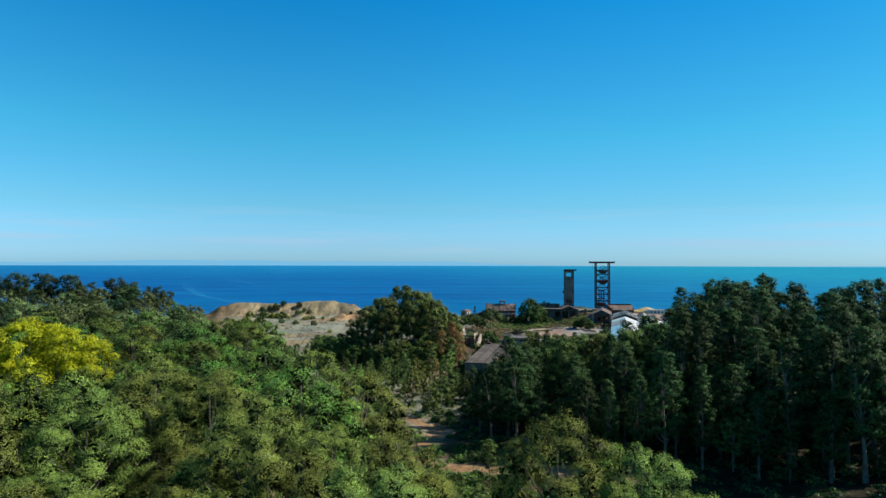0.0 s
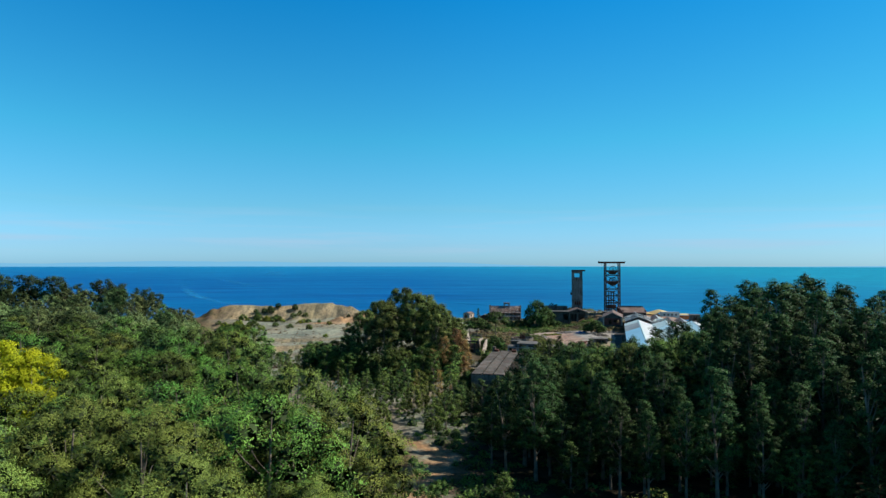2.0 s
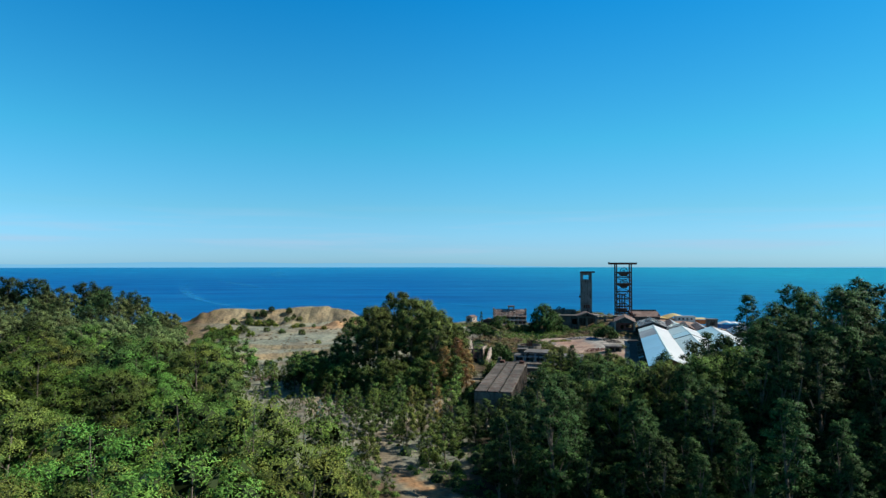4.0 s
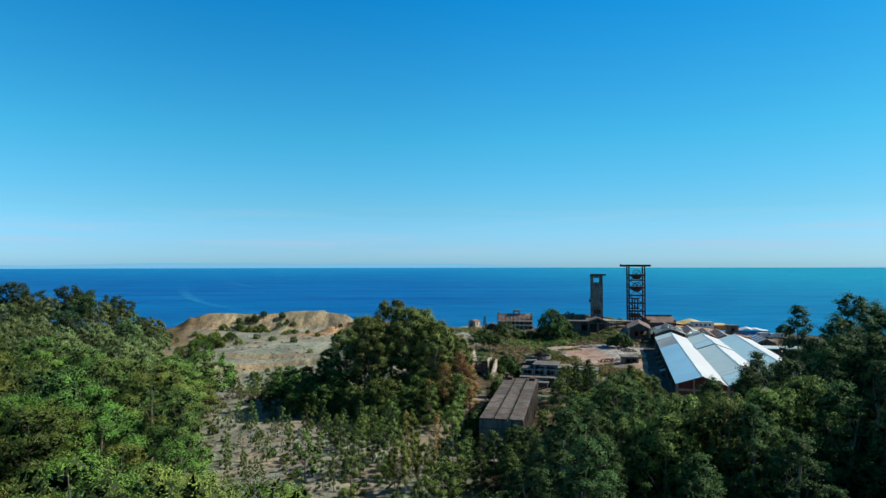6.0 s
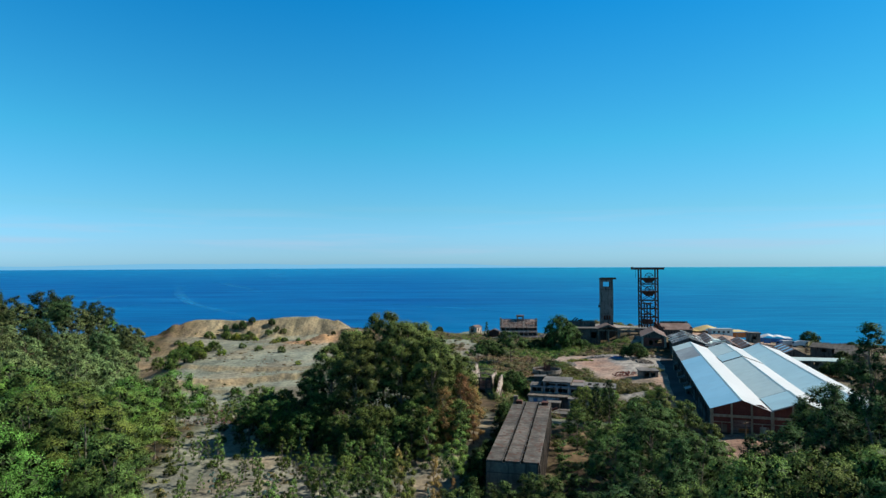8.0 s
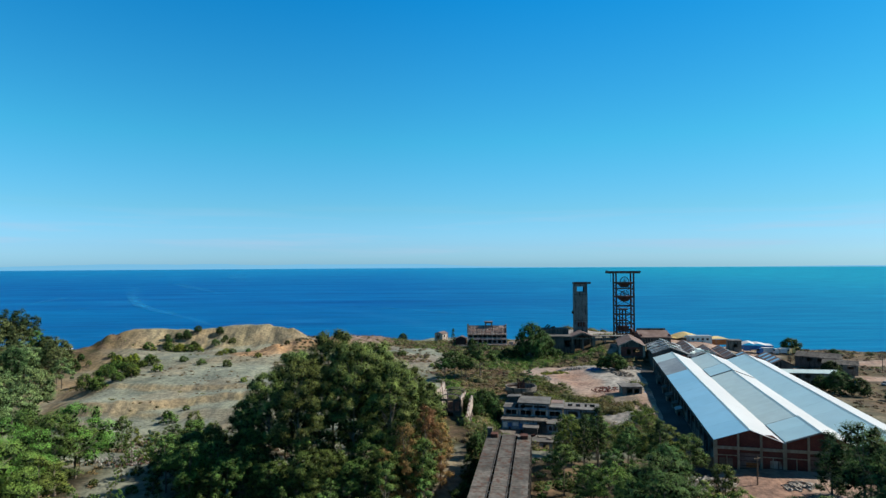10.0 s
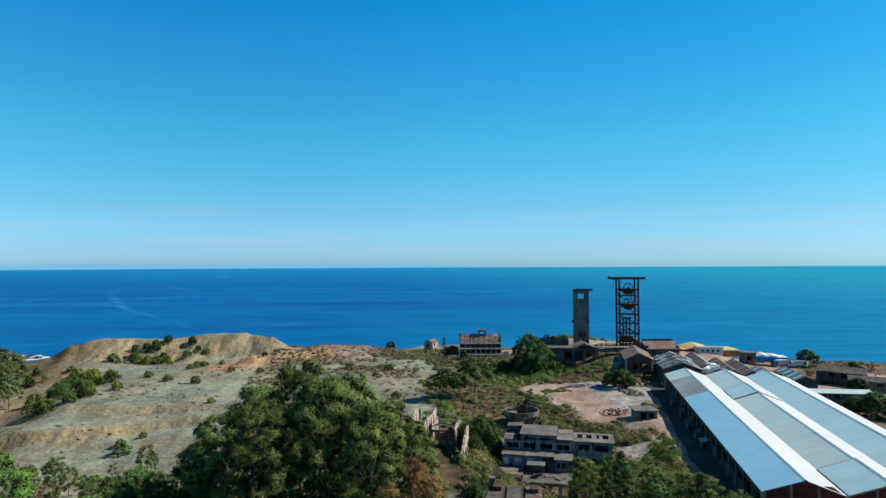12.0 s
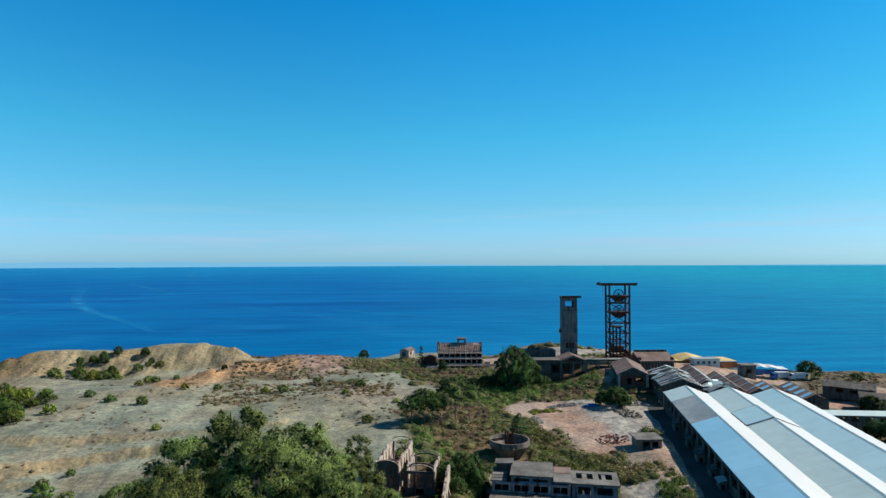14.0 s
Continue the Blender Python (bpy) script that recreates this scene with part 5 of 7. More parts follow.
thicket("scrub", "bright green bramble below the pit head", LEAF_LUSH, strew(260, -12, 112, 385, 540, lambda x, y: plateau(x, y) * np.maximum(hump(x, y, 84, 396, 32, 13), np.maximum(hump(x, y, 8, 490, 26, 36), hump(x, y, 56, 401, 20, 12))), 0.9, 2.6, 53, 0.6), 70, 0.2, 54)
thicket("scrub", "dry brush on the cliff-top field", LEAF_DRY, strew(2300, 110, 330, 250, 440, lambda x, y: plateau(x, y) * 0.9, 0.6, 2.0, 34, 0.55), 24, 0.26, 44)
thicket("scrub", "low green bushes on the cliff-top field", LEAF_SCRUB, strew(420, 120, 330, 250, 440, lambda x, y: plateau(x, y) * lushness(x, y), 0.7, 2.6, 35), 50, 0.28, 45)
# darker leaf colour here paints the shade below the stand
thicket("undergrowth", "undergrowth coloured dark for the shade below the eucalyptus stand", LEAF_SHADE, strew(1300, -20, 90, 60, 262, lambda x, y: ((x > east_edge(y) - 12) & ~built(x, y) & (trail(x, y, PATH_DIRT, 4) < 0.2)) * 0.9, 0.7, 2.4, 36), 40, 0.26, 46)
thicket("undergrowth", "green bushes filling the gap between the woods", LEAF_DENSE, strew(330, -12, 20, 62, 178, lambda x, y: ((x > west_edge(y) - 3) & (x < east_edge(y) + 4) & (trail(x, y, PATH_DIRT, 2.6) < 0.2)) * (0.3 + 0.7 * (y < 130)), 0.8, 2.4, 66, 0.95), 90, 0.2, 69)
thicket("undergrowth", "undergrowth along the west wood's edge", LEAF_SCRUB, strew(500, -90, 5, 70, 262, lambda x, y: ((x < west_edge(y) + 5) & (x > west_edge(y) - 25)) * (trail(x, y, PATH_DIRT, 4) < 0.2), 0.7, 2.0, 37), 40, 0.26, 47)
thicket("scrub", "dry tufts on the quarry waste", LEAF_DRY, strew(700, -175, 10, 262, 500, lambda x, y: smooth((lattice(x, y, 20, 27) - 0.52) / 0.12) * ~built(x, y) * smooth((coast_y(x, y) - y) / 6), 0.4, 1.3, 38, 0.5), 24, 0.2, 48)
thicket("scrub", "green weeds on the quarry waste", LEAF_SCRUB, strew(330, -175, 10, 178, 500, lambda x, y: smooth((lattice(x, y, 15, 28) - 0.62) / 0.1) * ~built(x, y) * smooth((coast_y(x, y) - y) / 6), 0.4, 1.6, 39), 30, 0.2, 49)
thicket("scrub", "bushes round the stepped works and the lot", LEAF_SCRUB, strew(260, 44, 96, 255, 372, lambda x, y: ~built(x, y) * (1 - band(y + 0.29 * x, 363, 395, 3) * band(x, 52, 95, 3)) * smooth((lattice(x, y, 14, 61) - 0.4) / 0.15), 0.9, 2.8, 62, 0.75), 80, 0.26, 63)
thicket("scrub", "bushes below the round-gabled ruins", LEAF_SCRUB, strew(200, -10, 26, 236, 300, lambda x, y: ~built(x, y) * ((x < 0) | (y < 262)) * (1 - trail(x, y, PATH_DIRT, 3)), 0.8, 2.6, 64, 0.8), 70, 0.24, 65)
thicket("scrub", "dry brush round the quarry edge saplings", LEAF_DRY, strew(420, -105, -30, 258, 305, lambda x, y: smooth((lattice(x, y, 12, 66) - 0.42) / 0.15), 0.5, 1.8, 67, 0.7), 30, 0.22, 68)


thicket("scrub", "green and dry scrub between the lot and the washery", LEAF_SCRUB, strew(260, 42, 74, 300, 330, lambda x, y: ~built(x, y) * smooth((330 - 0.45 * x - y + 20) / 6), 0.8, 2.6, 83, 0.8), 90, 0.18, 84)
thicket("scrub", "yellow-green low bushes at the rim of the lot", LEAF_BRIGHT, strew(26, 54, 65, 364, 370, lambda x, y: 1.0 + 0 * x, 0.8, 1.8, 87, 0.7), 150, 0.13, 88)
thicket("scrub", "leafy green bushes beside the washery wing", LEAF_LUSH, strew(150, 50, 82, 262, 304, lambda x, y: ~built(x, y) * smooth((lattice(x, y, 11, 85) - 0.35) / 0.2), 1.0, 3.2, 85, 0.9), 120, 0.17, 86)


def chunk_heap(name, label, material, x, y, rx, ry, high, n, size, seed):
    """A heap of broken lumps, all in one mesh."""
    g = np.random.default_rng(seed)
    s = Shape()
    for k in range(n):
        a, r = 2 * math.pi * g.random(), math.sqrt(g.random())
        px, py = x + rx * r * math.cos(a), y + ry * r * math.sin(a)
        pz = gz(px, py) + high * (1 - r) * g.random()
        m = Matrix.LocRotScale((px, py, pz), Euler((g.normal() * 0.5, g.normal() * 0.5, g.random() * 6.3)), Vector((0.4 + g.random(), 0.3 + 0.7 * g.random(), 0.15 + 0.4 * g.random())) * size)
        o = len(s.v)
        s.box(-1, 1, -1, 1, -1, 1)
        s.v[o:] = [tuple(m @ Vector(c)) for c in s.v[o:]]
    me = s.mesh(name)
    me.materials.append(material)
    return tagged(new(name, me), label, "rubble", kind="stuff")


for k, (x, y, rx, ry, h, n, sz, m, lab) in enumerate([
        (52, 355, 3, 4, 1.4, 110, 0.45, RUBBLE, "heap of pale rubble and rubbish"), (68, 372, 7, 2, 1.2, 140, 0.4, RUBBLE, "bank of mixed rubbish along the lot"),
        (76, 368, 3, 1.6, 1.2, 60, 0.4, BLUE_TARP, "blue plastic rubbish on the bank"), (91, 369, 5, 3, 1.6, 150, 0.5, RUBBLE, "heap of grey broken concrete"),
        (84, 356, 4, 7, 0.5, 120, 0.5, CONCRETE, "strewn broken concrete slabs"), (69, 331, 5, 4, 0.15, 90, 0.35, BRICK_RED, "scattered red brick rubble"),
        (60, 238, 6, 4, 0.9, 170, 0.45, RUBBLE, "pale rubble tipped before the warehouse"), (78, 234, 4, 2, 0.5, 70, 0.4, RUBBLE, "broken stones before the warehouse"),
        (-58, 270, 14, 7, 0.4, 220, 0.35, RUBBLE, "pale stones strewn at the quarry edge"), (-70, 262, 8, 4, 0.4, 90, 0.35, RUBBLE, "pale stones strewn at the quarry edge"),
        (118, 436, 12, 6, 2.5, 160, 0.8, STEEL_RUST, "rusted scrap below the headframe"), (72, 440, 9, 4, 2.0, 110, 0.7, CONCRETE_DARK, "collapsed masonry on the cliff edge")]):
    chunk_heap("rubble_heap", lab, m, x, y, rx, ry, h, n, sz, 80 + k)

# ---- warehouse ----
TURN = -16.1


def warehouse():
    root = thing("warehouse", "long three-bay warehouse with pale blue sheet roofs and red brick gables", "warehouse", pose(66.1, 245.5, -8.1, 0, 0, TURN))
    W, L, E, R = 13.9, 119.0, 5.9, 8.35
    sheets = {0: [(-0.5, 78, SHEET_BLUE, 0), (78, 105, SHEET_OLD, 0), (105, L + 0.4, SHEET_GREY, 0)],
              1: [(-0.5, 14, SHEET_TEAL, 0.32), (14, 78, SHEET_GREY, 0), (78, 92, SHEET_TEAL, 0.32), (92, L + 0.4, SHEET_GREY, 0)],
              2: [(-0.5, 62, SHEET_TEAL, 0), (62, L + 0.4, SHEET_TEAL, 0.0)]}
    for b in range(3):
        x0, xm, x1 = b * W, b * W + W / 2, (b + 1) * W
        lo = x0 - (0.45 if b == 0 else 0)
        for i, (y0, y1, m, up) in enumerate(sheets[b]):
            n = max(1, round((y1 - y0) / 9.5))
            for k in range(n):
                a, c = y0 + (y1 - y0) * k / n, y0 + (y1 - y0) * (k + 1) / n - 0.03
                # light put into sheet colours: west slopes bluish as sky-lit, sunward slopes near white
                part("roof_sheet", Shape().slope(lo, xm, a, c, E - 0.05 + up, R + up), m, root)
                part("roof_sheet", Shape().slope(x1 + (0.45 if b == 2 else 0), xm, a, c, E - 0.05 + up * 0.6, R + up), SHEET_WHITE, root)
            part("ridge_cap", Shape().prism([(xm - 0.45, R - 0.02 + up), (xm, R + 0.2 + up), (xm + 0.45, R - 0.02 + up), (xm, R + 0.26 + up)], y0, y1), SHEET_GREY, root)
            if up:
                for ye in (y0, y1):
                    part("verge_board", Shape().slope(lo, xm, ye - 0.1, ye + 0.06, E - 0.2 + up, R - 0.15 + up, 0.3), SHEET_OLD, root)
        if b:
            part("valley_gutter", Shape().box(x0 - 0.25, x0 + 0.25, -0.4, L, E - 0.15, E + 0.06), SHEET_OLD, root)
    # gables: piers, beams, brick panels, doors
    for end, y in (("front", 0.0), ("back", L - 0.5)):
        for b in range(3):
            x0 = b * W
            for k in range(3):
                a = x0 + W * k / 3
                c = a + W / 3
                top = lambda x: E + (R - E) * (1 - abs(x - x0 - W / 2) / (W / 2)) - 0.12
                door = end == "front" and k == 1
                lowz = 3.3 if door else 0.0
                part("brick_panel", Shape().prism([(a + 0.2, lowz), (c - 0.2, lowz), (c - 0.2, top(c - 0.2)), ((a + c) / 2, max(top((a + c) / 2), top(a + 0.2) if k != 1 else 0)), (a + 0.2, top(a + 0.2))], y + 0.12, y + 0.4), BRICK_RED, root)
                if door:
                    leaf = part("sliding_door", Shape().box(a + 0.25, c - 0.25, y + 0.2, y + 0.32, 0, 3.3), ROOF_RUST, root, "rust-red sliding metal door")
                    part("door_rail", Shape().box(a + 0.1, c - 0.1, y + 0.0, y + 0.14, 3.3, 3.45), STEEL_RUST, leaf)
                    for q in range(3):
                        part("door_batten", Shape().box(a + 0.3, c - 0.3, y + 0.14, y + 0.2, 0.5 + q, 0.62 + q), STEEL_RUST, leaf)
                elif end == "front":
                    part("timber_rail", Shape().box(a + 0.2, c - 0.2, y, y + 0.12, 2.5, 2.7).box(a + W / 6 - 0.08, a + W / 6 + 0.08, y, y + 0.12, 0.2, 2.5), CREAM, root)
                part("tie_beam", Shape().box(a + 0.2, c - 0.2, y - 0.05, y + 0.45, 3.9, 4.55), CREAM, root, "cream concrete tie beam")
            for k in range(3 if b < 2 else 4):
                a = x0 + W * k / 3
                wide = 0.38 if k == 0 else 0.22
                part("pier", Shape().box(a - wide, a + wide, y - 0.12, y + 0.5, -0.6, E + (R - E) * (1 - abs(a - x0 - W / 2) / (W / 2)) - 0.12), CREAM, root, "cream concrete pier")
    for k, (x, w, h) in enumerate([(0.75, 1.3, 2.0), (2.4, 1.1, 2.0)]):
        part("side_door", Shape().box(x, x + w, 0.02, 0.11, 0.1, h), TIMBER, root)
    part("graffiti", Shape().box(11.0, 13.3, 0.08, 0.115, 0.3, 1.9), PALE_PLASTER, root, "pale painted graffiti patch")
    part("graffiti", Shape().box(6.2, 8.6, 0.15, 0.19, 0.2, 1.2), ORANGE_TARP, root, "orange painted graffiti patch")
    # long side walls with piers and openings
    for x, side in ((0.0, 1), (3 * W - 0.4, -1)):
        holes = [(2.2 + 6 * k, 6.0 + 6 * k, 2.4, 4.4) for k in range(19)] + [(8.5 + 24 * k, 11.2 + 24 * k, 0.0, 3.2) for k in range(4)]
        sh = wall_with_holes(Shape(), 0.5, L - 0.5, -0.6, E - 0.1, 0, 0.4, holes)
        sh.v = [(x + yy, xx, zz) for xx, yy, zz in sh.v]
        part("side_wall", sh, CONCRETE_DARK, root, "dark side wall with open bays")
        for k in range(21):
            yy = 0.6 + k * (L - 1.2) / 20
            part("pier", Shape().box(x - (0.2 if side > 0 else -0.3), x + (0.1 if side > 0 else 0.6), yy - 0.2, yy + 0.2, -0.6, E - 0.15), CONCRETE_DARK, root)
    part("floor_slab", Shape().box(0.3, 3 * W - 0.3, 0.4, L - 0.4, -0.6, 0.0), CONCRETE_DARK, root)
    return root


warehouse()


def lean_to(x, y, w, d, h, m, label):
    root = thing("lean_to", label, "shed", pose(*to_world(x, y), -8.1, 0, 0, TURN), "lean-tos along the warehouse")
    s = wall_with_holes(Shape(), -w, 0, -0.8, h - 0.3, 0, 0.2, [(-w * 0.75, -w * 0.3, 0.0, h - 0.8)])
    s.box(-w, -w + 0.2, 0.2, d, -0.8, h - 0.3).box(-w, 0, d - 0.2, d, -0.8, h - 0.3)
    part("wall", s, CONCRETE, root)
    part("roof", Shape().slope(-w - 0.3, 0, -0.3, d + 0.3, h - 0.4, h + 0.2), m, root)


def to_world(x, y, ox=66.1, oy=245.5, turn=TURN):
    c, s = math.cos(radians(turn)), math.sin(radians(turn))
    return ox + x * c - y * s, oy + x * s + y * c


# dark roof colours paint the warehouse's shade on these lean-tos
for y, w, d, h, m, lab in [(44, 1.6, 3, 2.3, SHEET_OLD, "small lean-to with a stained sheet roof"), (52, 1.5, 3, 2.2, CONCRETE_DARK, "small lean-to coloured dark for the shade of the warehouse"),
                           (63, 1.8, 4, 2.3, CONCRETE_DARK, "small lean-to with its roof coloured dark for shade"), (76, 1.5, 3, 2.3, CONCRETE_DARK, "small lean-to coloured dark for the shade of the warehouse"),
                           (92, 1.6, 4, 2.4, CONCRETE_DARK, "small lean-to coloured dark for the shade of the warehouse")]:
    lean_to(-0.35, y, w, d, h, m, lab)


# ---- sheds beyond the warehouse ----
def gabled_shed(name, label, x, y, z, turn, w, d, eave, ridge, roof, wall, group="", front_holes=(), missing=(), base=1.5, n_sheets=4, over=0.35):
    """A shed whose gable faces its local -y; missing roof sheets leave rafters bare."""
    root = thing(name, label, "shed", pose(x, y, z, 0, 0, turn), group)
    f = wall_with_holes(Shape(), 0, w, -base, eave, 0, 0.25, list(front_holes))
    f.prism([(0, eave), (w, eave), (w / 2, ridge - 0.1)], 0, 0.25)
    part("front_wall", f, wall, root)
    part("back_wall", Shape().box(0, w, d - 0.25, d, -base, eave).prism([(0, eave), (w, eave), (w / 2, ridge - 0.1)], d - 0.25, d), wall, root)
    holes = [(1.5 + 4 * k, 3.6 + 4 * k, eave * 0.35, eave * 0.8) for k in range(int((d - 3) / 4))]
    for xx in (0.0, w - 0.25):
        s = wall_with_holes(Shape(), 0.25, d - 0.25, -base, eave, 0, 0.25, holes)
        s.v = [(xx + b, a, c) for a, b, c in s.v]
        part("side_wall", s, wall, root)
    for side in range(2):
        for k in range(n_sheets):
            a, c = -over + (d + 2 * over) * k / n_sheets, -over + (d + 2 * over) * (k + 1) / n_sheets - 0.04
            if (side, k) in missing:
                part("rafter", Shape().beam((0 if side == 0 else w, (a + c) / 2, eave), (w / 2, (a + c) / 2, ridge), 0.2), TIMBER, root)
                continue
            x0 = -over if side == 0 else w + over
            part("roof_sheet", Shape().slope(x0, w / 2, a, c, eave - over * (ridge - eave) / (w / 2), ridge), roof[side] if isinstance(roof, tuple) else roof, root)
    return root


# pit-head houses
winder = gabled_shed("winding_house", "brick winding house with a rust-brown gabled roof", 94.2, 388.5, -4.9, TURN, 11.5, 24, 4.0, 6.6, ROOF_RUST, CONCRETE_DARK, front_holes=[(3.5, 5.2, 0, 2.4), (6.2, 9.4, 1.0, 2.6)], n_sheets=6)
for y in (-0.42, 24.3):
    for x in (-0.4, 11.9):
        part("verge_board", Shape().beam((x, y, 3.8), (5.75, y, 6.75), 0.34), PALE_PLASTER, winder, "pale painted verge board")
part("brick_panel", wall_with_holes(Shape(), 1.0, 10.5, -0.6, 3.5, -0.08, -0.01, [(3.5, 5.2, 0, 2.4), (6.2, 9.4, 1.0, 2.6)]), BRICK_RED, winder, "dark red brick front")
for x in (0.0, 10.6):
    part("corner_pier", Shape().box(x, x + 0.9, -0.16, -0.01, -1.2, 3.9), PALE_PLASTER, winder)
wreck = gabled_shed("ruined_shed", "derelict shed whose pale roof sheets are torn and slipping", 101.5, 366.5, -6.5, TURN, 14, 30, 5.0, 7.6, SHEET_OLD, CONCRETE_DARK, n_sheets=20, missing=[(k % 2, (7 * k + k // 3) % 20) for k in range(19)])
gw = np.random.default_rng(23)
for k in range(46):
    u, v = 14 * gw.random(), 0.5 + 29 * gw.random()
    sheet = part("loose_sheet", Shape().box(-1.6 - gw.random(), 1.6, -0.45, 0.45, 0, 0.05), (SHEET_WHITE, SHEET_OLD, SHEET_GREY, ROOF_RUST)[k % 4], wreck, "slipped pale roof sheet")
    sheet.matrix_basis = pose(u, v, 5.2 + 2.6 * (1 - abs(u - 7) / 7) + 0.15, 7 * gw.normal(), (20 if u > 7 else -20) + 5 * gw.normal(), 9 * gw.normal())
torn = gabled_shed("ruined_shed", "derelict side shed under loose pale roof sheets", *to_world(15.5, 119.6), -6.8, TURN, 8.5, 14, 4.6, 6.8, SHEET_OLD, CONCRETE_DARK, n_sheets=5, missing=[(0, 0), (0, 3), (1, 1), (1, 2)])
gs = np.random.default_rng(17)
for k in range(16):
    sheet = part("loose_sheet", Shape().box(-0.5, 0.5, -1.8, 1.8, 0, 0.05), SHEET_GREY if k % 3 else SHEET_OLD, torn, "slipped pale roof sheet")
    u = 8.5 * gs.random()
    sheet.matrix_basis = pose(u, 1 + 12 * gs.random(), 5.0 + 2.1 * (1 - abs(u - 4.25) / 4.25) + 0.25, 8 * gs.normal(), (28 if u > 4.25 else -28) + 6 * gs.normal(), 90 + 14 * gs.normal())
for i in range(3):
    xx, yy = to_world(15.6 + i * 6.4, 136.5 if i < 1 else 122.5)
    shop = gabled_shed("workshop", "low workshop under a rust-brown roof with pale ridge strips", xx, yy, -6.5, TURN, 6.2, 33 - 1.5 * i, 4.2, 6.0, (ROOF_RUST, SHEET_OLD if i in (0, 2) else ROOF_RUST), CONCRETE_DARK, "row of workshops", n_sheets=7)
    for k in range(4):
        part("ridge_strip", Shape().slope(-0.3, 3.0, 2.5 + 7.4 * k, 3.4 + 7.4 * k, 4.3, 6.08, 0.12), SHEET_OLD, shop, "pale sheet strip")
for i in range(2):
    xx, yy = to_world(35.4 + i * 9.6, 123)
    root = gabled_shed("striped_shed", "low shed with brown roof and pale translucent sheets", xx, yy, -7.6, TURN, 8.2, 22, 3.6, 5.6, ROOF_RUST, CONCRETE_DARK, "striped sheds", n_sheets=9)
    for k in range(4):
        part("translucent_sheet", Shape().slope(0.4, 3.6, 1 + 5.4 * k, 3.4 + 5.4 * k, 3.95, 5.52), SHEET_BLUE, root)
gabled_shed("low_hall", "long low hall with a dark grey roof and pale wall", 178, 360, -6.8, TURN + 62, 12, 16, 3.0, 4.4, CONCRETE_DARK, CONCRETE_DARK, front_holes=[(1, 3, 1, 2.3), (5, 7, 1, 2.3)])
gabled_shed("low_hall", "low hall with a flat-pitched brown roof", 176, 346, -6.8, TURN + 70, 8, 12, 2.6, 3.8, CONCRETE_DARK, CONCRETE)
gabled_shed("white_shed", "long shed with a white sheet roof", 153.5, 326, -6.6, TURN + 95, 5, 20, 3.2, 4.0, SHEET_GREY, CONCRETE)
gabled_shed("grey_shed", "narrow shed with stained grey sheet roof", 119.5, 266, -9.2, TURN, 4.2, 38, 2.6, 3.3, SHEET_OLD, CONCRETE)


def brick_hall():
    root = thing("machine_hall", "brick machine hall with tall windows and a rust-brown roof", "hall", pose(112.6, 408.5, -4.4, 0, 0, TURN * 0.3))
    holes = [(0.8 + 2.7 * k, 2.9 + 2.7 * k, 0.8, 3.9) for k in range(5)]
    part("front_wall", wall_with_holes(Shape(), 0, 14.4, -1.5, 4.6, 0, 0.4, holes), CONCRETE_DARK, root)
    part("body_wall", Shape().box(0, 0.4, 0.4, 12, -1.5, 6).box(14, 14.4, 0.4, 12, -1.5, 6).box(0.4, 14, 11.6, 12, -1.5, 6.6), BRICK_RED, root)
    for h in holes:
        pane = part("window", Shape().box(h[0], h[1], 0.22, 0.28, h[2], h[3]), GLASS, root)
        part("mullion", Shape().box((h[0] + h[1]) / 2 - 0.06, (h[0] + h[1]) / 2 + 0.06, 0.12, 0.22, h[2], h[3]), CREAM, pane)
        part("sill", Shape().box(h[0] - 0.1, h[1] + 0.1, -0.12, 0.22, h[2] - 0.15, h[2]), CREAM, pane)
    s = Shape().slope(-0.5, 8.0, 0, 15.4, 4.6, 7.2, 0.2)
    s.v = [(b - 0.5, a, c) for a, b, c in s.v]
    part("roof", s, ROOF_RUST, root, "rust-brown sheet roof")
    part("parapet", Shape().box(0, 14.4, 8.2, 8.7, 6.6, 8.3), CONCRETE_DARK, root)


brick_hall()


def warehouse_shade_strip():
    """Dark strip that paints the warehouse's shade on the ground, with a crumbling edge."""
    s = Shape()
    n = 62
    row = []
    for k in range(n + 1):
        v = -6 + 128 * k / n
        w = 5.6 + 1.6 * (float(lattice(np.array([v]), np.array([0.0]), 7, 71)[0]) - 0.5)
        for u in (-w, -w * 0.5, -0.25):
            x, y = to_world(u, v)
            row.append((x, y, gz(x, y) + 0.1))
    s.add(row, [(3 * k + j, 3 * k + j + 1, 3 * k + j + 4, 3 * k + j + 3) for k in range(n) for j in (0, 1)])
    s.add([(x, y, z - 0.4) for x, y, z in row], [])
    me = s.mesh("road")
    # near-black colour stands in for the shade beside the warehouse
    me.materials.append(mat("shade_dark_strip", (0.045, 0.043, 0.04), (0.085, 0.08, 0.074), 0.92, 0.15, 1.5))
    tagged(new("road", me), "dark strip painting the shade along the warehouse", "road", kind="structure")


warehouse_shade_strip()

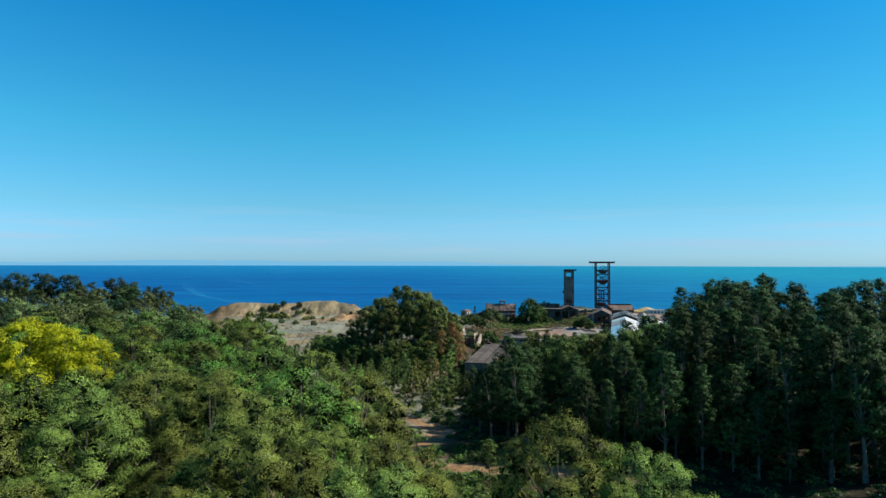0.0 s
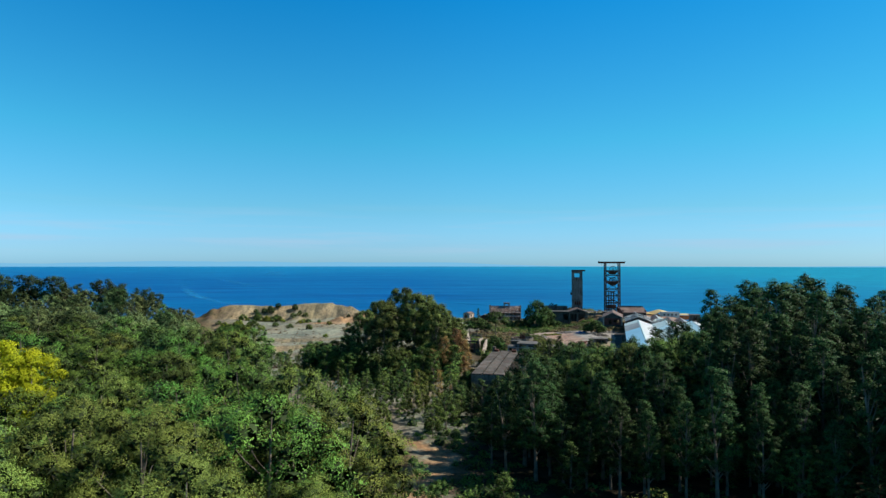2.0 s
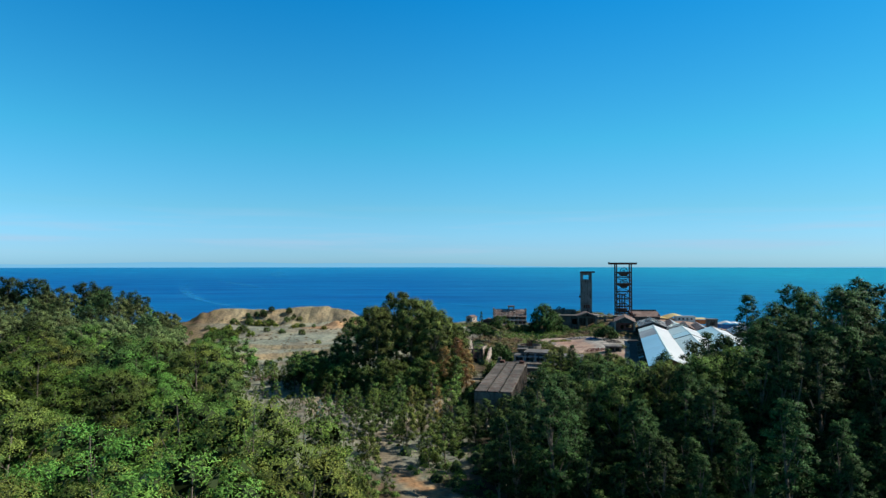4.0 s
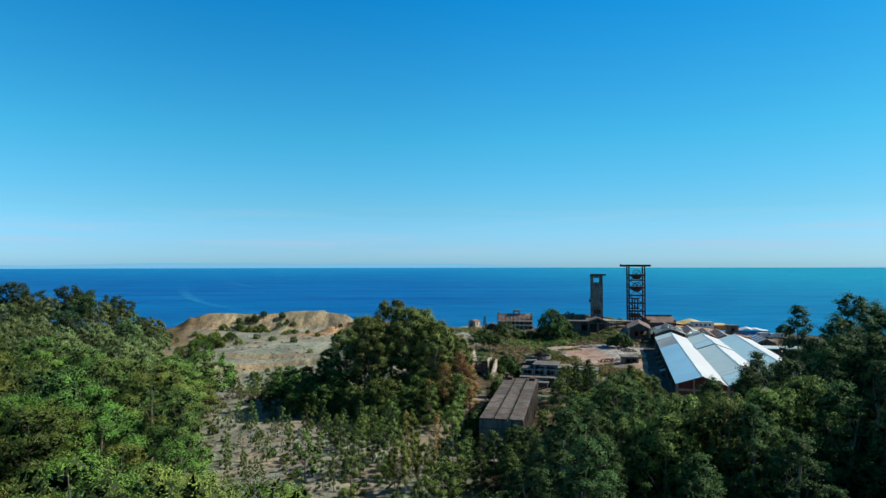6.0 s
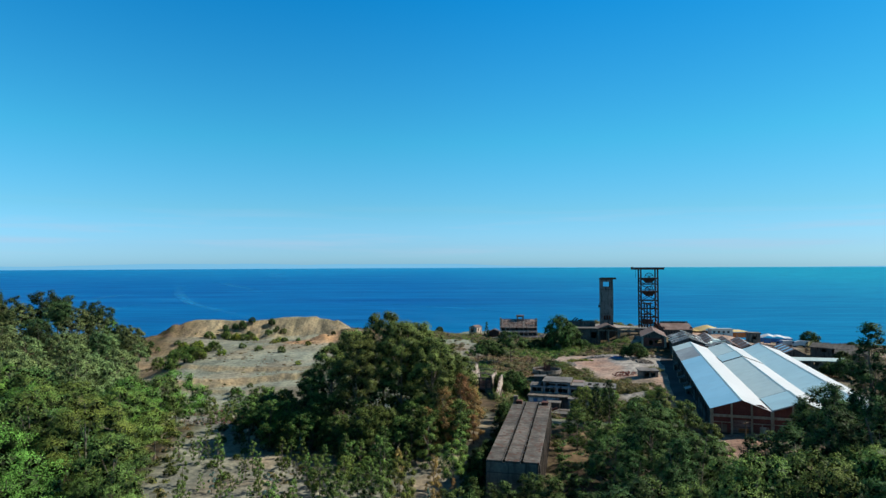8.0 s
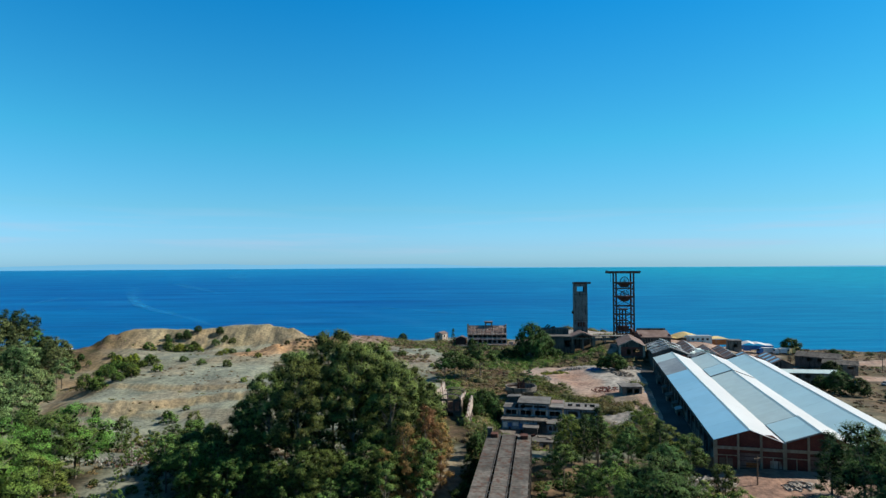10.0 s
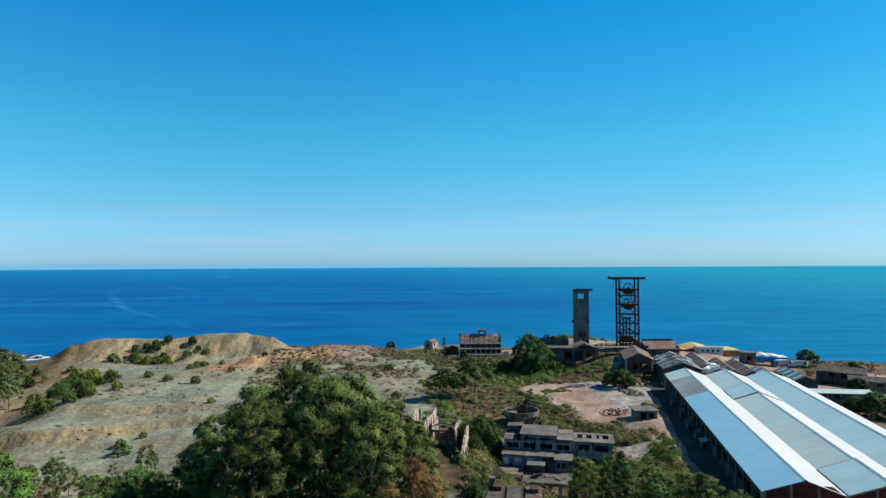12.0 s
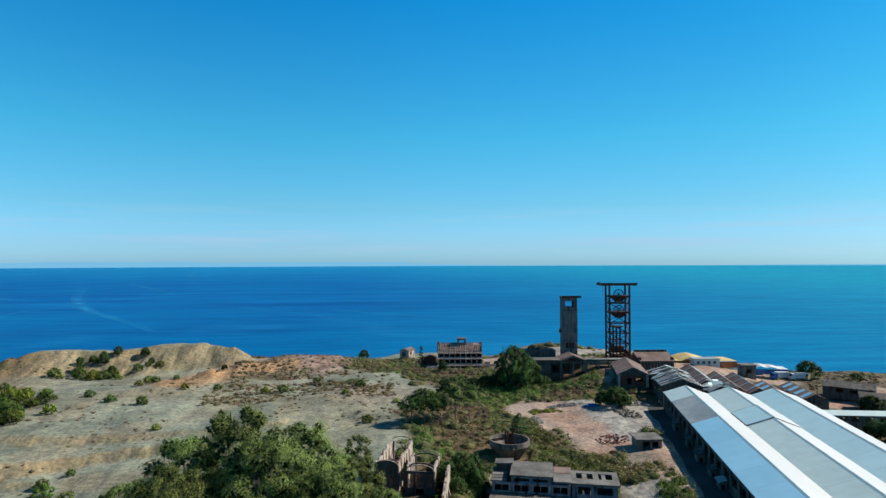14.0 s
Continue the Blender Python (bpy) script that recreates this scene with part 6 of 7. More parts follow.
# ---- pit head ----
def headframe():
    root = thing("headframe", "tall rust-red steel headframe with winding wheels", "mine tower", pose(112.4, 432.6, -3.3, 0, 0, -6))
    H = 36.0
    lx, ly = 4.6, 3.2
    for x in (-lx, lx):
        for y in (-ly, ly):
            part("column", Shape().box(x - 0.36, x + 0.36, y - 0.36, y + 0.36, -2.5, H - 1), STEEL_RUST, root)
    levels = [3.4, 8.2, 13.0, 17.6, 22.4, 26.8, 29.8]
    for z in levels:
        for y in (-ly, ly):
            part("girder", Shape().box(-lx, lx, y - 0.22, y + 0.22, z - 0.22, z + 0.22), STEEL_RUST, root)
        for x in (-lx, lx):
            part("girder", Shape().box(x - 0.22, x + 0.22, -ly, ly, z - 0.22, z + 0.22), STEEL_RUST, root)
    for a, b in zip([-1.0] + levels[:-1], levels[:-1] + [29.8]):
        for y in (-ly, ly):
            part("cross_brace", Shape().beam((-lx, y, a), (lx, y, b), 0.2), STEEL_RUST, root)
            part("cross_brace", Shape().beam((lx, y, a), (-lx, y, b), 0.2), STEEL_RUST, root)
        for x in (-lx, lx):
            part("cross_brace", Shape().beam((x, -ly, a), (x, ly, b), 0.25), STEEL_RUST, root)
    for z in (22.4, 29.8):
        part("platform", Shape().box(-lx - 0.4, lx + 0.4, -ly - 0.6, ly + 0.6, z + 0.3, z + 0.55), STEEL_RUST, root)
        part("wheel_bearing", Shape().prism([(-3.2, z - 0.3), (3.6, z - 0.3), (2.0, z - 2.4), (-1.0, z - 2.4)], -1.2, 1.2), STEEL_RUST, root)
        wheel = Shape()
        start = 0
        for r0, r1, dy in ((2.1, 2.4, 0.16),):
            n = 28
            ring = [(r * math.cos(2 * math.pi * i / n), y, r * math.sin(2 * math.pi * i / n)) for i in range(n) for r, y in ((r0, -dy), (r1, -dy), (r1, dy), (r0, dy))]
            wheel.add(ring, [(i * 4 + j, (i + 1) % n * 4 + j, (i + 1) % n * 4 + (j + 1) % 4, i * 4 + (j + 1) % 4) for i in range(n) for j in range(4)])
        w = part("winding_wheel", wheel, STEEL_RUST, root, "spoked winding wheel")
        w.location = (0.6, 0, z + 1.0)
        for k in range(6):
            a = math.pi * k / 6
            part("spoke", Shape().beam((-2.15 * math.cos(a), 0, -2.15 * math.sin(a)), (2.15 * math.cos(a), 0, 2.15 * math.sin(a)), 0.12), STEEL_RUST, w)
    part("top_platform", Shape().box(-8.6, 7.8, -ly - 1.4, ly + 1.4, H - 1.0, H - 0.2), STEEL_RUST, root, "overhanging crane platform")
    part("top_rail", Shape().box(-9.0, 8.2, -ly - 1.4, -ly - 1.3, H - 0.2, H + 0.25).box(-9.0, -8.6, -2, 2, H - 0.2, H + 0.5), STEEL_RUST, root)
    part("hanging_chain", Shape().box(-7.05, -6.95, -1.05, -0.95, H - 5.5, H - 1.0), STEEL_RUST, root)
    for x in (-2.4, -0.9, 0.8):
        part("cage_guide", Shape().box(x - 0.3, x + 0.3, -1.2, -0.6, -2.0, 16.0), STEEL_RUST, root)
    for z in (9.6, 15.6):
        part("cage_deck", Shape().box(-3.4, 1.8, -1.8, 1.6, z, z + 0.55), STEEL_RUST, root)
    for z in (3.0, 7.5):
        part("lower_bunker", Shape().box(-3.6, 2.2, -2.2, 2.2, z - 3.2, z - 0.6), STEEL_RUST, root)
    part("chute", Shape().beam((3.0, -1.0, 5.5), (6.6, -3.4, -0.5), 1.3), STEEL_RUST, root)
    return root


def concrete_tower():
    root = thing("winding_tower", "weathered concrete winding tower with open top and steel cap", "mine tower", pose(87.8, 429.4, -3.2, 0, 0, -8))
    w, d, H = 3.35, 3.2, 30.6
    holes = [(-2.0, 2.0, 25.4, 28.2), (-1.9, -0.7, 6.8, 9.6), (-0.4, 0.7, 6.8, 9.6), (1.0, 2.0, 6.8, 9.6), (-1.6, 1.6, -1.5, 2.6)]
    face = part("front_wall", wall_with_holes(Shape(), -w, w, -3, H - 1.0, -d, -d + 0.5, holes), TOWER, root)
    part("back_wall", wall_with_holes(Shape(), -w, w, -3, H - 1.0, d - 0.5, d, [(-2.0, 2.0, 25.4, 28.2)]), TOWER, root)
    part("side_wall", Shape().box(-w, -w + 0.5, -d + 0.5, d - 0.5, -3, H - 1.0), TOWER, root)
    part("side_wall", Shape().box(w - 0.5, w, -d + 0.5, d - 0.5, -3, H - 1.0), TOWER, root)
    for z in (10.2, 23.8):
        part("ledge", Shape().box(-w - 0.12, w + 0.12, -d - 0.12, -d, z, z + 0.3), CONCRETE_DARK, face)
    part("floor_slab", Shape().box(-w + 0.5, w - 0.5, -d + 0.5, d - 0.5, 24.4, 24.8), CONCRETE_DARK, root)
    part("cap", Shape().box(-w - 0.2, w + 1.8, -d - 0.4, d + 0.4, H - 1.0, H - 0.4).box(-w - 0.2, w + 1.8, -d - 0.4, -d - 0.3, H - 0.4, H), STEEL_RUST, root, "overhanging rusty steel cap")
    for x in (-w, w - 0.4):
        part("corner_pilaster", Shape().box(x - 0.1, x + 0.5, -d - 0.1, -d, 9.8, 25.2), TOWER, face)
    part("bracket_hoist", Shape().box(-w - 1.0, -w, -0.8, 0.8, 13.8, 15.0).beam((-w - 0.8, 0, 15), (-w, 0, 17), 0.2), STEEL_RUST, root)
    for x in (-1.3, 0.15, 1.5):
        part("hanging_gear", Shape().box(x - 0.35, x + 0.35, -d + 0.7, -d + 1.2, 7.4, 9.4), STEEL_RUST, root)
    return root


headframe()
concrete_tower()


def frame_hall():
    """Open gabled concrete frame below the winding tower, with a covered conveyor beside it."""
    root = thing("frame_hall", "open gabled concrete frame hall at the foot of the tower", "ruin", pose(79.6, 414.5, -4.6, 0, 0, -6))
    for y in (0, 5, 10):
        for x in (0, 5.2, 10.4):
            part("post", Shape().box(x - 0.3, x + 0.3, y - 0.3, y + 0.3, -2, 4.4), CONCRETE, root)
        part("gable_beam", Shape().beam((-0.6, y, 4.3), (5.2, y, 6.6), 0.6).beam((5.2, y, 6.6), (11, y, 4.3), 0.6), CONCRETE, root)
        part("tie_beam", Shape().box(0.3, 10.1, y - 0.2, y + 0.2, 3.7, 4.2), CONCRETE, root)
    part("roof", Shape().slope(-0.8, 5.2, 0.4, 10.6, 4.6, 7.0, 0.15).slope(11.2, 5.2, 0.4, 10.6, 4.6, 7.0, 0.15), ROOF_RUST, root)
    part("inner_wall", Shape().box(0.3, 10.1, 9.6, 9.9, -2, 4.2).box(2, 6, 6, 6.3, -2, 3), CONCRETE_DARK, root)
    con = thing("conveyor_gallery", "low covered conveyor gallery on concrete posts", "gallery", pose(90.3, 413.4, -4.6, 0, 0, -4))
    part("deck", Shape().box(0, 17, 0, 4.5, 3.0, 3.4), CONCRETE, con)
    part("roof", Shape().slope(-0.4, 3.0, 0, 1, 5.0, 5.5, 0.15).box(0, 17, 0, 4.5, 5.0, 5.2), ROOF_SLAB, con)
    part("parapet", Shape().box(0, 17, 0, 0.2, 3.4, 4.1), CONCRETE, con)
    for x in (0.4, 5.6, 11, 16.4):
        for y in (0.3, 4.2):
            part("post", Shape().box(x - 0.25, x + 0.25, y - 0.25, y + 0.25, -2, 5.0), CONCRETE, con)
    eng = thing("engine_house", "flat-roofed engine house of dark concrete", "building", pose(66.5, 417, -5.2, 0, 0, -6))
    part("wall", wall_with_holes(Shape(), 0, 14.5, -3, 5.2, 0, 0.4, [(1.5, 3.5, 2, 4), (9.5, 12.5, 0, 3.6)]), CONCRETE_DARK, eng)
    part("wall", Shape().box(0, 0.4, 0.4, 9, -3, 5.2).box(14.1, 14.5, 0.4, 9, -3, 5.2).box(0.4, 14.1, 8.6, 9, -3, 5.2), CONCRETE_DARK, eng)
    part("roof", Shape().box(-0.4, 14.9, -0.4, 9.4, 5.2, 5.6), ROOF_SLAB, eng)
    part("upper_block", Shape().box(-1.5, 13, 10, 17, -3, 8.2), CONCRETE_DARK, eng)
    for a, b, w in (((1, 14, 8.2), (3, 14, 10.2), 0.5), ((2.4, 13.4, 8.2), (4, 14.4, 9.6), 0.6), ((4, 14, 8.2), (6.6, 14, 9.0), 0.8)):
        part("scrap_beam", Shape().beam(a, b, w), STEEL_RUST, eng)


frame_hall()


def mansion():
    root = thing("ruined_mansion", "gutted three-storey mansion with bare red rafters and pale frame walls", "ruin", pose(32.6, 481, -14.9, 0, 0, -6) @ Matrix.Diagonal((1.13, 1.05, 1.02, 1)))
    W, D = 21.0, 13.0
    for s, (z0, z1) in enumerate([(-1.5, 3.6), (3.6, 6.6), (6.6, 9.2)]):
        holes = [(0.8 + 2.55 * k, 2.8 + 2.55 * k, z0 + (2.0 if s == 0 else 0.5), z1 - 0.4) for k in range(8)]
        y0 = -4.5 if s == 0 else (-2.0 if s == 1 else 0.0)
        face = part("storey_wall", wall_with_holes(Shape(), 0, W, z0, z1, y0, y0 + 0.35, holes), MANSION_WALL, root)
        for x in (0, W - 0.35):
            part("end_wall", Shape().box(x, x + 0.35, y0 + 0.35, D - 0.35, z0, z1), RUIN_PLASTER, root)
        part("back_wall", Shape().box(0, W, D - 0.35, D, z0, z1), RUIN_PLASTER, root)
        part("floor_slab", Shape().box(0.35, W - 0.35, y0 + 0.35, D - 0.35, z1 - 0.3, z1 - 0.02), ROOF_RUST, root)
        part("string_course", Shape().box(-0.3, W + 0.3, y0 - 0.3, y0, z1 - 0.3, z1), MANSION_WALL, face, "pale string course")
        for k in range(9):
            part("pillar", Shape().box(0.3 + 2.55 * k, 0.65 + 2.55 * k, y0 - 0.16, y0, z0, z1 - 0.3), MANSION_WALL, face)
    for k in range(26):
        x = 0.5 + k * (W - 1) / 25
        part("rafter", Shape().beam((x, -0.8, 9.0), (x, D * 0.5, 13.4), 0.34), MANSION_WALL if k % 3 else RUIN_PLASTER, root)
    for k in range(6):
        part("purlin", Shape().box(0.3, W - 0.3, 0.2 + 1.1 * k, 0.5 + 1.1 * k, 9.75 + 0.66 * k, 10.0 + 0.66 * k), ROOF_RUST, root)
    for k, (x, y) in enumerate([(1.5, 1.2), (6.0, 3.6), (14.5, 2.0), (17.0, 4.4), (10.0, 0.4)]):
        part("roof_patch", Shape().box(0, 2.6, 0, 2.2, 0, 0.1), RUIN_PLASTER if k % 2 else ROOF_RUST, root).matrix_basis = pose(x, y, 9.75 + 0.603 * y, 31, 0, 0)
    part("back_slope", Shape().prism([(D * 0.5, 13.2), (D, 9.2), (D, 9.0), (D * 0.5, 13.0)], 0.3, W - 0.3), ROOF_RUST, root).matrix_basis = Matrix(((0, 1, 0, 0), (1, 0, 0, 0), (0, 0, 1, 0), (0, 0, 0, 1)))
    part("ridge", Shape().box(0.2, W - 0.2, D * 0.5 - 0.2, D * 0.5 + 0.2, 13.3, 13.7), ROOF_RUST, root)
    part("lantern_wall", wall_with_holes(Shape(), 9.5, 13.5, 12.6, 15.7, 5.0, 5.3, [(10.3, 12.7, 13.9, 15.1)]), ROOF_RUST, root)
    for x in (9.5, 13.2):
        part("lantern_side", Shape().box(x, x + 0.3, 5.3, 8, 12.6, 15.7), ROOF_RUST, root)
    part("lantern_roof", Shape().box(9.2, 13.8, 4.7, 8.3, 15.7, 16.2), ROOF_RUST, root)
    for k, (x0, x1, y, top) in enumerate([(-3, 12, -8.5, 2.6), (10, 26, -6.5, 1.4), (-5, 3, -6.0, 3.4), (20, 29, -3.5, 3.8)]):
        part("terrace_wall", wall_with_holes(Shape(), x0, x1, -3, top, y, y + 0.4, [(x0 + 1.2 + 2.4 * j, x0 + 2.4 + 2.4 * j, top - 1.9, top - 0.5) for j in range(int((x1 - x0 - 2) / 2.4))]), MANSION_WALL, root, "ruined arcade of the lower terrace")
        part("terrace_floor", Shape().box(x0, x1, y + 0.4, -4.6 if y < -5 else -0.5, top - 1.0, top - 0.8) if y < -5 else Shape().box(x0, x1, y + 0.4, 0, top - 0.9, top - 0.7), ROOF_RUST, root)
    for x, y, h in ((0.2, 6.0, 14.6), (20.8, 7.0, 14.2), (20.4, 1.0, 13.0)):
        part("chimney", Shape().box(x - 0.5, x + 0.5, y - 0.5, y + 0.5, 9, h), PALE_PLASTER, root)
    for x, h in ((22.0, 5.0), (25.0, 3.6), (28.0, 2.6)):
        part("garden_wall", Shape().box(x, x + 2.6, -2.0, -1.6, -2.5, h), PALE_PLASTER, root)
        part("garden_wall", Shape().box(x + 2.2, x + 2.6, -1.6, 6, -2.5, h - 0.8), PALE_PLASTER, root)
    part("garden_wall", Shape().box(-2.5, 0, -3.2, -2.8, -2.5, 2.2), PALE_PLASTER, root)
    part("garden_wall", Shape().box(21, 30, 6, 6.4, -2.5, 2.8), PALE_PLASTER, root)


mansion()
gabled_shed("cottage", "small pale cottage ruin at the cliff top", 14.0, 521, -13.6, -30, 6, 8, 4.0, 5.2, ROOF_RUST, PALE_PLASTER, front_holes=[(2, 3.5, 0.5, 2.6)])
gabled_shed("brick_hut", "low red brick hut at the cliff top", 26.0, 492, -13.0, -12, 6.5, 6.5, 3.4, 4.8, ROOF_RUST, BRICK_RED)


# ---- camp at the cliff ----
def canopy(name, label, x, y, z, turn, w, d, peaks, low, high, m, skirt):
    """A stretched canvas with raised peaks, held up along its rim, with hanging side cloths."""
    root = thing(name, label, "tent", pose(x, y, z, 0, 0, turn))
    nx, ny = 29, 13
    u, v = np.meshgrid(np.linspace(0, 1, nx), np.linspace(0, 1, ny))
    hgt = low + 0 * u
    for px, ph in peaks:
        hgt = np.maximum(hgt, low + (high * ph - low) * np.clip(1 - np.abs(u - px) * 3.2 - np.abs(v - 0.5) * 0.9, 0, 1) ** 0.8)
    s = Shape()
    pts = np.stack([u * w, v * d, hgt], -1).reshape(-1, 3)
    under = pts - np.array([0, 0, 0.06])
    q = [(j * nx + i, j * nx + i + 1, (j + 1) * nx + i + 1, (j + 1) * nx + i) for j in range(ny - 1) for i in range(nx - 1)]
    s.add(pts.tolist(), q)
    s.add(under.tolist(), [f[::-1] for f in q])
    part("canvas", s, m, root)
    for k in range(6):
        part("tent_pole", Shape().box(k * w / 5 - 0.06, k * w / 5 + 0.06, -0.06, 0.06, -1.5, low), TIMBER, root)
        if k < 5:
            part("side_cloth", Shape().box(k * w / 5 + 0.1, (k + 1) * w / 5 - 0.1, 0.05, 0.1, 0.1 - 0.6 * (k % 2), low - 0.2), skirt, root)


canopy("canvas_shelter", "wide yellow canvas shelter with drooping edges", 128.0, 419, -5.2, -3, 34, 13, ((0.38, 1.0), (0.1, 0.7), (0.85, 0.5)), 3.0, 6.4, CANVAS_YELLOW, ORANGE_TARP)
canopy("white_tent", "long white domed tent beside the yard", 162.0, 411, -6.6, -18, 17, 8, ((0.35, 1.0), (0.6, 0.9)), 2.4, 4.2, CANVAS_WHITE, BLUE_TARP)


def site_office():
    root = thing("site_office", "two-storey pale grey site office with small windows", "building", pose(138.5, 411.5, -4.8, 0, 0, -5))
    holes = [(1.0 + 2.4 * k, 2.2 + 2.4 * k, 2.9, 4.0) for k in range(4)] + [(6.5, 7.8, 0.0, 2.0)]
    part("front_wall", wall_with_holes(Shape(), 0, 11, -1, 4.8, 0, 0.2, holes), SHEET_GREY, root)
    part("body_wall", Shape().box(0, 0.2, 0.2, 5, -1, 4.8).box(10.8, 11, 0.2, 5, -1, 4.8).box(0.2, 10.8, 4.8, 5, -1, 4.8), SHEET_GREY, root)
    part("roof", Shape().box(-0.3, 11.3, -0.3, 5.3, 4.8, 5.05), SHEET_OLD, root)
    part("stair", Shape().beam((3.0, -0.6, -0.3), (6.2, -0.6, 2.4), 0.35), STEEL_RUST, root)
    for h in holes[:4]:
        part("window", Shape().box(h[0], h[1], 0.1, 0.14, h[2], h[3]), GLASS, root)
    kiosk = thing("brick_kiosk", "square flat-roofed concrete block house", "building", pose(150.5, 396, -5.4, 0, 0, -12))
    part("wall", wall_with_holes(Shape(), 0, 5.5, -1, 5.0, 0, 0.3, [(1.8, 3.4, 2.0, 3.6)]).box(0, 0.3, 0.3, 5, -1, 5).box(5.2, 5.5, 0.3, 5, -1, 5).box(0.3, 5.2, 4.7, 5, -1, 5), CONCRETE, kiosk)
    part("roof", Shape().box(-0.4, 5.9, -0.4, 5.4, 5.0, 5.35), ROOF_SLAB, kiosk)


site_office()


def lorry(x, y, turn, paint, label):
    z = gz(x, y)
    root = thing("lorry", label, "lorry", pose(x, y, z, 0, 0, turn), "parked lorries")
    part("cab", Shape().prism([(0, 0.7), (2.0, 0.7), (2.0, 2.9), (0.5, 2.9), (0, 1.9)], 0, 2.3), paint, root)
    part("windscreen", Shape().prism([(-0.02, 1.9), (0.48, 2.75), (0.44, 2.78), (-0.06, 1.93)], 0.2, 2.1), GLASS, root)
    part("cargo_box", Shape().box(2.2, 7.6, -0.05, 2.35, 1.0, 3.3), CANVAS_WHITE if paint is not CANVAS_YELLOW else CANVAS_YELLOW, root)
    part("chassis", Shape().box(0.1, 7.5, 0.3, 2.0, 0.55, 0.75), DARK_VOID, root)
    for wx in (1.0, 5.4, 6.6):
        for wy in (0.05, 2.0):
            w = part("wheel", Shape().lathe([(0.0, -0.15), (0.5, -0.15), (0.5, 0.15), (0.0, 0.15)], 14), DARK_VOID, root)
            w.matrix_basis = pose(wx, wy + 0.1, 0.5, 90, 0, 0)
            part("rim", Shape().lathe([(0.0, -0.17), (0.26, -0.17), (0.26, 0.17), (0.0, 0.17)], 12), SHEET_OLD, w)


for x, y, turn, paint, lab in [(170, 404, 5, BLUE_TARP, "parked lorry with a blue cab and white box"), (176, 401, -8, CANVAS_WHITE, "parked white box lorry"), (182, 399, 20, CANVAS_YELLOW, "parked yellow works lorry")]:
    lorry(x, y, turn, paint, lab)


def parked_car(x, y, turn, paint, label):
    root = thing("car", label, "car", pose(x, y, gz(x, y), 0, 0, turn), "parked cars")
    part("body", Shape().prism([(0, 0.35), (4.2, 0.35), (4.25, 0.75), (3.2, 0.9), (0.9, 0.9), (0.05, 0.8)], 0, 1.7), paint, root)
    cabin = part("cabin", Shape().prism([(0.8, 0.9), (3.3, 0.9), (2.7, 1.42), (1.2, 1.42)], 0.1, 1.6), GLASS, root, "dark glazed cabin")
    part("roof", Shape().prism([(1.2, 1.42), (2.7, 1.42), (2.6, 1.48), (1.3, 1.48)], 0.12, 1.58), paint, cabin)
    for wx in (0.8, 3.3):
        for wy in (0.05, 1.55):
            w = part("wheel", Shape().lathe([(0.0, -0.1), (0.32, -0.1), (0.32, 0.1), (0.0, 0.1)], 14), DARK_VOID, root)
            w.matrix_basis = pose(wx, wy + 0.05, 0.32, 90, 0, 0)
            part("rim", Shape().lathe([(0.0, -0.12), (0.17, -0.12), (0.17, 0.12), (0.0, 0.12)], 10), SHEET_OLD, w)


for x, y, turn, paint, lab in [(64, 478, 70, DARK_VOID, "dark parked car on the cliff-top yard"), (68, 481, 80, SHEET_OLD, "grey parked car on the cliff-top yard"), (73, 484, 75, DARK_VOID, "dark parked car on the cliff-top yard"),
                               (66, 470, 15, CANVAS_WHITE, "white parked car on the cliff-top yard"),
                               (167, 334, 25, CANVAS_WHITE, "white parked car beside the coast road"), (175, 331, 20, SHEET_OLD, "grey parked car beside the coast road"), (184, 329, 15, CANVAS_WHITE, "white parked car beside the coast road")]:
    parked_car(x, y, turn, paint, lab)

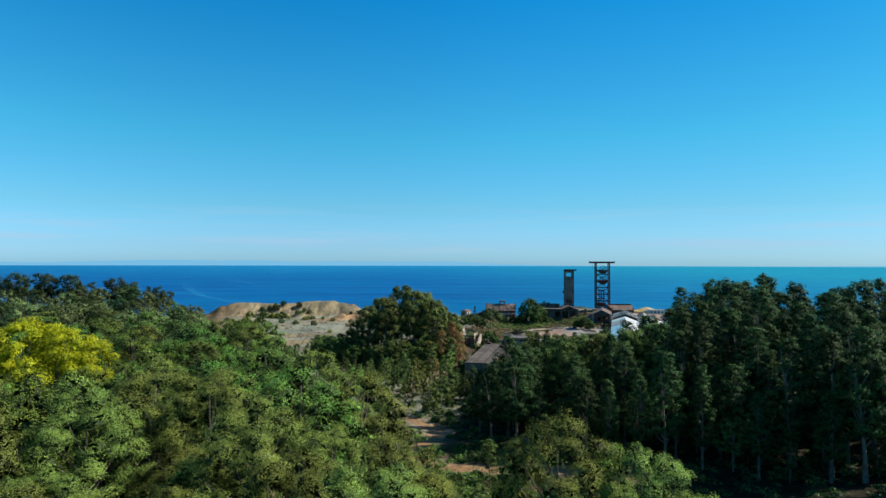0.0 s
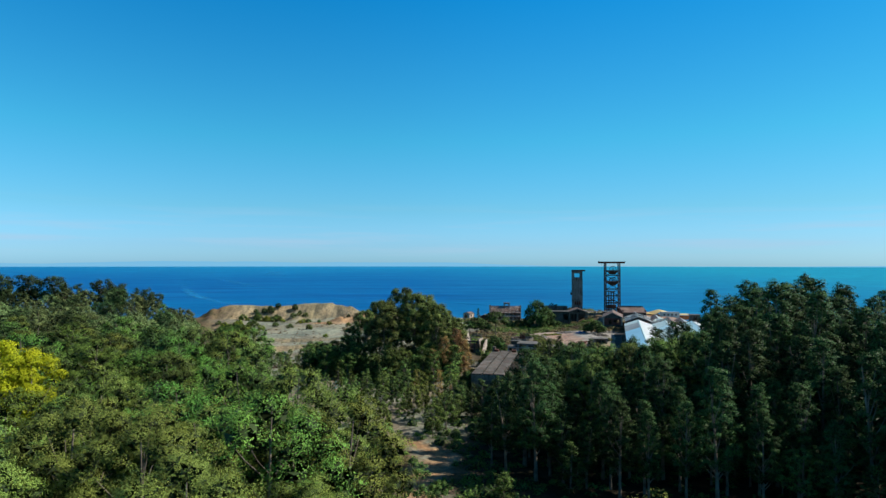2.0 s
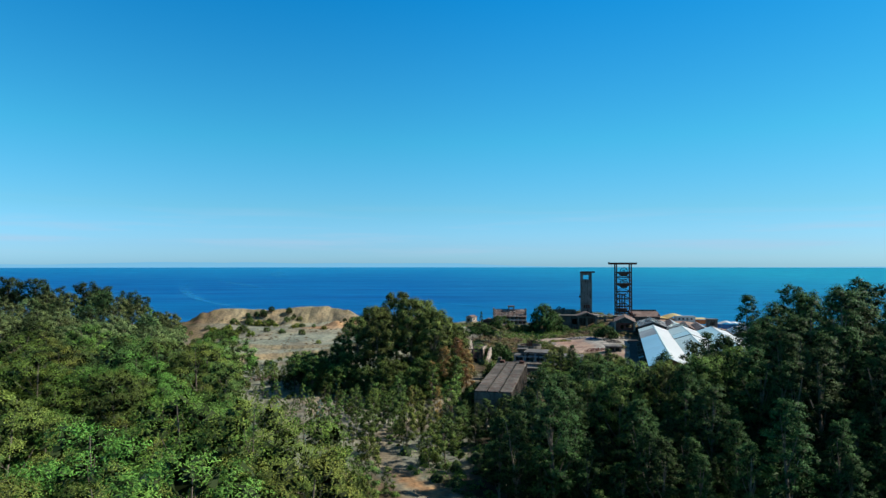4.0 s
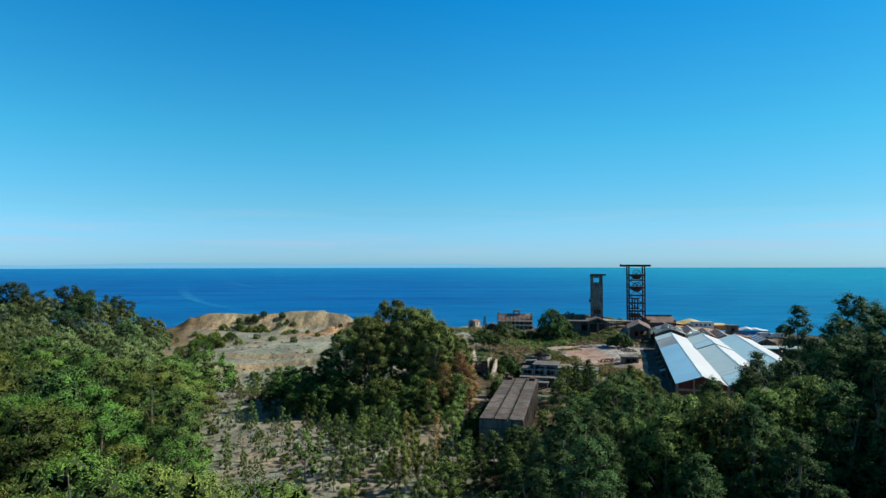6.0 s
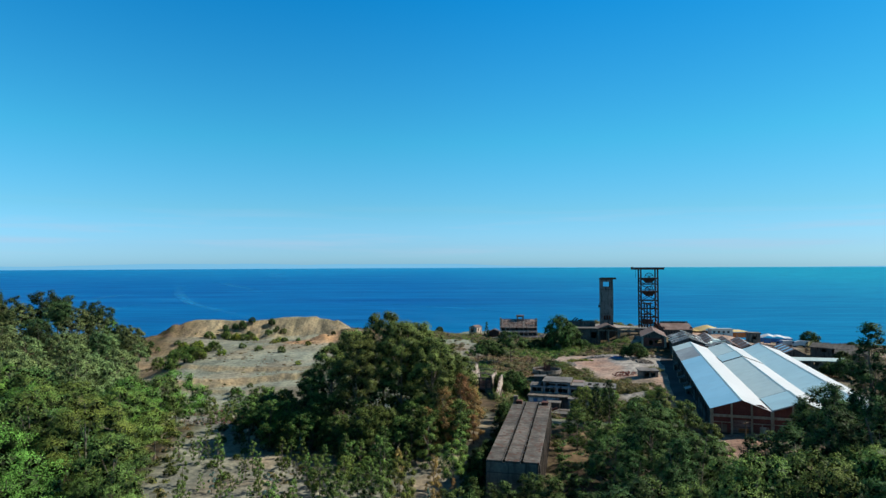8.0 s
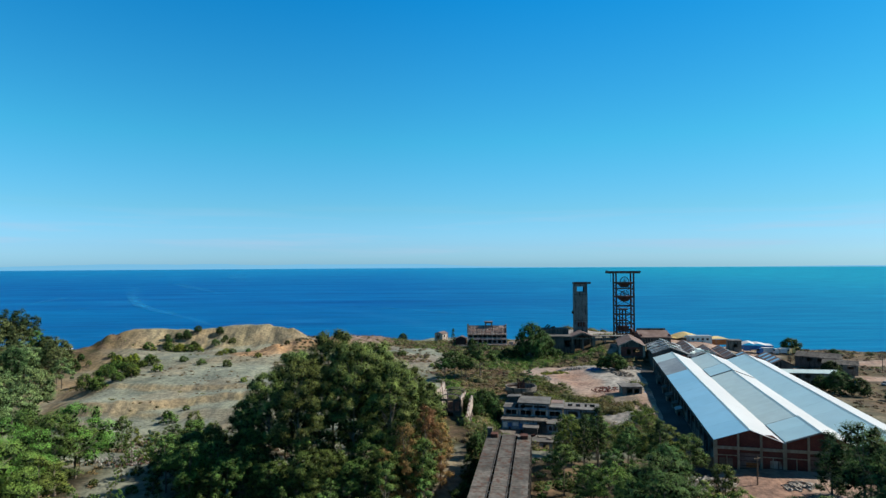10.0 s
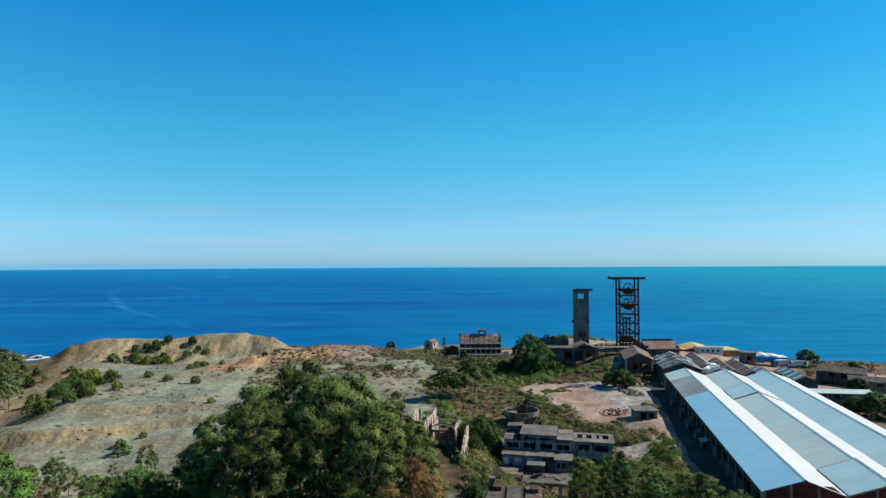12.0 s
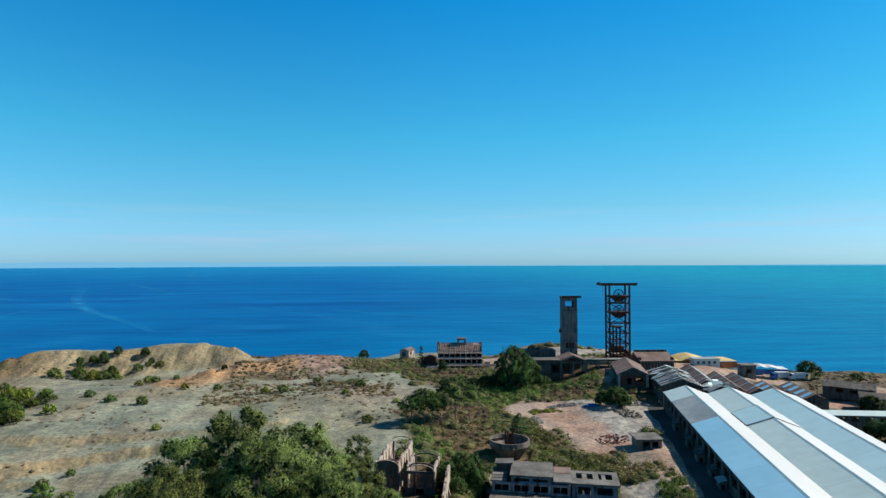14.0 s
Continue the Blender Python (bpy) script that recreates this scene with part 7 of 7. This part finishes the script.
# ---- concrete ruins below the pit head ----
def slab_block():
    root = thing("bunker_block", "long bare concrete bunker block with slotted roof slabs", "ruin", pose(6.0, 203.0, -10.2, 0, 0, -12.2))
    W, L, H = 9.4, 49.0, 8.7
    for a, b in ((0, 2.8), (3.4, 6.1), (6.7, W)):
        n = 6
        for k in range(n):
            part("roof_slab", Shape().box(a - (0.15 if a == 0 else 0), b + (0.15 if b == W else 0), L * k / n, L * (k + 1) / n - 0.05, H - 0.4, H + 0.02 * (k % 3)), BUNKER_SLAB, root)
    for a in (2.8, 6.1):
        for k in range(12):
            y = 2 + k * 4.2
            part("slot_rib", Shape().box(a, a + 0.6, y, y + 0.3, H - 0.45, H - 0.1), ROOF_SLAB, root)
        for e in (a, a + 0.48):
            part("slot_kerb", Shape().box(e, e + 0.12, 0, L, H + 0.02, H + 0.14), CONCRETE_DARK, root)
    face = part("front_wall", wall_with_holes(Shape(), 0, W, -2, H - 0.4, 0, 0.5, [(1.0, W - 1.0, 0, 2.6)]), CONCRETE, root)
    part("front_groove", Shape().box(0, W, -0.06, 0, 4.4, 4.55).box(0, W, -0.06, 0, 6.4, 6.55), CONCRETE_DARK, face)
    part("back_wall", Shape().box(0, W, L - 0.5, L, -2, H - 0.4), CONCRETE, root)
    for x in (0.0, W - 0.4):
        part("side_wall", Shape().box(x, x + 0.4, 0.5, L - 0.5, 1.6, H - 0.4), CONCRETE, root)
    for k in range(18):
        y = 0.6 + k * (L - 1.2) / 17
        for x in (-0.3, W):
            part("rib", Shape().box(x, x + 0.3, y - 0.22, y + 0.22, -2, H - 0.45), CONCRETE, root)
    for x, y, s in ((0.8, 45.8, 1.5), (7.3, 45.4, 1.6)):
        part("rusty_hatch", Shape().box(x, x + s, y, y + 2.0, H, H + 0.8), STEEL_RUST, root, "rusted steel hatch box")
    part("corner_stub", Shape().box(-0.1, 1.0, L - 1.2, L, H - 0.4, H + 1.6), CONCRETE, root)


slab_block()


def terraced_works():
    root = thing("coal_washery", "abandoned stepped concrete washery with empty window bays and peeling blue paint", "ruin", pose(26.6, 295.0, -14.75, 0, 0, TURN) @ Matrix.Diagonal((1.07, 0.85, 1, 1)))
    Z = 9.6
    # upper hall
    holes = [(0.6 + 4.0 * k, 3.5 + 4.0 * k, Z - 2.9, Z - 1.5) for k in range(4)]
    part("upper_wall", wall_with_holes(Shape(), 0, 16, 0, Z - 1.0, 0, 0.35, holes), BLUE_PAINT, root)
    clear = [(4.6 + 3.8 * k, 7.8 + 3.8 * k, Z - 0.75, Z - 0.1) for k in range(2)]
    part("clerestory_wall", wall_with_holes(Shape(), 4.0, 12.4, Z - 1.0, Z + 0.4, 0.3, 0.6, clear), BLUE_PAINT, root)
    part("side_wall", Shape().box(0, 0.35, 0.35, 11, -1, Z - 1.0).box(15.65, 16, 0.35, 11, -1, Z - 1.0).box(0.35, 15.65, 10.65, 11, -1, Z - 1.0), CONCRETE, root)
    for x in (3.5, 7.55, 11.6):
        part("pilaster", Shape().box(x, x + 0.45, -0.1, 0.0, Z - 3.0, Z - 1.1), PALE_PLASTER, root)
    part("main_roof", Shape().box(3.7, 12.6, -0.3, 11.2, Z + 0.4, Z + 0.75), ROOF_SLAB, root)
    part("clerestory_side", Shape().box(4.0, 4.3, 0.6, 10.8, Z - 1, Z + 0.4).box(12.1, 12.4, 0.6, 10.8, Z - 1, Z + 0.4).box(4.3, 12.1, 10.5, 10.8, Z - 1, Z + 0.4), CONCRETE, root)
    part("east_roof", Shape().box(12.65, 16.4, -0.4, 11.2, Z - 0.55, Z - 0.15), ROOF_SLAB, root)
    part("roof_repair", Shape().box(12.7, 16.0, 6, 11.0, Z - 0.15, Z - 0.08), ROOF_RUST, root, "red-brown patched roofing")
    for k in range(5):
        part("west_roof_strip", Shape().box(-0.3, 3.0, 0.2 + 2.2 * k, 2.0 + 2.2 * k, Z - 1.0, Z - 0.75), ROOF_SLAB, root)
    for k in range(4):
        a = 0.6 + 4.0 * k
        frame_ = part("window_frame", Shape().box(a - 0.18, a + 3.08, -0.06, 0.0, Z - 1.5, Z - 1.35), PALE_PLASTER, root, "flaking white window frame")
        for e in (a - 0.18, a + 2.9):
            part("window_jamb", Shape().box(e, e + 0.18, -0.06, 0.0, Z - 2.94, Z - 1.5), PALE_PLASTER, frame_)
        part("window_sill", Shape().box(a - 0.25, a + 3.15, -0.22, 0.0, Z - 3.12, Z - 2.94), PALE_PLASTER, frame_)
        part("mullion", Shape().box(a + 1.4, a + 1.5, 0.05, 0.15, Z - 2.9, Z - 1.5), PALE_PLASTER, frame_)
    for k, (a, b, m) in enumerate([(0.3, 1.5, CANVAS_WHITE), (1.7, 2.6, BLUE_TARP), (2.9, 4.4, CANVAS_WHITE), (4.7, 5.5, BLUE_TARP), (5.9, 7.4, CANVAS_WHITE), (7.7, 8.9, BLUE_TARP)]):
        part("graffiti_patch", Shape().box(a, b, -5.64, -5.6, Z - 5.6 + 0.3 * (k % 3), Z - 4.0 - 0.25 * (k % 2)), m, root, "faded painted graffiti shape")
    for k in range(3):
        part("fallen_slab", Shape().box(0, 2.2, 0, 1.4, 0, 0.2), CONCRETE, root).matrix_basis = pose(7.5 + 3 * k, -11.5 - 1.6 * k, Z - 6.3, 4, 8 - 5 * k, 25 * k)
    # east wing
    holes = [(17.6, 20.2, Z - 3.0, Z - 1.4), (21.4, 24.6, Z - 3.0, Z - 1.4), (17.8, 19.4, Z - 6.6, Z - 4.8), (20.4, 22.0, Z - 6.6, Z - 4.8), (23.0, 24.6, Z - 6.6, Z - 4.8)]
    part("wing_wall", wall_with_holes(Shape(), 16.4, 25.5, 0, Z - 0.9, 1.0, 1.35, holes), BLUE_PAINT, root)
    part("wing_wall", Shape().box(25.15, 25.5, 1.35, 10, 0, Z - 0.9).box(16.4, 25.15, 9.65, 10, 0, Z - 0.9), CONCRETE, root)
    part("wing_roof", Shape().box(16.45, 26, 0.5, 4.4, Z - 0.9, Z - 0.55).box(16.45, 26, 8.4, 10.4, Z - 0.9, Z - 0.55).box(16.45, 17.4, 4.4, 8.4, Z - 0.9, Z - 0.55).box(18.6, 19.6, 4.4, 8.4, Z - 0.95, Z - 0.6).box(20.8, 22.0, 4.4, 8.4, Z - 0.9, Z - 0.55).box(22.6, 23.4, 4.4, 8.4, Z - 1.0, Z - 0.65).box(24.8, 26, 4.4, 8.4, Z - 0.9, Z - 0.55), ROOF_SLAB, root, "broken roof slab with holes")
    # canopy terrace and graffiti wall
    part("canopy_slab", Shape().box(-0.2, 12.0, -6.0, -0.02, Z - 3.5, Z - 3.15), CONCRETE, root)
    part("canopy_slab", Shape().box(12.05, 16.4, -7.6, -0.02, Z - 3.7, Z - 3.4), ROOF_SLAB, root)
    part("graffiti_wall", Shape().box(0, 9.5, -5.6, -5.3, Z - 6.0, Z - 3.5), BLUE_PAINT, root, "blue and white painted graffiti wall")
    part("glazed_box", wall_with_holes(Shape(), 12.2, 16.2, Z - 6.2, Z - 3.7, -7.2, -6.9, [(12.6 + 1.2 * k, 13.5 + 1.2 * k, Z - 5.6, Z - 4.2) for k in range(3)]).box(12.2, 12.5, -6.9, -0.2, Z - 6.2, Z - 3.7).box(15.9, 16.2, -6.9, -0.2, Z - 6.2, Z - 3.7), BLUE_PAINT, root)
    part("mid_terrace", Shape().box(-0.8, 5.2, -13.0, -5.6, Z - 6.3, Z - 6.0), CONCRETE, root)
    part("stair_house", Shape().box(6.2, 9.8, -9.6, -5.6, Z - 6.3, Z - 4.6), CONCRETE_DARK, root)
    part("stair_roof", Shape().box(5.9, 10.1, -10.2, -5.4, Z - 4.6, Z - 4.3), ROOF_SLAB, root)
    part("low_terrace", Shape().box(5.3, 16.6, -17.0, -7.3, Z - 6.7, Z - 6.35), ROOF_SLAB, root)
    part("low_wall", wall_with_holes(Shape(), 5.6, 16.2, -1, Z - 6.7, -16.6, -16.2, [(7.6, 10.4, 0.4, 2.4), (11.6, 13.2, 0.4, 2.4), (14.0, 15.4, 0.4, 2.4)]), BLUE_PAINT, root)
    part("west_wall", Shape().box(-0.6, -0.3, -12.8, 0, -1, Z - 6.3).box(-0.6, 5.6, -12.8, -12.5, -1, Z - 6.3), CONCRETE_DARK, root)
    part("rust_plant", Shape().beam((7, -14, Z - 6.3), (9.5, -13.4, Z - 5.4), 0.6).box(3.4, 5.0, -16.5, -14.6, 0, Z - 5.6), STEEL_RUST, root)
    part("head_house", Shape().box(0.4, 3.6, 8.2, 11.6, 0, Z + 0.6), CONCRETE_DARK, root)
    part("head_roof", Shape().slope(0.0, 4.0, 7.8, 12.0, Z + 0.6, Z + 0.9, 0.25), ROOF_SLAB, root)
    # dark floor within
    part("floor_slab", Shape().box(0.4, 15.6, 0.4, 10.6, Z - 4.2, Z - 3.9).box(16.5, 25, 1.4, 9.6, Z - 4.2, Z - 3.9), CONCRETE_DARK, root)


terraced_works()


def thickener():
    root = thing("thickener_bowl", "large open concrete bowl with rusty machinery inside", "tank", pose(37.0, 324.0, -14.2) @ Matrix.Diagonal((1.12, 1.12, 1, 1)))
    part("bowl", Shape().lathe([(2.3, 3.6), (4.85, 7.4), (4.85, 8.7), (4.55, 8.7), (4.5, 7.5), (2.0, 4.0), (0.0, 4.0)], 36), CONCRETE, root)
    part("stem", Shape().lathe([(2.6, -1.5), (2.2, 3.7)], 20), CONCRETE_DARK, root)
    rake = part("rusty_rake", Shape().beam((0, 0, 4.0), (0, 0, 9.8), 0.5), STEEL_RUST, root, "rusted rake machinery")
    for k in range(7):
        a = k * 0.9
        part("rake_leg", Shape().beam((1.4 * math.cos(a), 1.4 * math.sin(a), 4.0), (1.0 * math.cos(a + 1), 1.0 * math.sin(a + 1), 10.0 + 0.5 * (k % 3)), 0.34), STEEL_RUST, rake)
    for y in (-0.6, 0.5):
        part("rake_beam", Shape().beam((-4.4, y, 8.5), (0, 0.5 * y, 9.0), 0.28), STEEL_RUST, rake)
    for k in range(8):
        a = k * math.pi / 4
        part("rib", Shape().beam((2.5 * math.cos(a), 2.5 * math.sin(a), 3.5), (4.95 * math.cos(a), 4.95 * math.sin(a), 7.5), 0.35), CONCRETE, root)


thickener()


def vault_ruin(x, y, turn, w, d, wall, rise, holes_front, label, roof_ribs, bare=False):
    """Roofless walls with rounded gables."""
    root = thing("vault_ruin", label, "ruin", pose(x, y, -9.8, 0, 0, turn), "round-gabled ruins")
    arc = [(w / 2 - w / 2 * math.cos(math.pi * k / 12), wall + rise * math.sin(math.pi * k / 12)) for k in range(13)]
    for yy in (0.0, d - 0.4):
        s = wall_with_holes(Shape(), 0, w, -1, wall, yy, yy + 0.4, holes_front if yy == 0 else [(0.7, w - 0.7, 1.5, wall - 0.01)])
        if yy == 0 and not bare:
            s.prism([(w, wall), (0, wall)] + arc[1:-1], yy, yy + 0.4)
        # front gable takes a dark colour that paints its shaded side
        face = part("gable_wall", s, CONCRETE_DARK if yy == 0 else ROOF_RUST, root)
        part("gable_rim", Shape().prism([(a, b + 0.02) for a, b in arc] + [(a, b + 0.14) for a, b in arc[::-1]], yy - 0.06, yy + 0.46), CONCRETE, face)
    side = [(1.7 + 3.2 * k, 2.7 + 3.2 * k, 2.4, wall - 2.4) for k in range(int((d - 2) / 3.2))]
    for xx in (0.0, w - 0.4):
        s = wall_with_holes(Shape(), 0.4, d - 0.4, -1, wall, 0, 0.4, side)
        s.v = [(xx + b, a, c) for a, b, c in s.v]
        face = part("side_wall", s, PALE_PLASTER, root)
        g = np.random.default_rng(int(10 * (x + xx)) % 977)
        n = int(d / 0.9)
        top = [(0.4 + (d - 0.8) * k / n, wall + 0.1 + 1.1 * g.random() ** 2) for k in range(n + 1)]
        s = Shape().prism([(0.4, wall - 0.02), (d - 0.4, wall - 0.02)] + top[::-1], 0, 0.38)
        s.v = [(xx + b, a, c) for a, b, c in s.v]
        part("broken_coping", s, PALE_PLASTER, face, "jagged broken wall top")
        for k in range(int(d / 3.2)):
            part("pilaster", Shape().box(xx - 0.12, xx + 0.52, 0.5 + 3.2 * k, 0.95 + 3.2 * k, -1, wall - 0.2), CONCRETE, face)
    for k in range(roof_ribs):
        yy = 2 + k * (d - 4) / max(1, roof_ribs - 1)
        part("roof_rib", Shape().prism([(a, b - 0.25) for a, b in arc] + [(a, b) for a, b in arc[::-1]], yy, yy + 0.25), CONCRETE_DARK, root)
    g = np.random.default_rng(int(x * 13) % 991)
    for k in range(9):
        yy = 1.2 + (d - 2.6) * k / 8
        part("fallen_rafter", Shape().beam((0.5, yy, 2.6), (w - 0.5 - 1.2 * g.random(), yy + 1.2 * (g.random() - 0.5), 2.8 + 2.4 * g.random()), 0.2), ROOF_RUST, root)
    for k in range(2):
        part("inner_wall", Shape().box(0.4, w - 0.4, d * (k + 1) / 3, d * (k + 1) / 3 + 0.25, 2.4, wall - 1.6 - k), RUIN_PLASTER, root)
    part("inner_floor", Shape().box(0.4, w - 0.4, 0.4, d - 0.4, 2.2, 2.5), ROOF_RUST, root, "rubble-strewn brick-red floor")


vault_ruin(0.5, 297.6, TURN + 3, 5.4, 19.0, 7.2, 1.2, [(0.5, 1.4, 2.6, 5.4), (1.9, 2.8, 0.6, 5.6), (3.2, 4.1, 2.6, 5.4)], "roofless round-gabled ruin of peeling pale plaster", 0)
vault_ruin(7.4, 296.4, TURN + 3, 6.4, 11.0, 6.2, 1.3, [(0.5, 1.8, 2.6, 5.6), (2.3, 4.1, 0.6, 5.8), (4.6, 5.9, 2.6, 5.6)], "roofless round-gabled ruin with bare roof ribs", 2, True)


def annex_wall():
    """A peeling side wall that crumbles down towards the yard."""
    root = thing("crumbling_wall", "tall crumbling wall of stained white plaster beside the ruins", "ruin", pose(14.2, 285.5, -9.8, 0, 0, TURN + 3))
    g = np.random.default_rng(5)
    top = [(0.9 * k, 6.0 - 3.4 * max(0, (8 - k) / 8) + 0.9 * g.random()) for k in range(15)]
    s = Shape().prism([(0, -1), (12.6, -1)] + top[::-1], 0, 0.5)
    s.v = [(b, a, c) for a, b, c in s.v]
    part("wall", s, PALE_PLASTER, root)
    for k in range(4):
        part("buttress", Shape().prism([(0.5, -1), (1.9, -1), (0.5, 3.6)], 1.5 + 3.2 * k, 2.0 + 3.2 * k), PALE_PLASTER, root)


annex_wall()


chunk_heap("rubble_heap", "tan rubble spilled across the shaded yard", TAN_PLASTER, 20.5, 291.5, 3.2, 1.2, 0.9, 70, 0.5, 95)


def small_things():
    hut = thing("concrete_hut", "small flat-roofed concrete hut with two open bays", "hut", pose(71.6, 319.5, -8.3, 0, 0, -6) @ Matrix.Diagonal((0.86, 0.86, 0.95, 1)))
    part("wall", wall_with_holes(Shape(), 0, 7.5, -1, 2.7, 0, 0.3, [(1.6, 3.8, 0, 2.2), (4.4, 6.4, 0, 2.2)]).box(0, 0.3, 0.3, 6.5, -1, 2.7).box(7.2, 7.5, 0.3, 6.5, -1, 2.7).box(0.3, 7.2, 6.2, 6.5, -1, 2.7), CONCRETE, hut)
    part("roof", Shape().box(-0.7, 8.0, -0.6, 7.4, 2.7, 3.0), ROOF_SLAB, hut)
    tank = thing("water_tank", "blue plastic water tank beside the hut", "tank", pose(80.2, 322.0, -9.6))
    part("body", Shape().lathe([(0, 0), (0.7, 0), (0.72, 1.3), (0.4, 1.6), (0, 1.6)], 18), BLUE_TARP, tank)
    low = thing("low_cellar", "low ruined cellar under a flat concrete roof", "ruin", pose(-1.5, 252, -9.6, 0, 0, TURN))
    part("roof", Shape().box(0, 5.5, 0, 13, 1.6, 1.95), ROOF_SLAB, low)
    part("wall", Shape().box(0.2, 5.3, 0.2, 0.5, -1, 1.6).box(5.0, 5.3, 0.5, 12.8, -1, 1.6).box(0.2, 0.5, 0.5, 12.8, -1, 1.6), CONCRETE, low)
    fence = thing("timber_fence", "rough upright timber fence beside the warehouse", "fence", pose(*to_world(-7.5, 0.5), -8.4, 0, 0, TURN))
    for k in range(22):
        part("paling", Shape().box(0.33 * k, 0.33 * k + 0.27, 0, 0.05, -0.5, 2.2 + 0.15 * math.sin(k * 2.1)), TIMBER, fence)
    part("rail", Shape().box(0, 7.2, 0.05, 0.12, 0.7, 0.82).box(0, 7.2, 0.05, 0.12, 1.6, 1.72), TIMBER, fence)
    for i, (x, y, h) in enumerate([(176, 352, 7.5), (182, 338, 7.0), (165, 372, 7), (70, 236, 6), (199, 362, 7)]):
        p = thing("utility_pole", "weathered wooden utility pole with a crossarm", "pole", pose(x, y, gz(x, y), 0, 0, 20), "utility poles")
        part("pole", Shape().lathe([(0.16, -0.8), (0.1, h)], 8), TIMBER, p)
        part("crossarm", Shape().box(-0.9, 0.9, -0.06, 0.06, h - 0.7, h - 0.55), TIMBER, p)


small_things()

# ---- distance and shore ----
def distant_coast():
    """A low coast beyond the bay, its haze painted as a flat glowing colour."""
    s = Shape()
    n = 240
    az = np.linspace(-62, 62, n)
    hgt = 10 + 42 * lattice(az, 0 * az, 14, 51) + 12 * lattice(az, 0 * az, 4, 52) + 5 * lattice(az, 0 * az, 1.2, 53)
    hgt = hgt * smooth((14 - az) / 20) + 10 * lattice(az, 0 * az, 9, 54) * smooth((az - 5) / 12)
    low = float(sea_z(np.array([0.0]), np.array([80 + 4790.0]))[0]) - 12
    v = []
    for a, h in zip(az, hgt):
        c, d = math.sin(radians(a)), math.cos(radians(a))
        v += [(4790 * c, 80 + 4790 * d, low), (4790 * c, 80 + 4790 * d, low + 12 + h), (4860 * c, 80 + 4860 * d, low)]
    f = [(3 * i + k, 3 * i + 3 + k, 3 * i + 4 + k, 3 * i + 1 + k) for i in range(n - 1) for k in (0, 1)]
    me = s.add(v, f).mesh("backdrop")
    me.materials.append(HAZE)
    return tagged(new("backdrop", me), "faint hazy blue coastline on the horizon", "distant coast", kind="structure")


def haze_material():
    m = bpy.data.materials.new("far_land_haze_glow")
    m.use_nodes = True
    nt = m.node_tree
    # even glow stands in for haze; the land takes no light
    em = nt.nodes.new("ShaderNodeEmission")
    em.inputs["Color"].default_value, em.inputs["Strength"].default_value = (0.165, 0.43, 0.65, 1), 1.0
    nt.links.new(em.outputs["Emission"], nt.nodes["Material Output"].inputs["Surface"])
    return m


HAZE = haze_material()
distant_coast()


def sea_rock(x, y, r, seed):
    g = np.random.default_rng(seed)
    bm = bmesh.new()
    bmesh.ops.create_icosphere(bm, subdivisions=2, radius=r)
    for v in bm.verts:
        v.co *= 0.7 + 0.5 * noise.noise(v.co * (1.2 / r) + Vector((seed * 3.1, 0, 0)))
        v.co.z *= 0.55
    me = bpy.data.meshes.new("sea_rock")
    bm.to_mesh(me)
    bm.free()
    me.materials.append(ROCK)
    ob = tagged(new("sea_rock", me), "dark wet rock awash off the shore", "rock", "shore rocks")
    ob.location = (x, y, SEA + 0.3)
    s = Shape()
    n = 22
    ring = [(rr * (0.8 + 0.5 * g.random()) * math.cos(2 * math.pi * k / n), rr * (0.5 + 0.35 * g.random()) * math.sin(2 * math.pi * k / n), 0.0) for rr in (r * 0.8, r * 2.3) for k in range(n)]
    s.add(ring, [(k, (k + 1) % n, n + (k + 1) % n, n + k) for k in range(n)])
    me = s.mesh("surf")
    me.materials.append(FOAM)
    f = tagged(new("surf", me), "white foam round a shore rock", "foam", "surf patches")
    f.location = (x, y, SEA + 0.35)


for i, (x, y, r) in enumerate([(-322, 676, 6), (-330, 684, 4.5), (-313, 682, 4), (-336, 692, 5), (-325, 694, 3.5), (-48, 596, 2.4), (-39, 592, 1.8), (-58, 599, 2.2), (-29, 590, 2.6), (-66, 597, 1.6), (-20, 594, 1.5)]):
    sea_rock(x, y, r, i)
